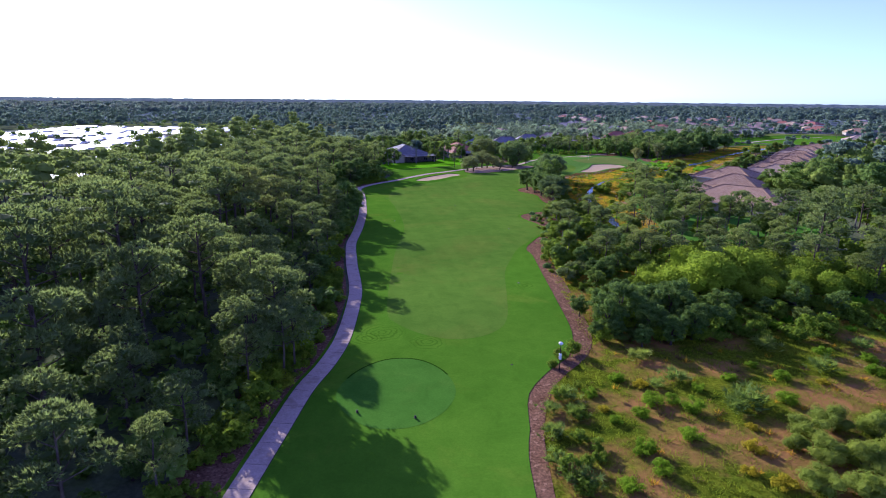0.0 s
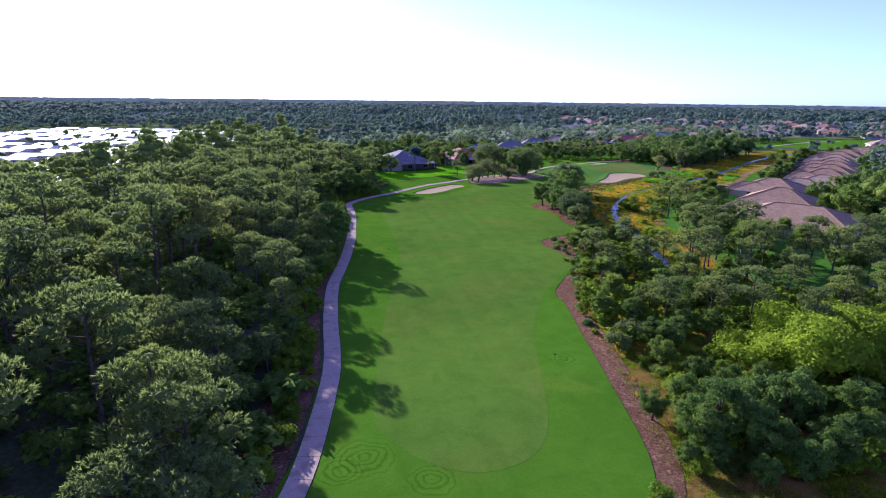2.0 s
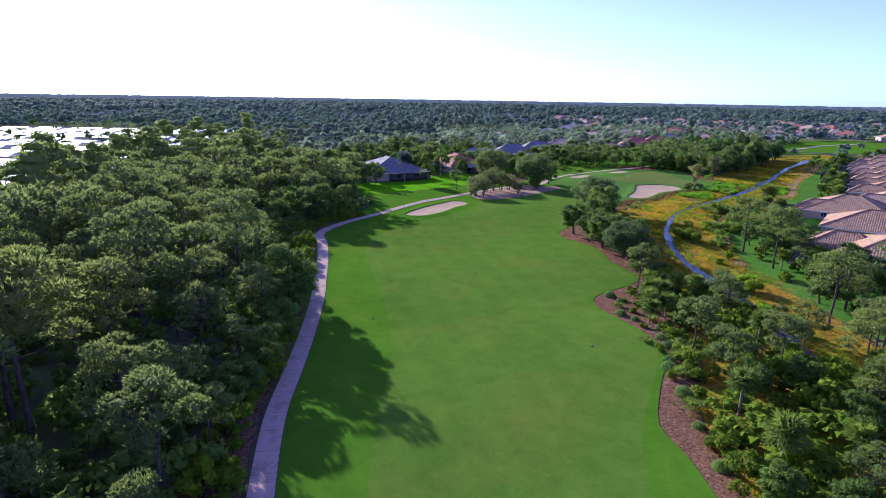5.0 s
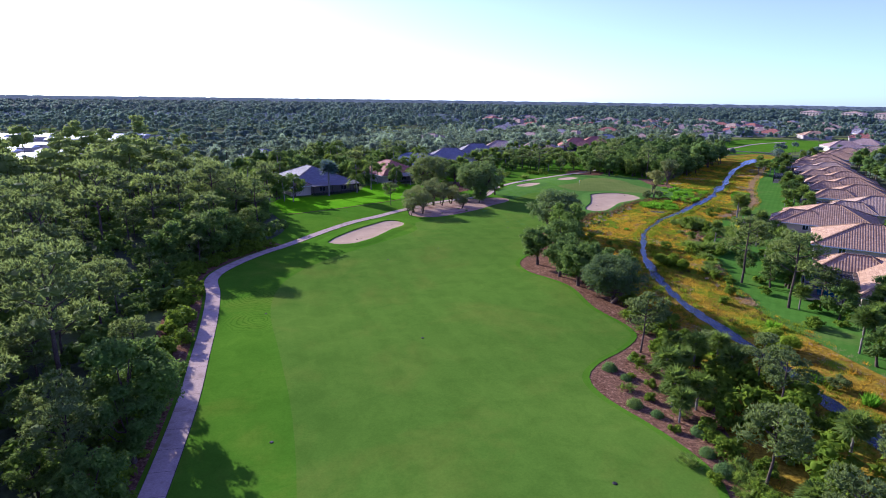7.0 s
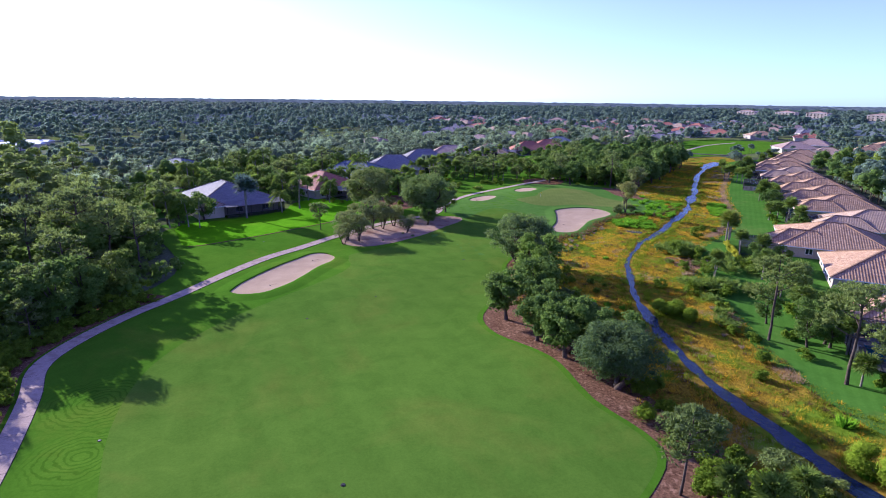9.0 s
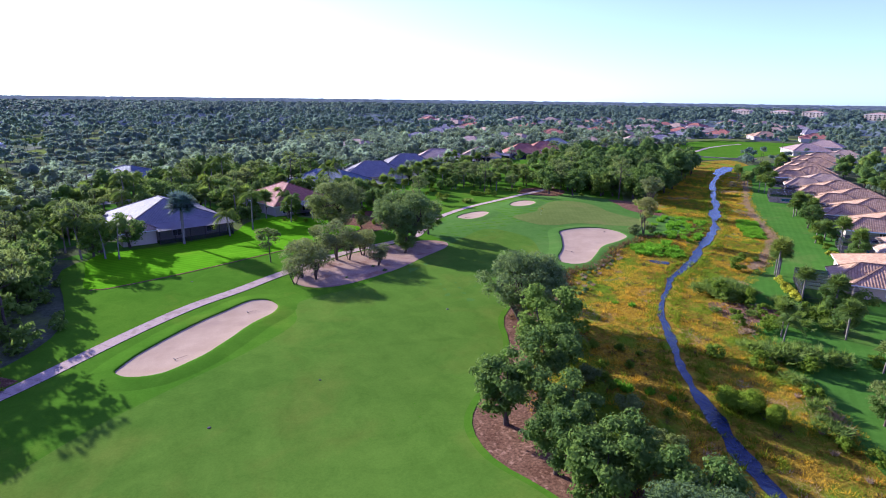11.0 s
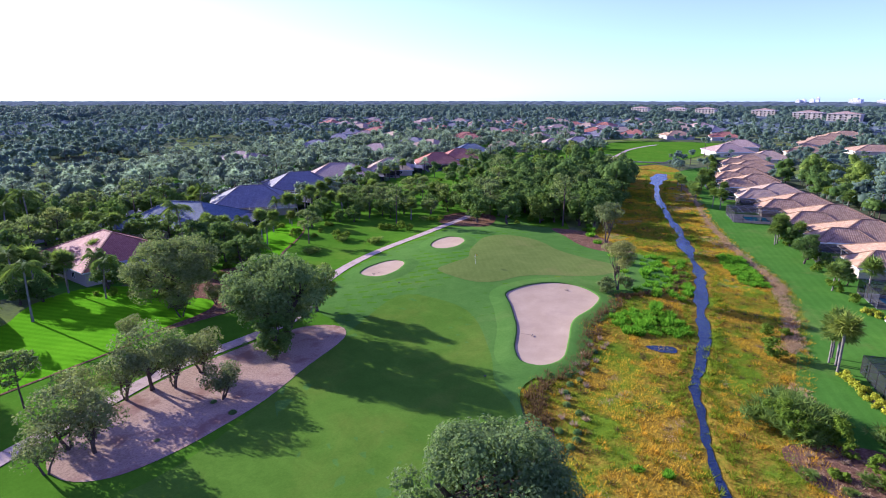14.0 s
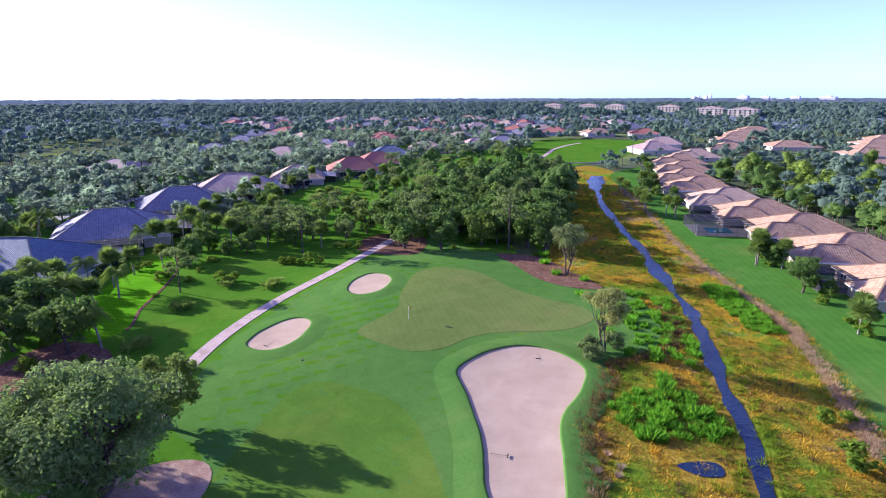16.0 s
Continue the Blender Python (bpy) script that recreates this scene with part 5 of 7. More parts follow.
def spread(name, shapes, mats, points, scales, label, seed=0, stretch=0.2, lift=0.0):
    """Many plants joined into one object of kind stuff; each shape is (wood or None, leaves)."""
    rng = np.random.RandomState(seed)
    vs, fs, ms, n = [], [], [], 0
    which = rng.randint(len(shapes), size=len(points))
    turns = rng.uniform(0, 2 * np.pi, len(points))
    base = height(points[:, 0], points[:, 1]) + lift
    for k, shape in enumerate(shapes):
        sel = np.where(which == k)[0]
        if not len(sel):
            continue
        for slot, piece in enumerate(shape):
            if piece is None:
                continue
            v, f = piece
            c, s = np.cos(turns[sel]), np.sin(turns[sel])
            q = np.empty((len(sel), len(v), 3), dtype=np.float32)
            sc = scales[sel][:, None]
            q[..., 0] = (v[None, :, 0] * c[:, None] - v[None, :, 1] * s[:, None]) * sc + points[sel, 0][:, None]
            q[..., 1] = (v[None, :, 0] * s[:, None] + v[None, :, 1] * c[:, None]) * sc + points[sel, 1][:, None]
            q[..., 2] = v[None, :, 2] * sc * rng.uniform(1 - stretch, 1 + stretch, len(sel))[:, None] + base[sel][:, None]
            vs.append(q.reshape(-1, 3))
            fs.append((f[None] + (np.arange(len(sel)) * len(v))[:, None, None] + n).reshape(-1, 3))
            ms.append(np.full(len(sel) * len(f), slot, dtype=np.int32))
            n += len(sel) * len(v)
    me = mesh_of(name, np.vstack(vs), np.vstack(fs), smooth=True)
    for m in mats:
        me.materials.append(m)
    me.polygons.foreach_set("material_index", np.concatenate(ms))
    return tagged(new(name, me), label, kind="stuff")


PINE_SIZES = ((16.0, 5.4), (14.0, 4.9), (17.0, 5.8), (12.5, 4.6), (15.0, 5.0))
PINE_WORDS = ("tall slash pine with a bare trunk and dark needle crown", "pine tree", "pines beside the golf hole")
PINE = Kind("pine_tree", [pine(10 + k, h, r, 1000, 0.3) for k, (h, r) in enumerate(PINE_SIZES)], M_PINE, *PINE_WORDS)
PINE_FAR = Kind("pine_tree", [pine(10 + k, h, r, 330, 0.46, 3) for k, (h, r) in enumerate(PINE_SIZES)], M_PINE, *PINE_WORDS)
OAK_SIZES = ((9.5, 4.6), (8.5, 4.2), (10.5, 4.8), (7.5, 3.6))
OAK_WORDS = ("round-crowned live oak with dense dark green leaves", "oak tree", "oaks beside the golf hole")
OAK = Kind("oak_tree", [broadleaf(30 + k, h, r, 4600, 0.19, 0.26, 0.1, 44, 1, 9, 0.75) for k, (h, r) in enumerate(OAK_SIZES)], M_OAK, *OAK_WORDS)
OAK_FAR = Kind("oak_tree", [broadleaf(30 + k, h, r, 1300, 0.33, 0.26, 0.06, 34, 1, 4, 0.85) for k, (h, r) in enumerate(OAK_SIZES)], M_OAK, *OAK_WORDS, late=True)
BIG_OAK = Kind("spreading_oak_tree", [broadleaf(35, 12, 9.0, 26000, 0.17, 0.45, 0.1, 90, 2, 18, 0.62, 0.4), broadleaf(36, 15, 9.6, 28000, 0.17, 0.5, 0.06, 100, 2, 18, 0.62, 0.4)], M_OAKGREY, "large spreading live oak with grey-green leaves", "oak tree", "spreading oaks beside the golf hole")
SMALL_OAK = Kind("small_oak_tree", [broadleaf(40 + k, h, r, 3000, 0.15, 0.13, 0.24, 28, 3, 9, 1.0, 0.0) for k, (h, r) in enumerate(((6.5, 3.3), (5.5, 3.0), (7.2, 3.6)))], M_SMALLOAK, "small thin-leaved grey-green oak with crooked stems", "oak tree", "small oaks of the waste area")
SHRUB = Kind("shrub", [broadleaf(50 + k, h, r, 700, 0.18, 0.07, 0.02, 14, 2, 3) for k, (h, r) in enumerate(((2.8, 1.9), (2.2, 1.7), (3.4, 2.1), (1.7, 1.5)))], M_SHRUB, "dense green rounded wild shrub", "shrub", "shrubs beside the fairway", leaf_name="foliage", wood_name="stem", late=True)
WILLOW = Kind("willow_shrub", [broadleaf(60 + k, h, r, 7000, 0.15, 0.09, 0.02, 20, 2, 5, 1.0, 0.8) for k, (h, r) in enumerate(((5.0, 4.6), (4.2, 4.0)))], M_WILLOW, "broad bright yellow-green willow thicket", "shrub", "willow thickets", leaf_name="foliage", wood_name="stem")
LIME = Kind("broad_leaf_bush", [(None, grass_clump(70 + k, 130, 2.0, h, 0.9, 0.26)) for k, h in enumerate((1.25, 1.05, 1.45))], M_LIME, "vivid lime-green broad-leaved marsh plant", "bush", "lime-green marsh plants")
FIELD_BUSH = Kind("fresh_green_bush", [broadleaf(62 + k, h, r, 1500, 0.13, 0.04, 0.0, 16, 2, 3, 1.0, 0.5) for k, (h, r) in enumerate(((2.0, 2.1), (1.7, 1.8)))], M_FRESH, "low fresh green bush in wild grass", "bush", "green bushes of the field", leaf_name="foliage", wood_name="stem")
YELLOW_BUSH = Kind("yellow_bush", [broadleaf(65, 1.5, 1.9, 1200, 0.13, 0.04, 0.0, 14, 2, 3, 1.0, 0.5)], M_YELLOWBUSH, "low yellow flowering bush in wild grass", "bush", "yellow bushes of the field", leaf_name="foliage", wood_name="stem")
GREY_WILLOW = Kind("grey_willow_shrub", [broadleaf(67 + k, h, r, 6500, 0.15, 0.08, 0.02, 24, 2, 5, 1.0, 0.7) for k, (h, r) in enumerate(((5.6, 5.2), (5.0, 4.8)))], M_GREYWILLOW, "broad grey-green willow thicket in the field", "shrub", "grey willows", leaf_name="foliage", wood_name="stem")
SILVER = Kind("grey_shrub", [broadleaf(80 + k, h, r, 1000, 0.18, 0.07, 0.05, 16, 2) for k, (h, r) in enumerate(((3.2, 2.6), (2.6, 2.2)))], M_SILVER, "grey-green spreading wild shrub", "shrub", "grey shrubs", leaf_name="foliage", wood_name="stem")
SABAL = Kind("cabbage_palm", [fan_palm(90 + k, h, 52, 1.6, 0.15) for k, h in enumerate((6.2, 5.2, 7.0, 4.4))], M_PALM, "cabbage palm with a ball of fan leaves", "palm tree", "cabbage palms", M_PALMBARK, "fronds")
QUEEN = Kind("feather_palm", [feather_palm(100 + k, h, 20, 4.3, 0.18) for k, h in enumerate((9.0, 7.5, 10.0, 6.0))], M_PALM, "slim palm with long arching feather fronds", "palm tree", "feather palms", M_PALMBARK, "fronds")
BISMARCK = Kind("silver_fan_palm", [fan_palm(95, 10.0, 74, 2.5, 0.28)], M_BLUEPALM, "large palm with silvery blue fan leaves", "palm tree", "", M_PALMBARK, "fronds")
PALMETTO = Kind("saw_palmetto", [(None, palmetto(110 + k, 40, 1.6, 0.85)) for k in range(3)], M_PALM, "low saw palmetto of green fans", "palmetto", "palmettos beside the fairway")
GRASS = Kind("grass_clump", [(None, mound(120 + k)) for k in range(3)], M_GRASSBLUE, "rounded clump of blue-green ornamental grass", "ornamental grass", "grass clumps in the mulch")
def mossy(shape, seed):
    """Adds hanging strands of moss below a crown."""
    rng = np.random.RandomState(seed)
    wood, leaves = shape
    k = rng.randint(len(leaves[0]), size=14)
    c = leaves[0][k] * np.array([0.6, 0.6, 1.0])
    c[:, 2] *= rng.uniform(0.45, 0.85, 14)
    hang = cards(np.repeat(c, 5, 0) + rng.normal(size=(70, 3)) * np.array([0.22, 0.22, 0.3]) - (0, 0, 0.4), unit(rng, 70) * np.array([1, 1, 0.05]), rng.uniform(0.3, 0.7, 70), rng, 0.14, np.tile((0, 0, -1.0), (70, 1)))
    return wood, join(leaves, hang)


CYPRESS = Kind("cypress_tree", [mossy(broadleaf(130 + k, 10.5, 3.9, 5200, 0.16, 0.17, 0.5, 22, 2, 12, 0.9, 0.4), 133 + k) for k in range(2)], M_SMALLOAK, "sparse cypress with bare stems and grey hanging moss", "cypress tree", "cypresses beside the green")
GOLD = Kind("golden_hedge_bush", [broadleaf(140, 1.1, 0.9, 260, 0.14, 0.04, 0.02, 9, 2)], M_GOLD, "clipped golden-yellow hedge bush", "hedge", "golden hedge", leaf_name="foliage", wood_name="stem")
DRY = Kind("dry_grass_clump", [(None, grass_clump(150 + k, 90, 0.8, 1.0, 0.9)) for k in range(2)], M_STRAW, "clump of dry straw-coloured grass", "grass", "dry grass clumps")

# single trees, by the place where each stands
for x, y, s, k in ((34.5, 206, 1.1, 1), (33.0, 212, 0.9, 0), (31.5, 221.8, 1.12, 1), (36.0, 217, 1.05, 1), (39, 200.5, 1.0, 0), (39, 228, 1.2, 1), (42, 234.5, 1.3, 0), (46, 241, 0.9, 3), (37.5, 208, 0.8, 2), (50, 259, 0.7, 3)):
    OAK.put(x, y, s, k)
for x, y, s, k in ((-41, 236, 1.05, 2), (-45, 229, 1.1, 0), (-39, 243.5, 0.95, 2), (-44, 240, 1.1, 0), (-36, 254, 0.6, 2), (-37, 248, 0.6, 0), (-35, 264, 0.65, 2), (-35, 276, 0.95, 0), (-38, 285, 1.0, 2), (-41, 296, 1.0, 0), (-43, 262, 1.15, 2), (-42, 275, 1.2, 0), (-46, 287, 1.2, 2), (-49, 270, 1.2, 0)):
    OAK_FAR.put(x, y, s, k)
BIG_OAK.put(37, 197, 0.74, 0); BIG_OAK.put(45.2, 250, 1.0, 0); BIG_OAK.put(35.5, 302, 1.14, 0); BIG_OAK.put(19.8, 322.5, 1.0, 1)
OAK.put(33.5, 294, 1.0, 3); OAK.put(43, 311, 1.0, 0); OAK.put(33, 340, 1.15, 1); OAK.put(30, 350, 1.0, 2)
for x, y, s in ((10.5, 281, 0.95), (13, 279.5, 0.9), (18, 291.5, 1.1), (24, 294, 1.0), (26, 285.5, 0.8), (15, 290, 0.9), (9, 277, 0.7), (20.5, 291, 0.9), (11, 288.5, 0.85)):
    SMALL_OAK.put(x, y, s * 1.18)
SMALL_OAK.put(14, 309.5, 0.8); SMALL_OAK.put(21, 317.5, 0.85); SMALL_OAK.put(27, 322, 0.8)
for x, y, s in ((28, 352, 0.9), (32, 360, 0.8), (26, 345, 1.0), (23, 357, 1.0), (27, 366, 0.8), (20, 349, 0.9), (55, 379, 0.85), (61, 390, 0.8), (69, 395, 0.9), (76, 392, 0.7), (80, 383, 0.8), (94, 384, 0.9), (101, 386, 1.0), (86, 430, 1.0), (64, 383, 0.6), (90, 396, 0.8)):
    OAK_FAR.put(x, y, s)
for x, y, s in ((27, 356, 1.0), (34, 354, 0.9), (36.5, 354, 0.85), (31, 372, 1.0), (57, 386, 0.9), (66, 388, 0.95), (70, 383, 0.9), (85, 389, 0.9), (98, 392, 0.9), (77, 399, 0.9), (50, 384, 0.8), (4, 355, 0.9), (8, 343, 0.7)):
    SABAL.put(x, y, s)
for x, y, s in ((12, 333, 0.6), (9, 334, 0.6), (6, 336, 0.5), (30, 345, 0.9), (34, 347, 0.8), (48, 368, 0.7), (50, 372, 0.8), (46, 360, 0.5), (53, 366, 0.6), (56, 372, 0.6), (60, 378, 0.7), (28, 337, 0.9), (35, 333, 0.9), (31, 327, 0.8)):
    SHRUB.put(x, y, s)
for x, y, s in ((-40, 321, 0.6), (-45, 324, 0.7), (-51, 317, 0.65), (-42, 334, 0.9), (-35, 338, 0.8), (-53, 307, 0.7), (-26, 350, 1.1), (-12, 358, 1.1), (-20, 362, 1.2), (0, 368, 1.1), (-32, 352, 1.2), (12, 378, 1.0), (-4, 352, 0.9)):
    OAK_FAR.put(x, y, s)
for x, y, s, k in ((68.3, 206.4, 0.84, 0), (67.3, 192, 0.86, 0), (33, 178, 0.7, 3), (30, 148.5, 0.7, 3), (4, 292.5, 0.62, 3), (75, 111.5, 1.05, 2), (89, 112, 0.9, 1), (-39, 172, 1.05, 2), (71.5, 190, 0.62, 3),
                    (-45, 268, 1.05, 0), (-18.9, 65.8, 0.72, 1), (-19.6, 64.0, 0.66, 0), (-22.5, 71, 0.85, 0), (-24, 65, 0.8, 1), (-26, 73, 0.9, 0), (-23, 60, 0.7, 3), (56, 158, 0.8, 0), (64, 166, 0.75, 1)):
    PINE.put(x, y, s, k)
for x, y, s, k in ((-37, 231, 1.15, 2), (-35, 238, 1.1, 0), (-32.5, 244, 0.95, 2), (-29, 165, 1.15, 2), (-27.5, 160, 0.9, 0), (-27, 135, 0.75, 1), (-24.5, 107, 0.75, 3), (-27.8, 168, 0.8, 2), (-27.4, 151, 0.85, 0), (-27, 143, 0.7, 2)):
    OAK.put(x, y, s, k)
for x, y, s, k in ((50.6, 360, 0.62, 1), (68.6, 391, 0.62, 0), (74, 385, 0.66, 4), (80, 394, 0.6, 1), (90, 375, 0.55, 3), (92, 399, 0.66, 0), (84, 404, 0.6, 1), (99, 404, 0.62, 4)):
    PINE.put(x, y, s, k)
for x, y, s in ((59.5, 361, 0.95), (60.6, 362, 0.8), (58.4, 362.2, 0.75), (74.2, 368, 0.8), (75.5, 366.5, 0.75), (72.8, 369, 0.7), (79.5, 364.5, 0.7), (77.5, 366, 0.8), (92.5, 373, 0.7), (90.5, 374.5, 0.75), (45, 381, 0.8), (47, 384, 0.9)):
    SHRUB.put(x, y, s)
for x, y, s in ((65.5, 354, 1.0), (67.6, 355.6, 1.0), (66.4, 355.4, 0.8), (49.4, 350, 0.9), (50.5, 351, 0.9), (48.6, 351.2, 0.8), (59.2, 359.6, 1.1), (41.2, 336, 1.2), (42, 337, 1.1), (88.5, 376, 0.9)):
    PALMETTO.put(x, y, s)
for x, y, s in ((37, 339.5, 0.85), (33, 353, 0.8), (40.5, 362, 0.85), (29, 366, 0.9), (36, 374, 0.85), (46, 391, 0.9), (57, 402, 0.85), (68, 424, 0.85), (80, 436, 0.9), (24, 362, 0.9), (62, 396, 0.8)):
    QUEEN.put(x, y, s)
for x, y, s in ((44, 378, 1.05), (54, 398, 1.05), (60, 407, 1.0), (71, 430, 1.1), (76, 434, 1.0), (88, 452, 1.05), (94, 455, 1.0), (104, 462, 1.0), (27, 372, 1.0), (50, 388, 1.1), (65, 415, 1.0), (83, 446, 1.0), (40, 370, 0.95), (112, 472, 1.0), (118, 480, 1.0)):
    SABAL.put(x, y, s)
# bushes and low trees along the villa fronts and in the marsh
for x, y, s in ((72, 203, 0.62), (75, 202, 0.68), (78, 209, 0.66), (73, 212, 0.55), (107, 248, 0.8), (113, 250, 0.7), (151, 298, 0.7), (155, 300, 0.75), (160, 297, 0.7), (144, 284, 0.5), (174, 330, 0.6), (84, 218, 0.6), (92, 234, 0.55), (97, 241, 0.6), (70, 178, 0.7), (74, 176, 0.75),
                (82, 192, 0.7), (78, 184, 0.75), (128, 264, 0.55), (120, 258, 0.6), (190, 346, 0.6), (205, 356, 0.7), (212, 372, 0.8), (203, 380, 0.75), (216, 388, 0.85)):
    OAK.put(x, y, s * 1.05)
for x, y, s in ((51, 238, 0.55), (54, 236, 0.5), (56, 234, 0.45), (49, 232, 0.55), (52.5, 231, 0.45), (47, 222, 0.6), (44.5, 217, 0.7), (47, 215, 0.55), (41.5, 219, 0.75), (43, 223, 0.6), (50, 219, 0.45), (54, 246, 0.5), (52, 243, 0.55), (45, 228, 0.6), (48, 240, 0.6), (44, 211, 0.7), (47, 208, 0.55), (42, 206, 0.7), (66, 231, 0.9), (75, 224, 0.9), (66, 207, 0.8), (70, 219, 0.9), (74, 231, 0.8), (81, 237, 1.0), (57.5, 196, 0.8), (107, 273, 0.7), (110, 272, 0.6), (65, 184, 0.8), (69, 183, 0.8), (88, 250, 0.8), (93, 246.5, 0.9),
                (72, 206, 0.9), (68.5, 200, 0.8), (77, 200, 1.0), (80, 214, 1.0), (86, 224, 0.9), (100, 244, 0.9), (138, 282, 0.8), (135, 277, 0.8), (142, 286, 0.8), (148, 293, 0.9), (163, 311, 0.9), (166, 314, 0.8), (178, 332, 0.9), (39, 168, 1.0), (42, 166, 0.7), (41, 172, 0.7), (38, 166, 0.9), (36, 158, 0.9), (40, 162, 1.0)):
    SHRUB.put(x, y, s)
for x, y, s in ((84, 252, 1.0), (86, 251, 1.05), (85.5, 255, 0.9), (87, 249, 0.7), (100.6, 266.9, 1.1), (94.5, 244, 0.6), (96, 243, 0.55), (97.6, 242, 0.6), (93.6, 238.8, 0.7), (92, 240, 0.6), (82, 239, 0.7)):
    SHRUB.put(x, y, s)
for x, y, s in ((29.6, 163.5, 0.8), (31.5, 168.5, 0.85), (28.6, 160.2, 0.7)):
    SABAL.put(x, y, s, 3)
for x, y, s in ((27.8, 165.5, 0.6), (29.6, 168.5, 0.55), (27.2, 158.6, 0.5), (30.5, 174, 0.6), (28.4, 171.2, 0.45), (26.2, 150, 0.5), (30.6, 156, 0.6), (24.6, 142, 0.5), (22.8, 127.5, 0.5), (21.6, 120, 0.5), (21.8, 112, 0.5)):
    SHRUB.put(x, y, s)
for x, y, s in ((30.8, 166, 0.8), (26.4, 168, 0.6), (29.5, 161.5, 0.7), (31.4, 172, 0.8), (27.6, 147.6, 0.7), (25.6, 153, 0.6)):
    PALMETTO.put(x, y, s)
CYPRESS.put(98, 298, 0.95)
for x, y, s in ((95, 297.5, 0.85), (96.3, 299.5, 0.75), (100.3, 298.6, 0.8)):
    SILVER.put(x, y, s)
CYPRESS.put(120, 329, 1.05)
for x, y, s in ((104, 260, 1.0), (106, 261.5, 1.05), (108, 263.4, 0.95), (115.6, 266.9, 0.9), (97, 240.5, 0.85), (138, 283, 0.95), (139.5, 277.5, 1.0), (143, 285, 0.9), (161, 313, 0.95), (162.5, 313.5, 1.0), (164, 312, 0.9), (165.5, 315, 0.95), (173, 329, 1.0), (175, 332, 0.9), (188, 354, 0.9), (189, 358, 0.85), (117, 268, 0.6), (81, 235, 0.7), (106, 262.5, 0.8), 
                (188, 365, 0.95), (196, 372, 0.9), (205, 388, 0.95), (213, 398, 0.9),
                (90, 232, 0.8), (94, 226, 0.85), (82, 214, 0.7), (74, 188, 0.85), (76, 183, 0.8), (79, 205, 0.75), (70, 178, 0.8), (97, 247, 0.8)):
    SABAL.put(x, y, s)
for x, y, s in ((32, 162.5, 0.75), (34, 170, 0.75), (38, 173, 0.8), (40.5, 169, 0.75), (36.5, 176, 0.65), (42, 174, 0.7)):
    SABAL.put(x, y, s, 3)
QUEEN.put(79.5, 233, 0.62, 3); QUEEN.put(85, 222, 0.6, 3)
BISMARCK.put(-16.9, 313.9, 1.0)
for x, y, s in ((-7.0, 319.4, 1.0), (-1.8, 324.8, 1.0), (7.1, 338.4, 0.8), (-28, 402, 1.2), (-22, 393, 1.25), (-17, 398, 1.2), (-20, 388, 1.1), (-25, 396, 1.15), (-36, 304, 0.9), (-31, 303, 0.85), (-28, 302, 0.8), (-42, 306, 0.9), (8, 333, 0.75), (-34, 309, 0.95), (14, 336, 0.7), (-48, 312, 0.9), (-39, 315, 0.95)):
    QUEEN.put(x, y, s)
for x, y in ((26.5, 173.6), (27.4, 170.7), (25.4, 164.2), (26.9, 161.8), (29.6, 157.8), (28.2, 154.2), (28.0, 151.2), (26.2, 146.5), (25.4, 144.4), (29.3, 146.7), (29.3, 145.3), (31, 176), (24.5, 138), (23.2, 131), (22.2, 124), (21.5, 116)):
    GRASS.put(x, y, 1.35 + 0.25 * math.sin(x * 7 + y))
for x, y, s in ((25, 285, 0.7), (27, 281.5, 0.85), (30, 301, 0.75), (36, 299, 0.7), (19, 279, 0.6)):
    GRASS.put(x, y, s)
for x, y, s in ((59, 218.5, 0.5), (60.5, 216, 0.4), (46, 100, 1.25), (51.5, 102, 1.35), (40, 101, 0.95), (57.5, 104, 1.2), (64, 105, 1.15), (70, 106, 1.05), (55, 97, 0.95), (61, 98, 0.9), (67, 99, 0.9), (50, 107, 1.15), (60, 110, 1.0), (75, 103, 1.0)):
    WILLOW.put(x, y, s * 1.3)
for x, y, s in ((26, 109, 1.0), (23.5, 106, 0.9), (28, 112, 0.9), (44, 178, 0.9), (41, 187, 0.9)):
    SILVER.put(x, y, s)
for x, y, s in ((48, 227, 0.9), (48.6, 225.4, 0.9), (51, 224, 0.7), (52.6, 222, 0.6), (64, 254, 0.6), (66, 252, 0.6), (51, 167, 1.0), (53, 161, 1.0), (35, 161, 0.5), (106, 290, 0.9), (111, 293, 1.0), (118, 301, 1.0), (116, 304, 1.0), (124, 308, 1.0), (121, 313, 1.0), (104, 303, 0.9), (107, 307, 1.0), (112, 311, 1.1), (116, 315, 1.0), (113, 318, 1.0), (105, 298, 0.9), (110, 304, 1.2), (103, 293, 1.0), (97, 287, 1.1), (93, 284, 1.1), (90, 282.5, 1.0), (87, 281, 1.1), (99, 289, 1.1), (95, 281, 1.0),
                (118, 330, 1.1), (122, 338, 1.2), (126, 343, 1.2), (130, 349, 1.1), (120, 324, 1.0), (36, 118, 0.9), (30, 96, 0.7), (52, 176, 0.9), (58, 184, 0.9), (109, 296, 0.9), (101, 296, 1.0)):
    LIME.put(x, y, s)
for x, y in scatter(np.array([(138, 311), (142, 308), (134, 296), (129, 289), (125, 292), (131, 302)], dtype=float), 1.15, 29):
    LIME.put(x, y, 0.65)
for x, y in scatter(np.array([(85, 281), (95, 276), (99, 284), (93, 289), (87, 287)], dtype=float), 1.35, 30):
    LIME.put(x, y, 0.7)
for x, y in scatter(np.array([(103, 291), (111, 291), (118, 300), (126, 309), (121, 317), (113, 308), (105, 299)], dtype=float), 2.3, 96):
    LIME.put(x, y, 0.75)
for k in range(9):
    GOLD.put(103.0 - 0.78 * k, 258.6 - 1.38 * k, 1.2)
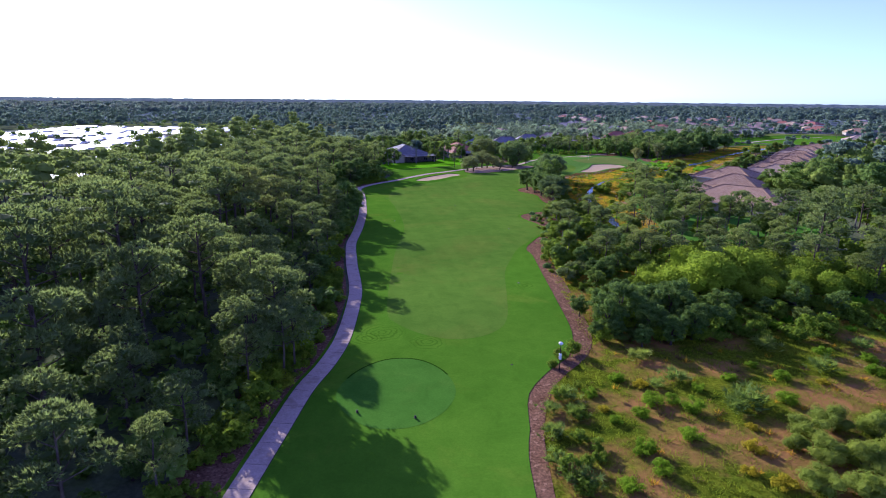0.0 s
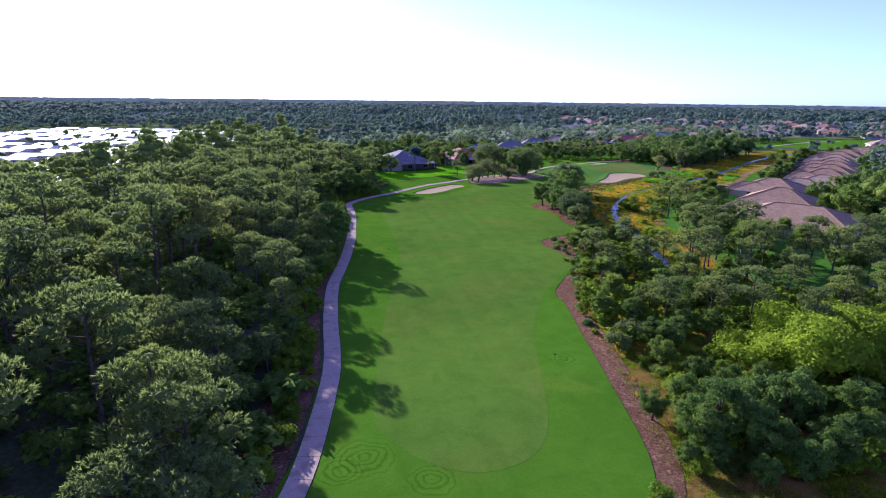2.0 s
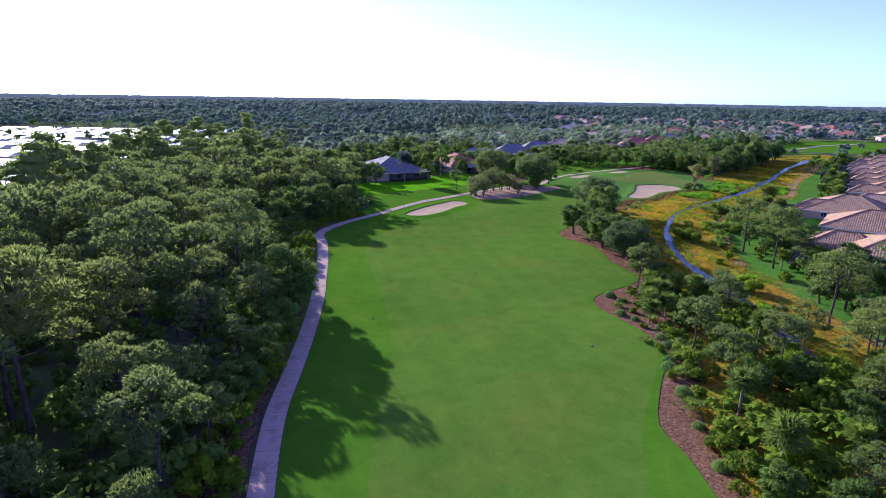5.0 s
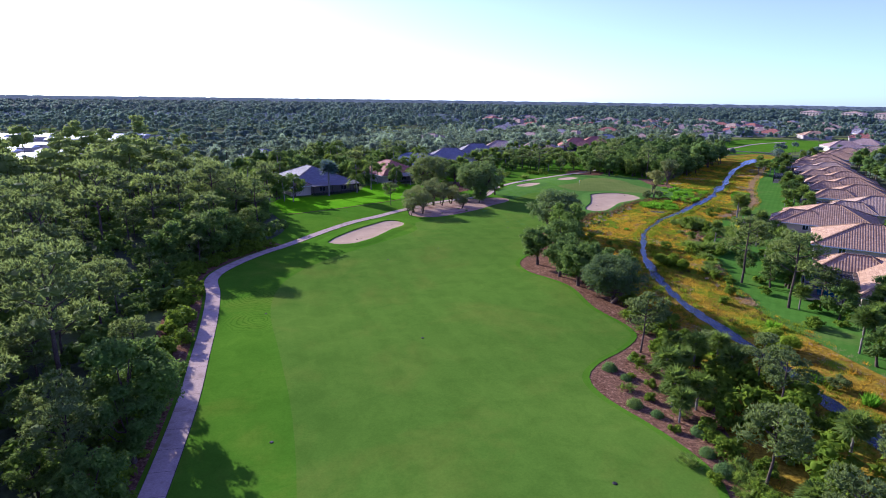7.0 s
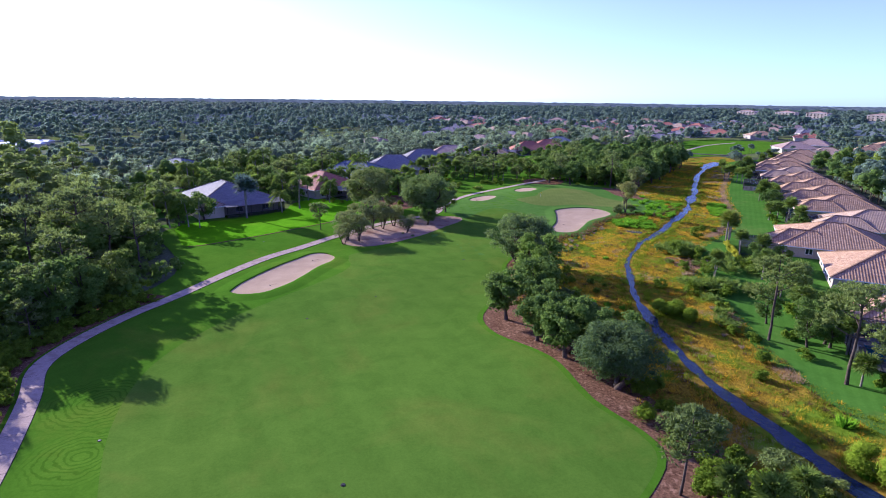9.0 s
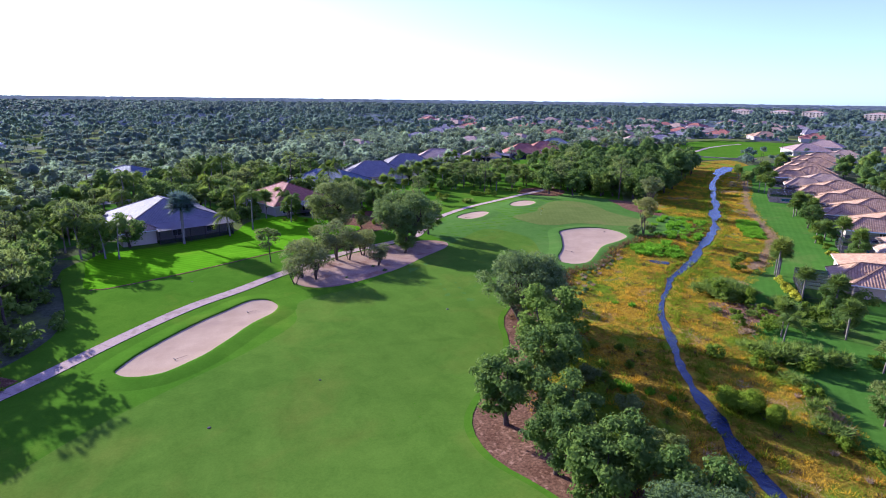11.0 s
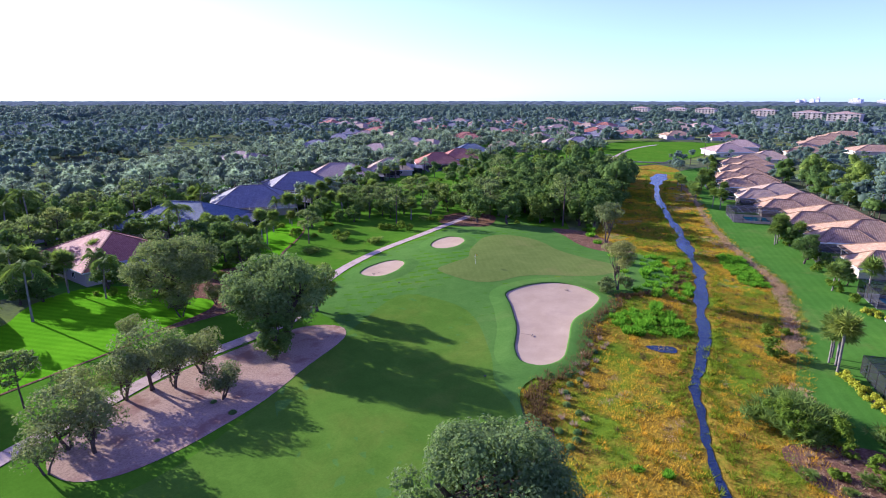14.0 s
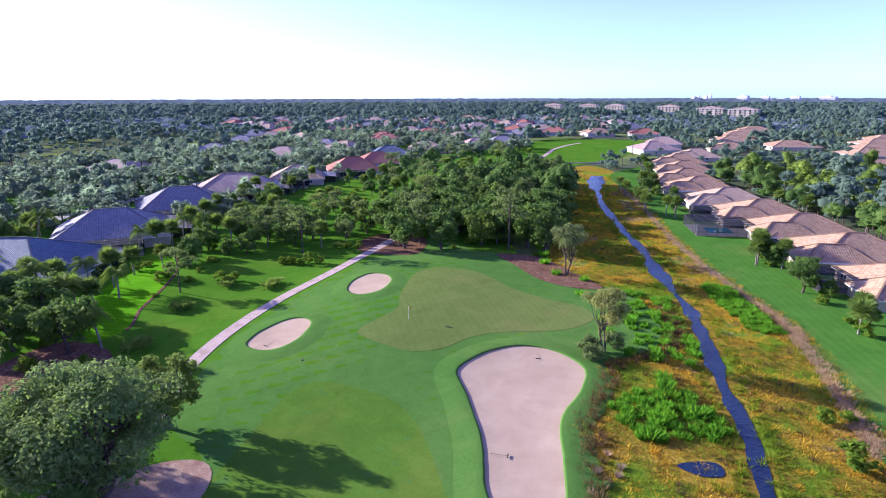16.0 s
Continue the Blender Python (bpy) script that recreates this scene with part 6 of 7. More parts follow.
for k in range(5):
    GOLD.put(131 + 0.25 * (k % 2), 273 - 1.3 * k, 1.1)

# woods: the nearest trees one by one, the rest joined
WOOD_LEFT = np.array([(-24, -40), (-24, 25), (-22, 50), (-21, 64), (-19.5, 80), (-20.5, 97), (-23, 110), (-26, 125), (-28, 145), (-30, 165), (-32.5, 184), (-36, 205), (-39, 218), (-37, 230), (-32, 241), (-25, 252), (-25, 262), (-31, 274), (-37, 295),
                      (-48, 312), (-62, 345), (-75, 400), (-140, 400), (-140, 250), (-150, 232), (-330, 225), (-330, -40)], dtype=float)
p = scatter(WOOD_LEFT, 9.2, 11)
p = p[(p[:, 1] > 8) & (p[:, 0] > -0.8 * p[:, 1] - 30) & (p[:, 0] > -230)]
from_edge = distance(WOOD_LEFT, p[:, 0], p[:, 1])
near = np.argsort(np.where(p[:, 1] < 330, -p[:, 0] + np.maximum(0, p[:, 1] - 250) * 0.4 + np.maximum(0, 10 - p[:, 1]), 1e6))
rs = np.random.RandomState(12)
size = rs.uniform(0.85, 1.3, len(p)) * np.interp(from_edge, [0, 8, 22], [0.46, 0.67, 1.0])
over_rough = (p[:, 0] > -64) & (p[:, 1] > 205) & (p[:, 1] < 262)
size = np.where(over_rough & (np.arange(len(p)) % 3 > 0), size * 0.55, size)
for i in near[:170]:
    (PINE if p[i, 1] < 200 and p[i, 0] > -70 else PINE_FAR).put(p[i, 0], p[i, 1], size[i])
rest = near[170:]
MID_PINE = [canopy(210 + k, h, r, 9, 260, 0.48, 0.45, False, 0.2, 0.55) for k, (h, r) in enumerate(((17, 4.4), (15, 4.0), (18, 4.6), (14, 3.8)))]
spread("pine_wood", MID_PINE, (M_BARK, M_PINE), p[rest], size[rest], "dense dark pine flatwoods", 13)
MID_BUSH = [(None, broadleaf(220 + k, h, r, 85, 0.5, 0.06, 0.02, 12, 1, 0)[1]) for k, (h, r) in enumerate(((3.6, 2.8), (2.4, 2.4), (5.0, 3.0), (4.0, 3.2)))]
q = scatter(WOOD_LEFT, 4.3, 14)
q = q[(q[:, 0] > -115) & (q[:, 0] > -0.8 * q[:, 1] - 25) & (q[:, 1] > 12)]
spread("wood_understorey", MID_BUSH, (M_BARK, M_OAK), q, np.random.RandomState(15).uniform(0.5, 1.15, len(q)), "dark green oak and shrub understorey of the pine wood", 16)
line = PATH_LINE[(PATH_LINE[:, 1] > 20) & (PATH_LINE[:, 1] < 246) & (PATH_LINE[:, 0] < -10)]
rs = np.random.RandomState(17)
for i in range(0, len(line), 1):
    x, y = line[i]
    for k in range(3):
        SHRUB.put(x - rs.uniform(2.4, 6.5), y + rs.uniform(-2.5, 2.5), rs.uniform(0.45, 1.15))
    if i % 3 == 0:
        OAK.put(x - rs.uniform(7, 11), y + rs.uniform(-2, 2), rs.uniform(0.55, 0.85) * (0.6 if 165 < y < 225 else 0.75))

WOOD_RIGHT = np.array([(24, 106), (24, 128), (29, 141), (34, 152), (37, 163), (41, 176), (44, 182), (46, 172), (44, 150), (50, 140), (58, 150), (60, 134), (72, 128), (96, 130), (118, 152), (124, 176), (200, 250), (300, 250), (300, 60), (110, 92), (62, 100), (40, 108)], dtype=float)
p = scatter(WOOD_RIGHT, 5.0, 21)
p = p[(p[:, 0] < 200) & ((p[:, 0] < 0.8 * p[:, 1] + 25) | (p[:, 0] < 1.3 * (p[:, 1] - 130) + 25))]
rs = np.random.RandomState(22)
d = np.hypot(p[:, 0] - 25, (p[:, 1] - 120) * 0.8)
order = np.argsort(d)
kinds = rs.rand(len(p))
for i in order[:150]:
    if p[i, 0] > 37 and p[i, 1] > 168 and p[i, 0] < 56:
        (SHRUB if kinds[i] < 0.6 else PALMETTO).put(p[i, 0], p[i, 1], 0.6)
        continue
    (PINE if kinds[i] < 0.26 else OAK if kinds[i] < 0.42 else SABAL if kinds[i] < 0.52 else PALMETTO if kinds[i] < 0.62 else SHRUB).put(p[i, 0], p[i, 1], (0.55 if kinds[i] < 0.42 else 0.75) * rs.uniform(0.8, 1.25))
MID_OAK = [canopy(230 + k, h, r, 13, 380, 0.42, 0.08, False, 0.2) for k, (h, r) in enumerate(((9, 4.6), (11, 5.2), (7.5, 4.0)))]
spread("mixed_wood", MID_OAK + MID_PINE[:2], (M_BARK, M_OAK), p[order[150:]], rs.uniform(0.6, 1.0, len(p) - 150), "mixed green oak and pine wood", 23)
for x, y in scatter(np.array([(22, 78), (24, 90), (24.5, 108), (38, 104), (34, 92), (30, 84), (40, 80), (30, 76)], dtype=float), 2.6, 24):
    (SHRUB if (int(x * 10) + int(y * 10)) % 3 else PALMETTO).put(x, y, 0.8)
# the wild field: dark spiky palmettos, fresh green and yellow bushes, a willow thicket, low bushes by the mulch
for x, y, s in ((28.9, 65.8, 1.0), (35.6, 59.9, 1.35), (49.6, 68.9, 1.15), (46.1, 76.1, 1.1), (26.8, 72.0, 1.0), (26.3, 64.1, 0.7), (33.5, 58.5, 1.0), (14.4, 61.5, 0.9), (11.6, 53.4, 0.8), (10.9, 48.6, 0.8), (12.0, 58.4, 0.75), (56, 62, 1.0), (52, 58, 0.8), (60, 76, 1.0), (14.8, 57.5, 0.8), (12.6, 45.5, 1.0), (63, 66, 1.0)):
    PALMETTO.put(x, y, s)
for x, y, s in ((20.1, 50.5, 0.62), (28.2, 58.4, 0.6), (24.4, 59.6, 0.62), (25.9, 52.8, 0.6), (20.6, 47.1, 0.5), (17.1, 44.8, 0.55), (21.9, 66.0, 0.5), (40.0, 60.0, 0.55), (56.4, 68.2, 0.6), (45.9, 84.8, 0.7), (51.8, 83.1, 0.6), (26.5, 60, 0.45), (22, 57, 0.45), (19, 56, 0.4), (31, 63, 0.4), (36, 66, 0.45), (43, 66, 0.5), (41, 70, 0.4), (17.5, 62, 0.45), (53, 74, 0.6), (58, 72, 0.5)):
    FIELD_BUSH.put(x, y, s * 1.25)
for x, y, s in ((31.4, 50.8, 0.55), (31.4, 45.1, 0.6), (24.4, 64.1, 0.5), (29, 47, 0.4), (33, 54.5, 0.35), (18.2, 58.5, 0.35), (47.5, 65, 0.4)):
    YELLOW_BUSH.put(x, y, s * 1.2)
for x, y, s in ((38.3, 53.6, 0.42), (42, 55, 0.48), (46.0, 53.8, 0.5), (37.6, 49.3, 0.48), (40.5, 48, 0.55), (44, 48.5, 0.55), (34.6, 45.2, 0.42), (38, 43.5, 0.5), (48.5, 49, 0.5), (35.7, 51, 0.3)):
    GREY_WILLOW.put(x, y, s)
for x, y, s in ((13.5, 60.8, 0.55), (15.1, 56.7, 0.6), (12.2, 53.2, 0.42), (14.2, 52.5, 0.6), (15.6, 51.0, 0.6), (11.8, 46.4, 0.6), (13.0, 44.2, 0.7), (15.8, 72.0, 0.7), (17.9, 73.9, 0.8), (15.4, 49.0, 0.55), (11.4, 49.6, 0.4), (16.5, 64, 0.4), (13.8, 48, 0.5), (14.4, 69.6, 0.45), (12.8, 39.5, 0.7)):
    SHRUB.put(x, y, s)
for x, y, s, k in ((21.9, 87.5, 0.5, 1), (26.1, 88.6, 0.58, 0), (27.6, 83.6, 0.8, 2), (31.9, 86.0, 0.88, 1), (36.5, 87.1, 0.85, 0), (22.6, 79.5, 0.4, 3), (25.4, 79.1, 0.5, 3), (39.1, 88.6, 0.55, 2), (30.9, 80.5, 0.72, 1), (24.8, 82, 0.7, 0), (28.6, 76.4, 0.5, 3), (33, 77.2, 0.58, 0), (37, 79.5, 0.6, 2), (41.5, 82.5, 0.6, 1), (45, 88, 0.6, 0)):
    OAK.put(x, y, s, k)
for x, y in scatter(np.array([(26, 112), (26, 136), (31, 148), (37, 165), (42, 180), (42, 192), (37, 192), (34, 172), (28, 150), (23.5, 136), (23, 112)], dtype=float), 2.5, 27):
    (SHRUB if (int(x * 10) + int(y * 10)) % 4 else PALMETTO).put(x, y, 0.85)
for x, y in scatter(np.array([(36.5, 190), (40, 186), (44, 200), (46, 214), (46, 228), (50, 244), (45, 240), (40, 222)], dtype=float), 2.8, 28):
    (SHRUB if (int(x * 10) + int(y * 10)) % 3 else SILVER).put(x, y, 0.75)

WOOD_GREEN = np.array([(101, 366), (108, 359), (118, 352), (124, 340), (132, 348), (146, 358), (164, 374), (186, 398), (214, 428), (196, 440), (160, 428), (128, 410), (106, 388)], dtype=float)
p = scatter(WOOD_GREEN, 5.6, 31)
rs = np.random.RandomState(32)
for x, y in p:
    u = rs.rand()
    (OAK_FAR if u < 0.68 else PINE_FAR if u < 0.76 else SABAL if u < 0.84 else SHRUB).put(x, y, (1.05 if u < 0.68 else 0.75) * rs.uniform(0.85, 1.25))

# gardens of the houses and the open trees beyond the path
def clear_of_houses(p, margin, open_side=16.0):
    """Drops points inside or close to a house, and in the strip that is kept low on its side towards the course."""
    ok = np.ones(len(p), bool)
    for hx, hy, az, w, d in FOOTPRINTS:
        yx, yy = math.sin(radians(az)), math.cos(radians(az))
        rx, ry = p[:, 0] - hx, p[:, 1] - hy
        lx, ly = rx * yy - ry * yx, rx * yx + ry * yy
        ok &= ~((np.abs(lx) < w / 2 + margin) & (ly > -margin) & (ly < d + margin))
        cx, cy = rx - yx * d / 2, ry - yy * d / 2
        ux, uy = 40 - hx, 245 - hy
        far = math.hypot(ux, uy)
        along, aside = (cx * ux + cy * uy) / far, np.abs(cx * uy - cy * ux) / far
        ok &= ~((along > 0) & (along < d / 2 + open_side * min(1.0, far / 320)) & (aside < w * 0.4))
    return p[ok]


p = clear_of_houses(scatter(GARDENS, 5.6, 41), 3.0, 9.0)
rs = np.random.RandomState(42)
o = np.argsort(np.hypot(p[:, 0] - 20, p[:, 1] - 350))
for i in o[:170]:
    u = rs.rand()
    (SABAL if u < 0.26 else QUEEN if u < 0.44 else OAK_FAR if u < 0.92 else PINE_FAR).put(p[i, 0], p[i, 1], (0.95 if u < 0.44 else 0.9 if u < 0.92 else 0.7) * rs.uniform(0.75, 1.2))
GARDEN_TREE = [canopy(235 + k, h, r, 10, 220, 0.48, 0.04, False, 0.15) for k, (h, r) in enumerate(((7.5, 4.2), (9, 4.6), (6.5, 4.0), (4.0, 3.4)))] + [fan_palm(245 + k, h, 13, 2.2, 0.17) for k, h in enumerate((7.5, 6.0))]
spread("garden_trees", GARDEN_TREE, (M_BARK, M_FAR_HAZE), p[o[170:]], rs.uniform(0.5, 1.15, len(o) - 170), "garden trees among the houses", 43)
PARKLAND = np.array([(52, 376), (60, 372), (74, 368), (92, 378), (110, 396), (150, 440), (210, 468), (255, 500), (225, 530), (140, 480), (90, 440), (62, 400)], dtype=float)
p = clear_of_houses(scatter(PARKLAND, 9.5, 44), 3.0, 10.0)
for x, y in p:
    u = rs.rand()
    (SABAL if u < 0.25 else PINE_FAR if u < 0.37 else OAK_FAR if u < 0.75 else SHRUB).put(x, y, (0.95 if u < 0.25 else 0.6 if u < 0.37 else 0.8) * rs.uniform(0.8, 1.2))

THICKET = np.array([(23, 78), (24, 92), (40, 92), (56, 90), (90, 84), (100, 60), (70, 62), (62, 80), (42, 80), (30, 78)], dtype=float)
q = scatter(THICKET, 2.6, 74)
q = q[np.array([noise.noise(Vector((x * 0.07, y * 0.07, 11.0))) + 0.4 * noise.noise(Vector((x * 0.25, y * 0.25, 2.0))) for x, y in q]) > 0.02]
spread("marsh_thicket", [(None, broadleaf(225 + k, h, r, 330, 0.22, 0.06, 0.02, 14, 1, 0)[1]) for k, (h, r) in enumerate(((3.6, 2.8), (2.4, 2.4), (5.0, 3.0)))], (M_BARK, M_SHRUB), q, np.random.RandomState(75).uniform(0.25, 0.75, len(q)), "low green thicket at the edge of the marsh", 76)

for x, y, s in ((33, 92, 0.55), (36.5, 90, 0.5), (39, 87, 0.5), (30.5, 96, 0.5), (34, 86, 0.45), (43, 90, 0.5), (48, 91, 0.55), (53, 89, 0.5), (59, 91, 0.55), (38, 94, 0.5), (64, 88, 0.5), (28, 101, 0.5), (31, 106, 0.55), (35, 111, 0.5), (44, 84, 0.4), (56, 84, 0.45)):
    OAK.put(x, y, s)
for x, y in scatter(np.array([(24, 78), (26, 100), (40, 97), (60, 94), (78, 96), (82, 84), (60, 80), (40, 77)], dtype=float), 3.2, 98):
    (SHRUB if (int(x * 10) + int(y * 10)) % 4 else LIME).put(x, y, 0.75 + 0.08 * (int(x * 17 + y) % 6))
# planting between the lawn and the villas further along the creek
rs = np.random.RandomState(66)
for p in villa_peaks[3:13]:
    o = p - VILLA_V * 9.5
    for k in range(5):
        q = o - VILLA_U * rs.uniform(1.5, 10.5) - VILLA_V * rs.uniform(5.0, 8.5)
        u = rs.rand()
        (OAK if u < 0.3 else SABAL if u < 0.65 else SHRUB).put(q.x, q.y, (0.55 if u < 0.3 else 0.85 if u < 0.65 else 0.9) * rs.uniform(0.85, 1.2))
# taller pines and oaks that stand before the first villa
for x, y, s, k in ((46, 137, 0.72, 0), (52, 143, 0.75, 1), (60, 141, 0.78, 4), (66, 147, 0.72, 0), (72, 143, 0.8, 1), (78, 150, 0.75, 4), (84, 146, 0.72, 3), (90, 151, 0.78, 0), (97, 148, 0.75, 1), (104, 155, 0.8, 4), (56, 150, 0.68, 3), (69, 154, 0.7, 1), (40, 144, 0.66, 3), (31, 140, 0.55, 1), (112, 152, 0.85, 0), (82, 138, 0.7, 1), (64, 134, 0.66, 3), (94, 140, 0.75, 4)):
    PINE.put(x, y, s, k)

# undergrowth that fills the right-hand wood and the creek side
q = scatter(WOOD_RIGHT, 3.0, 71)
q = q[(q[:, 0] < 150) & (q[:, 0] < 0.8 * q[:, 1] + 25) & (q[:, 1] < 200) & ~((q[:, 0] > 41) & (q[:, 0] < 55) & (q[:, 1] > 172))]
spread("wood_undergrowth", MID_BUSH, (M_BARK, M_SHRUB), q, np.random.RandomState(72).uniform(0.45, 0.95, len(q)), "tangled green undergrowth of the mixed wood", 73)

park_spots = scatter(park, 27.0, 77)
spread("park_trees", GARDEN_TREE, (M_BARK, M_OAK), park_spots, np.random.RandomState(78).uniform(0.5, 0.9, len(park_spots)), "green trees between the mobile homes", 79)

for x, y, s in ((120, 199, 1.3), (126, 206, 1.35), (132, 213, 1.3), (127, 199, 1.25), (134, 206, 1.3), (140, 226, 1.3), (147, 234, 1.2), (120, 190, 1.2), (142, 217, 1.3), (150, 228, 1.25), (157, 246, 1.2), (164, 254, 1.2), (172, 262, 1.2)):
    OAK_FAR.put(x, y, s)

# trees in front of and behind the villas
rs = np.random.RandomState(81)
for k, q in enumerate(villa_peaks[:11]):
    for j in range(4):
        o = q - VILLA_V * rs.uniform(13, 17) + VILLA_U * (-11 + 6.5 * j + rs.uniform(-2, 2))
        if rs.rand() < 0.9:
            u = rs.rand()
            (SABAL if u < 0.35 else OAK_FAR if u < 0.65 else SHRUB).put(o.x, o.y, (0.75 if u < 0.35 else 0.6 if u < 0.65 else 1.0) * rs.uniform(0.85, 1.2))
    for j in range(4):
        o = q + VILLA_V * rs.uniform(15.5, 24) + VILLA_U * (-11 + 6.5 * j + rs.uniform(-2, 2))
        (OAK_FAR if rs.rand() < 0.7 else SABAL).put(o.x, o.y, rs.uniform(0.85, 1.2))
street = np.array([(q.x + 0.764 * d, q.y - 0.645 * d) for q, d in [(q, 24) for q in villa_peaks[:12]] + [(q, 90) for q in villa_peaks[:12][::-1]]])
p = scatter(street, 7.5, 82)
spread("street_trees", MID_OAK, (M_BARK, M_OAK), p, rs.uniform(0.7, 1.1, len(p)), "broad green street trees behind the villas", 83)

for x, y in scatter(np.array([(62, 148), (66, 172), (76, 196), (92, 190), (112, 172), (118, 158), (94, 140), (74, 134)], dtype=float), 7.0, 84):
    u = rs.rand()
    (PINE_FAR if u < 0.15 else OAK_FAR if u < 0.5 else SHRUB if u < 0.8 else SABAL).put(x, y, (0.75 if u < 0.15 else 0.7 if u < 0.55 else 1.0) * rs.uniform(0.8, 1.2))

# marsh growth
p = scatter(MARSH, 0.62, 51)
p = p[(distance(CREEK, p[:, 0], p[:, 1], False) > np.interp(p[:, 1], CREEK[:, 1], np.maximum(cw, 1.4)) * 0.75 + 0.3) & (distance(POOL, p[:, 0], p[:, 1]) > 0.5) & ~inside(TURF, p[:, 0], p[:, 1]) & (p[:, 1] > 30) & (p[:, 1] < 400) & (p[:, 0] < np.maximum(95, 130 + (p[:, 1] - 250) * 0.9))]
p = p[~inside(WOOD_RIGHT, p[:, 0], p[:, 1])]
rs = np.random.RandomState(52)
p = p[rs.rand(len(p)) < np.where(p[:, 1] > 180, 0.95, 0.5)]
tone = np.array([noise.noise(Vector((x * 0.09, y * 0.09, 3.0))) + 0.35 * noise.noise(Vector((x * 0.4, y * 0.4, 7.0))) for x, y in p])
tone = tone + np.interp(p[:, 1], [95, 125], [0.5, 0.0])
west = np.interp(p[:, 1], CREEK[:, 1], CREEK[:, 0]) - p[:, 0]
tone = tone + 0.21 * ((west > 0) & (p[:, 1] > 260)) + 0.2 * ((west > 4) & (p[:, 1] > 205) & (p[:, 1] < 246)) + 0.3 * np.exp(-((west - 4) / 5.0) ** 2) * (p[:, 1] > 330)
tone = np.where(inside(FIELD, p[:, 0], p[:, 1]), np.where(tone > 0.0, 0.5, -1.0), tone)
straw = tone < -0.26
gold, green = p[(tone < 0.13) & ~straw], p[tone >= 0.13]
spread("marsh_reeds", [(None, grass_clump(160 + k, 16, 1.5, 0.42, 1.5, 0.17)) for k in range(4)], (M_REED, M_REED), gold, rs.uniform(0.45, 1.4, len(gold)), "golden marsh grass beside the creek", 53)
spread("marsh_herbs", [(None, grass_clump(165 + k, 14, 1.5, 0.42, 1.6, 0.2)) for k in range(4)], (M_REEDGREEN, M_REEDGREEN), green, rs.uniform(0.5, 1.45, len(green)), "yellow-green marsh herbs beside the creek", 54)
spread("marsh_straw", [(None, grass_clump(180 + k, 14, 1.3, 0.4, 1.9, 0.15)) for k in range(4)], (M_STRAW, M_STRAW), p[straw], rs.uniform(0.6, 1.2, int(straw.sum())), "dead brown grass lying in the marsh", 59)
cn = np.gradient(creek_line, axis=0)
cn = np.column_stack([-cn[:, 1], cn[:, 0]]) / np.linalg.norm(cn, axis=1)[:, None]
rs = np.random.RandomState(58)
cp = np.vstack([creek_line + cn * (sg * (cw * 0.62 + rs.uniform(0.15, 1.6, len(cw))))[:, None] + rs.normal(size=cn.shape) * 0.5 for sg in (-1, 1, -1, 1, -1, 1)])
spread("creek_bank_reeds", [(None, grass_clump(190 + k, 18, 0.9, 0.75, 1.2, 0.13)) for k in range(4)], (M_REEDGREEN, M_REEDGREEN), cp, rs.uniform(0.5, 1.3, len(cp)), "tall green and gold reeds along the creek banks", 61)
edge = smooth_loop(TURF_RIGHT[30:43], 12, False)
ep = np.vstack([edge + rs.normal(size=edge.shape) * 0.35 + np.array([0.9 + o * 0.7, -0.8 - o * 0.5]) for o in range(3)])
spread("edge_reeds", [(None, grass_clump(195 + k, 22, 0.9, 0.95, 0.9, 0.12)) for k in range(4)], (M_DEADREED, M_DEADREED), ep, rs.uniform(0.5, 1.2, len(ep)), "dark brown dead reeds at the edge of the turf", 62)
for kind_of, mat, seed, words in (("reed_tufts", M_REED, 93, "taller golden reed tufts in the marsh"), ("sedge_tufts", M_REEDGREEN, 94, "green sedge tufts in the marsh"), ("dead_tufts", M_DEADREED, 95, "brown dead tufts in the marsh")):
    tp = p[np.random.RandomState(seed).rand(len(p)) < 0.035]
    spread(kind_of, [(None, grass_clump(seed + 100 + k, 40, 1.1, 0.62, 1.3, 0.1)) for k in range(3)], (mat, mat), tp, np.random.RandomState(seed).uniform(0.5, 1.3, len(tp)), words, seed)
bank = LAWN_RIGHT[9:46]
rs = np.random.RandomState(55)
bp = np.vstack([bank[:-1] + (bank[1:] - bank[:-1]) * t for t in np.linspace(0, 1, 81)[:-1]]) + rs.normal(size=((len(bank) - 1) * 80, 2)) * 0.6
bp = bp[(bp[:, 1] > 268) | (np.arange(len(bp)) % 4 == 0)]
spread("dry_bank_grass", [(None, grass_clump(175 + k, 16, 0.9, 0.7, 1.3, 0.12)) for k in range(3)], (M_STRAW, M_STRAW), bp, rs.uniform(0.6, 1.2, len(bp)), "pale dry grass along the lawn edge", 56)
for x, y, s in ((84.5, 253.5, 1.1), (86.5, 252, 1.2), (88.5, 255, 1.2), (86, 256.5, 1.1), (90, 252.5, 1.0), (83, 256, 1.0), (87.5, 253.5, 1.3), (85.5, 254.8, 1.2), (84, 251, 1.0), (89, 257, 1.1), (73, 229, 1.0), (74.5, 227.5, 1.1), (76, 229.5, 1.0), (77.5, 226.5, 1.1), (79, 228.5, 1.0), (80.5, 225, 1.0), (71.5, 231, 0.9), (70, 222, 0.8), (68, 216, 0.8), (65, 212, 0.9), (90, 243, 1.0), (92, 246, 1.1), (88, 240, 1.0), (86.5, 237, 0.9), (94, 240, 1.1), (91, 236, 0.9)):
    PALMETTO.put(x, y, s * 1.3)
rs = np.random.RandomState(91)
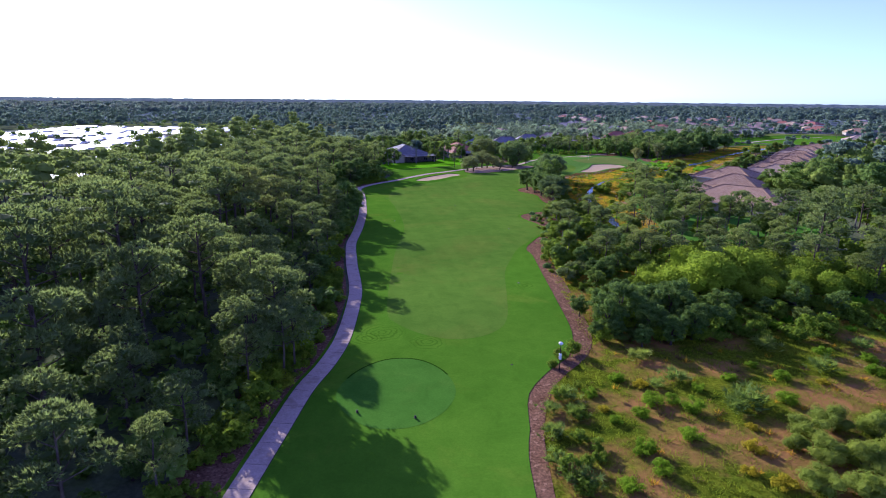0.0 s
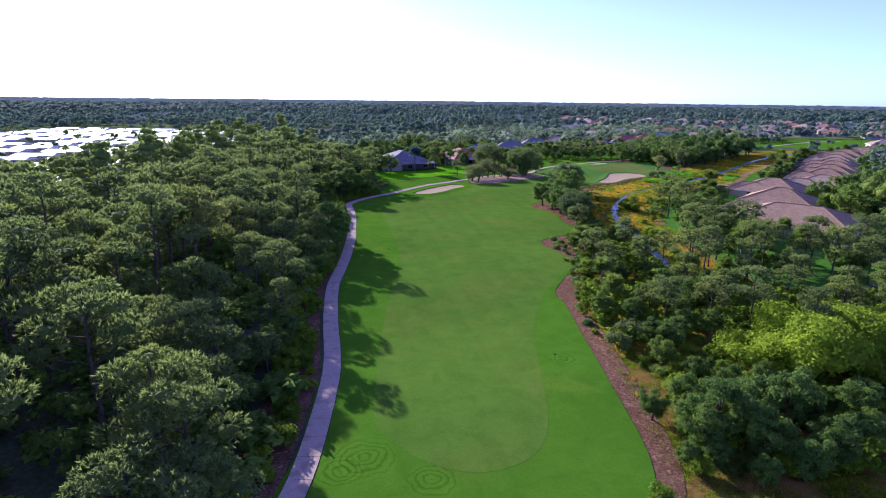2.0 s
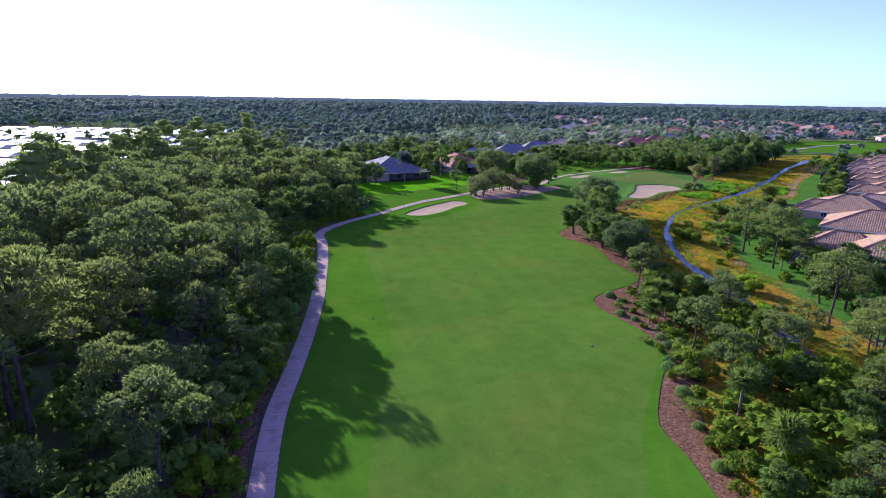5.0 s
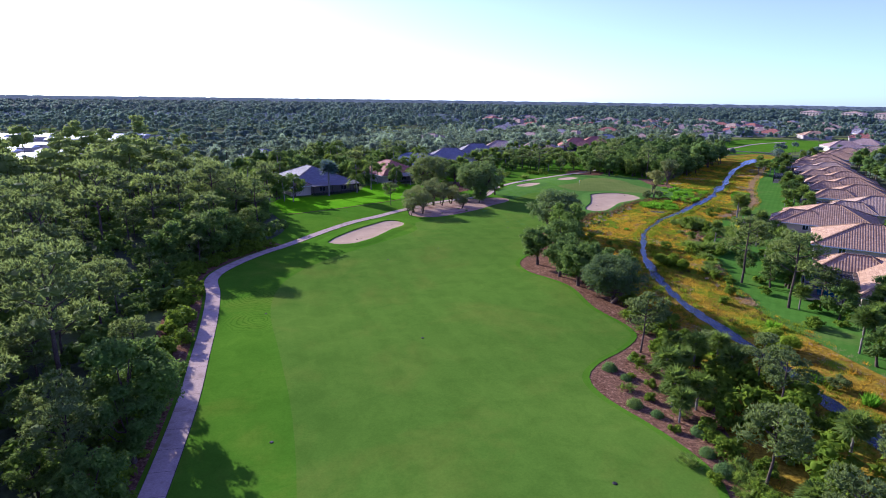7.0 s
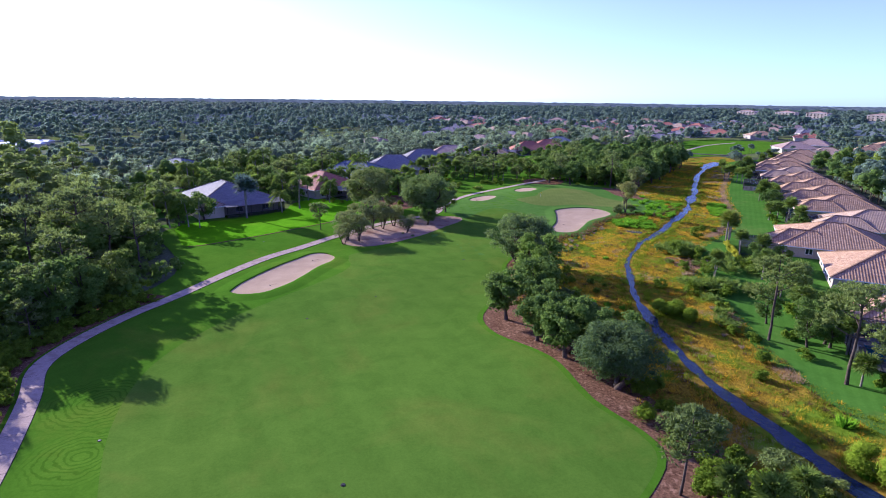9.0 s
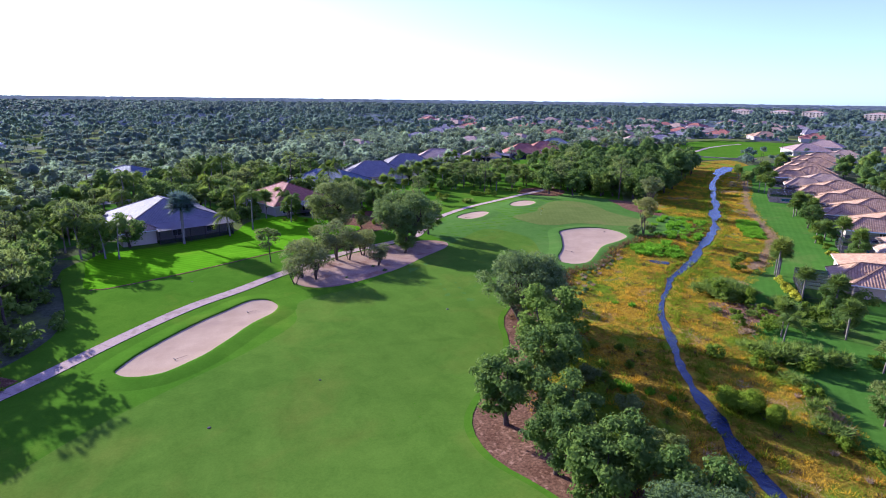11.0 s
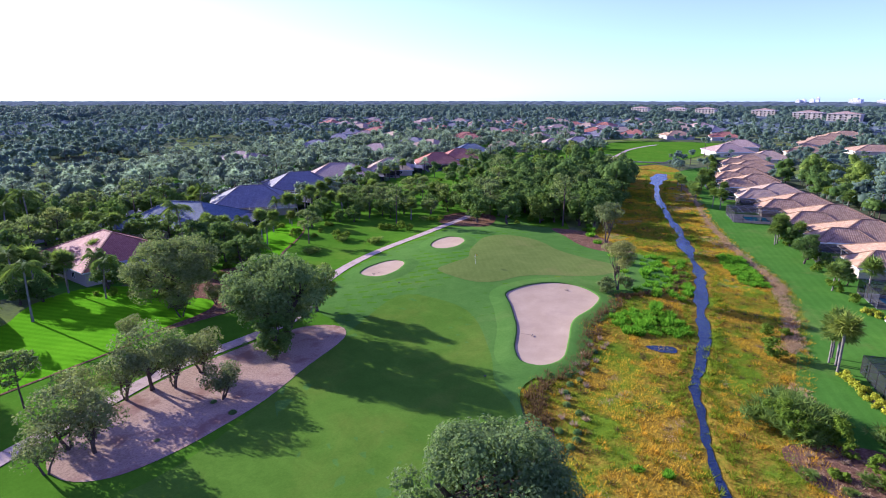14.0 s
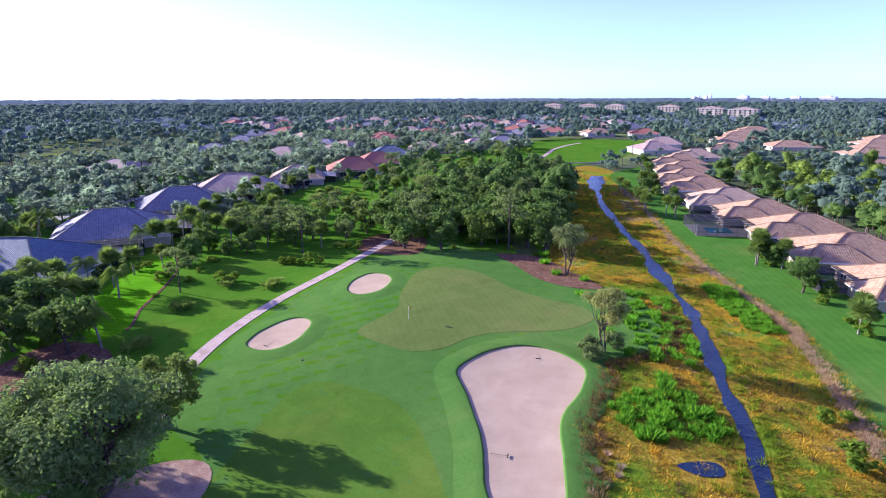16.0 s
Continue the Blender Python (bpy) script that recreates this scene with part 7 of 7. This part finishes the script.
for i in range(0, len(creek_line), 9):
    x, y = creek_line[i]
    if 112 < y < 176:
        for sg in (-1, 1):
            (SHRUB if rs.rand() < 0.6 else SILVER if rs.rand() < 0.6 else WILLOW).put(x + cn[i, 0] * sg * rs.uniform(2.6, 4.5), y + cn[i, 1] * sg * 3.5 + rs.uniform(-1, 1), rs.uniform(0.55, 1.0))
for x, y in scatter(np.array([(58, 150), (61, 168), (64, 186), (70, 196), (78, 216), (88, 236), (97, 246), (102, 242), (92, 222), (84, 200), (78, 180), (74, 160), (66, 146)], dtype=float), 7.5, 92):
    u = rs.rand()
    (OAK_FAR if u < 0.4 else SHRUB if u < 0.7 else SABAL).put(x, y, (0.62 if u < 0.4 else 0.95 if u < 0.7 else 0.75) * rs.uniform(0.85, 1.2))
for x, y in scatter(np.array([(64, 196), (67, 212), (76, 230), (84, 246), (80, 248), (70, 230), (62, 208), (60, 196)], dtype=float), 4.0, 57):
    (SHRUB if int(x * 10) % 2 else DRY).put(x, y, 0.7)
for x, y in scatter(np.array([(43, 248), (52, 258), (60, 264), (66, 272), (76, 279), (80, 283), (82, 280), (70, 270), (62, 260), (52, 252), (45, 246)], dtype=float), 2.0, 58):
    (GRASS if int(x * 10) % 2 else DRY).put(x, y, 0.8)

for x, y in scatter(np.array([(80, 250), (86, 250), (91, 246), (88, 240), (80, 240), (77, 246)], dtype=float), 1.9, 97):
    (DRY, DRY, PALMETTO, SHRUB, DRY)[int(x * 7 + y * 3) % 5].put(x, y, 0.35 + 0.1 * (int(x * 5 + y) % 5))

# woods towards the horizon
def fan(r0, r1, step, seed, a0=-46, a1=76, cx=10, cy=120):
    """Points in a wide wedge ahead of the flight, thinner with distance."""
    rng = np.random.RandomState(seed)
    n = int(radians(a1 - a0) / 2 * (r1 ** 2 - r0 ** 2) / step ** 2)
    r = np.sqrt(rng.uniform(r0 ** 2, r1 ** 2, n))
    a = np.radians(rng.uniform(a0, a1, n))
    return np.column_stack([cx + r * np.sin(a), cy + r * np.cos(a)])


FAR_TREE = [canopy(240 + k, h, r, 9, 170, 0.56, low, False, 0.15) for k, (h, r, low) in enumerate(((8, 5.0, 0.02), (10, 5.2, 0.02), (6, 5.4, 0.02), (4.5, 4.6, 0.02)))] + [canopy(246 + k, h, 3.9, 7, 130, 0.56, 0.5, False, 0.2, 0.6) for k, h in enumerate((14, 12))]
FAR_LUMP = [(None, canopy(250 + k, h, r, 6, 46, 0.9, low)[1]) for k, (h, r, low) in enumerate(((9, 5.5, 0.02), (11, 5.4, 0.05), (7, 6.0, 0.02), (14, 4.4, 0.45)))]
GROVE = [(None, canopy(256 + k, h, r, 7, 16, 1.8, 0.02)[1]) for k, (h, r) in enumerate(((10, 14.0), (12, 12.0), (9, 16.0)))]
p = np.vstack([fan(130, 420, 7.0, 61), fan(420, 900, 9.6, 62), fan(900, 1200, 13.0, 63)])
keep = np.ones(len(p), bool)
for poly in (TURF, MARSH, LAWN_RIGHT, LAWN_LEFT, LAWN_FAR, WOOD_LEFT, WOOD_RIGHT, WOOD_GREEN, park):
    keep &= ~inside(poly, p[:, 0], p[:, 1])
keep &= ~inside(GARDENS, p[:, 0], p[:, 1])
p = clear_of_houses(p[keep], 4.0, 26.0)
p = p[~((p[:, 0] > -50) & (p[:, 0] < 150) & (p[:, 1] < 360))]


def clear_of_blocks(p):
    """Drops trees that stand in or close before an apartment block."""
    ok = np.ones(len(p), bool)
    for hx, hy in APARTMENTS:
        ux, uy = 40 - hx, 245 - hy
        far = math.hypot(ux, uy)
        cx, cy = p[:, 0] - hx, p[:, 1] - hy
        along, aside = (cx * ux + cy * uy) / far, np.abs(cx * uy - cy * ux) / far
        ok &= ~((along > -30) & (along < 150) & (aside < 27))
    return p[ok]


p = clear_of_blocks(p)
rs = np.random.RandomState(65)
thick = np.array([noise.noise(Vector((x * 0.012, y * 0.02, 5.0))) + 0.5 * noise.noise(Vector((x * 0.04, y * 0.05, 9.0))) for x, y in p])
keep = (thick > -0.22) | (rs.rand(len(p)) < 0.4)
p, thick = p[keep], thick[keep]
r = np.hypot(p[:, 0] - 10, p[:, 1] - 200)
sc = rs.uniform(0.6, 1.15, len(p)) * np.interp(thick, [-0.5, -0.15, 0.1, 0.5], [0.45, 0.6, 0.9, 1.15])
# these woods carry the haze in their leaf colour
spread("middle_woods", FAR_TREE, (M_BARK, M_FAR_HAZE), p[r < 480], sc[r < 480], "dark green woods beyond the golf hole", 66)
spread("far_woods", FAR_LUMP, (M_BARK, M_FAR_HAZE), p[r >= 480], sc[r >= 480], "endless dark green woods of pine and oak", 68)
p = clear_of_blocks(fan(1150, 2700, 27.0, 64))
spread("horizon_groves", GROVE, (M_BARK, M_FAR_HAZE), p, rs.uniform(0.6, 1.2, len(p)), "groves of dark trees towards the horizon", 69)
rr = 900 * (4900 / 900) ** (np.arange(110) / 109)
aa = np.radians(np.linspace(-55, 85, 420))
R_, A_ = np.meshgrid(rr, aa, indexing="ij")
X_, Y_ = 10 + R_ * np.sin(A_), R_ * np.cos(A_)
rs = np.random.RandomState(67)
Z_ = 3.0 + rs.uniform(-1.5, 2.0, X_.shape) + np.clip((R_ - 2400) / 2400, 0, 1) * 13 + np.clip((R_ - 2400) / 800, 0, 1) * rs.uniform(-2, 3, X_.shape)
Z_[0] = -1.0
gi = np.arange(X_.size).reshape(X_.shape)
tagged(new("far_canopy", mesh_of("far_canopy", np.column_stack([X_.ravel(), Y_.ravel(), Z_.ravel()]), np.stack([gi[:-1, :-1], gi[:-1, 1:], gi[1:, 1:], gi[1:, :-1]], -1).reshape(-1, 4), M_CANOPY_HAZE)), "distant tree canopy up to the horizon", kind="stuff")

OAK_FAR.finish(215, "oak_groves", "round dark green oaks between far houses", (M_BARK, M_OAK), MID_OAK)
SHRUB.finish(290, "wild_shrubs", "green wild shrubs at the edge of the woods", (M_BARK, M_SHRUB), [(None, broadleaf(55 + k, h, r, 430, 0.22, 0.07, 0.02, 14, 1, 0)[1]) for k, (h, r) in enumerate(((2.8, 1.9), (2.2, 1.7), (3.4, 2.1), (1.7, 1.5)))])

# ---- small things of the course ----
def flagstick(x, y):
    e = thing("flagstick", place(x, y, 0, 1, None, 0.22), "white flagstick with a small yellow flag on the green", "golf flag")
    part("pole", mesh_of("pole", *tube([(0, 0, 0), (0, 0, 1.1), (0, 0, 2.2)], [0.02, 0.02, 0.018], 6), M_PIN), e)
    part("flag", mesh_of("flag", [(0, 0, 1.75), (0.22, 0.04, 1.76), (0.5, -0.02, 1.74), (0.5, -0.02, 2.12), (0.22, 0.04, 2.14), (0, 0, 2.15)], [(0, 1, 4, 5), (1, 2, 3, 4)], M_FLAG), e)


flagstick(79.3, 322.0)


def rake(x, y, turn):
    e = thing("bunker_rake", place(x, y, turn, 1, None, 0.3), "wooden bunker rake lying on sand", "rake", "bunker rakes")
    part("handle", mesh_of("handle", *tube([(0, 0, 0.05), (0.9, 0, 0.05), (1.8, 0, 0.05)], [0.02, 0.02, 0.02], 5), M_WOOD), e)
    part("head", box_mesh("head", (-0.06, -0.32, 0.0), (0.04, 0.32, 0.1), M_FRAME, 0.01), e)


for x, y, t in ((-6.7, 246.3, 0.6), (1.4, 262.9, 0.4), (71.8, 286.7, 2.35), (88.5, 301.4, 1.0), (57.4, 325.4, 0.5)):
    rake(x, y, t)


def ball_washer(x, y):
    e = thing("ball_washer_post", place(x, y), "tall dark post with a white domed top beside the tee", "course post")
    part("post", mesh_of("post", *tube([(0, 0, 0), (0, 0, 1.8), (0, 0, 3.8)], [0.07, 0.06, 0.05], 8), M_FRAME), e)
    bm = bmesh.new()
    bmesh.ops.create_uvsphere(bm, u_segments=12, v_segments=8, radius=0.32, matrix=Matrix.Translation((0, 0, 3.95)) @ Matrix.Diagonal((1, 1, 0.7, 1)))
    part("cap", bm_mesh("cap", bm, M_PIN, True), e, "white rounded cap")
    part("box", box_mesh("box", (-0.16, -0.14, 1.7), (0.16, 0.14, 2.5), M_TRIM, 0.03), e, "white box on the post")


ball_washer(15.1, 68.6)


def irrigation_cover(x, y, s):
    e = thing("irrigation_cover", place(x, y, x, s, None, 0.19), "small dark irrigation valve cover in the grass", "valve cover", "irrigation covers")
    bm = bmesh.new()
    bmesh.ops.create_cone(bm, cap_ends=True, segments=12, radius1=0.32, radius2=0.26, depth=0.08, matrix=Matrix.Translation((0, 0, 0.04)))
    part("lid", bm_mesh("lid", bm, M_FRAME), e)
    bm = bmesh.new()
    bmesh.ops.create_cone(bm, cap_ends=True, segments=12, radius1=0.42, radius2=0.4, depth=0.05)
    part("collar", bm_mesh("collar", bm, M_EDGE), e)


for x, y, s in ((9, 70, 0.7), (0, 113, 0.5), (17, 151, 1.0), (14, 104, 0.8), (3, 185.5, 1.0), (-15, 162, 0.9), (0, 228, 0.9), (-21, 198, 0.8), (34, 257, 1.0), (-10, 281, 0.9), (12, 236, 0.7), (59, 278, 0.8), (60.5, 318, 0.8)):
    irrigation_cover(x, y, s * 0.6)


def tee_marker(x, y):
    e = thing("tee_marker", place(x, y, 0.4, 1, None, 0.23), "small dark block as tee marker on the tee", "tee marker", "tee markers")
    part("block", box_mesh("block", (-0.11, -0.11, 0), (0.11, 0.11, 0.27), M_FRAME, 0.03), e)
    part("base", box_mesh("base", (-0.15, -0.15, -0.02), (0.15, 0.15, 0.05), M_FRAME, 0.02), e)


tee_marker(-9.8, 57.3); tee_marker(-3.2, 56.5)
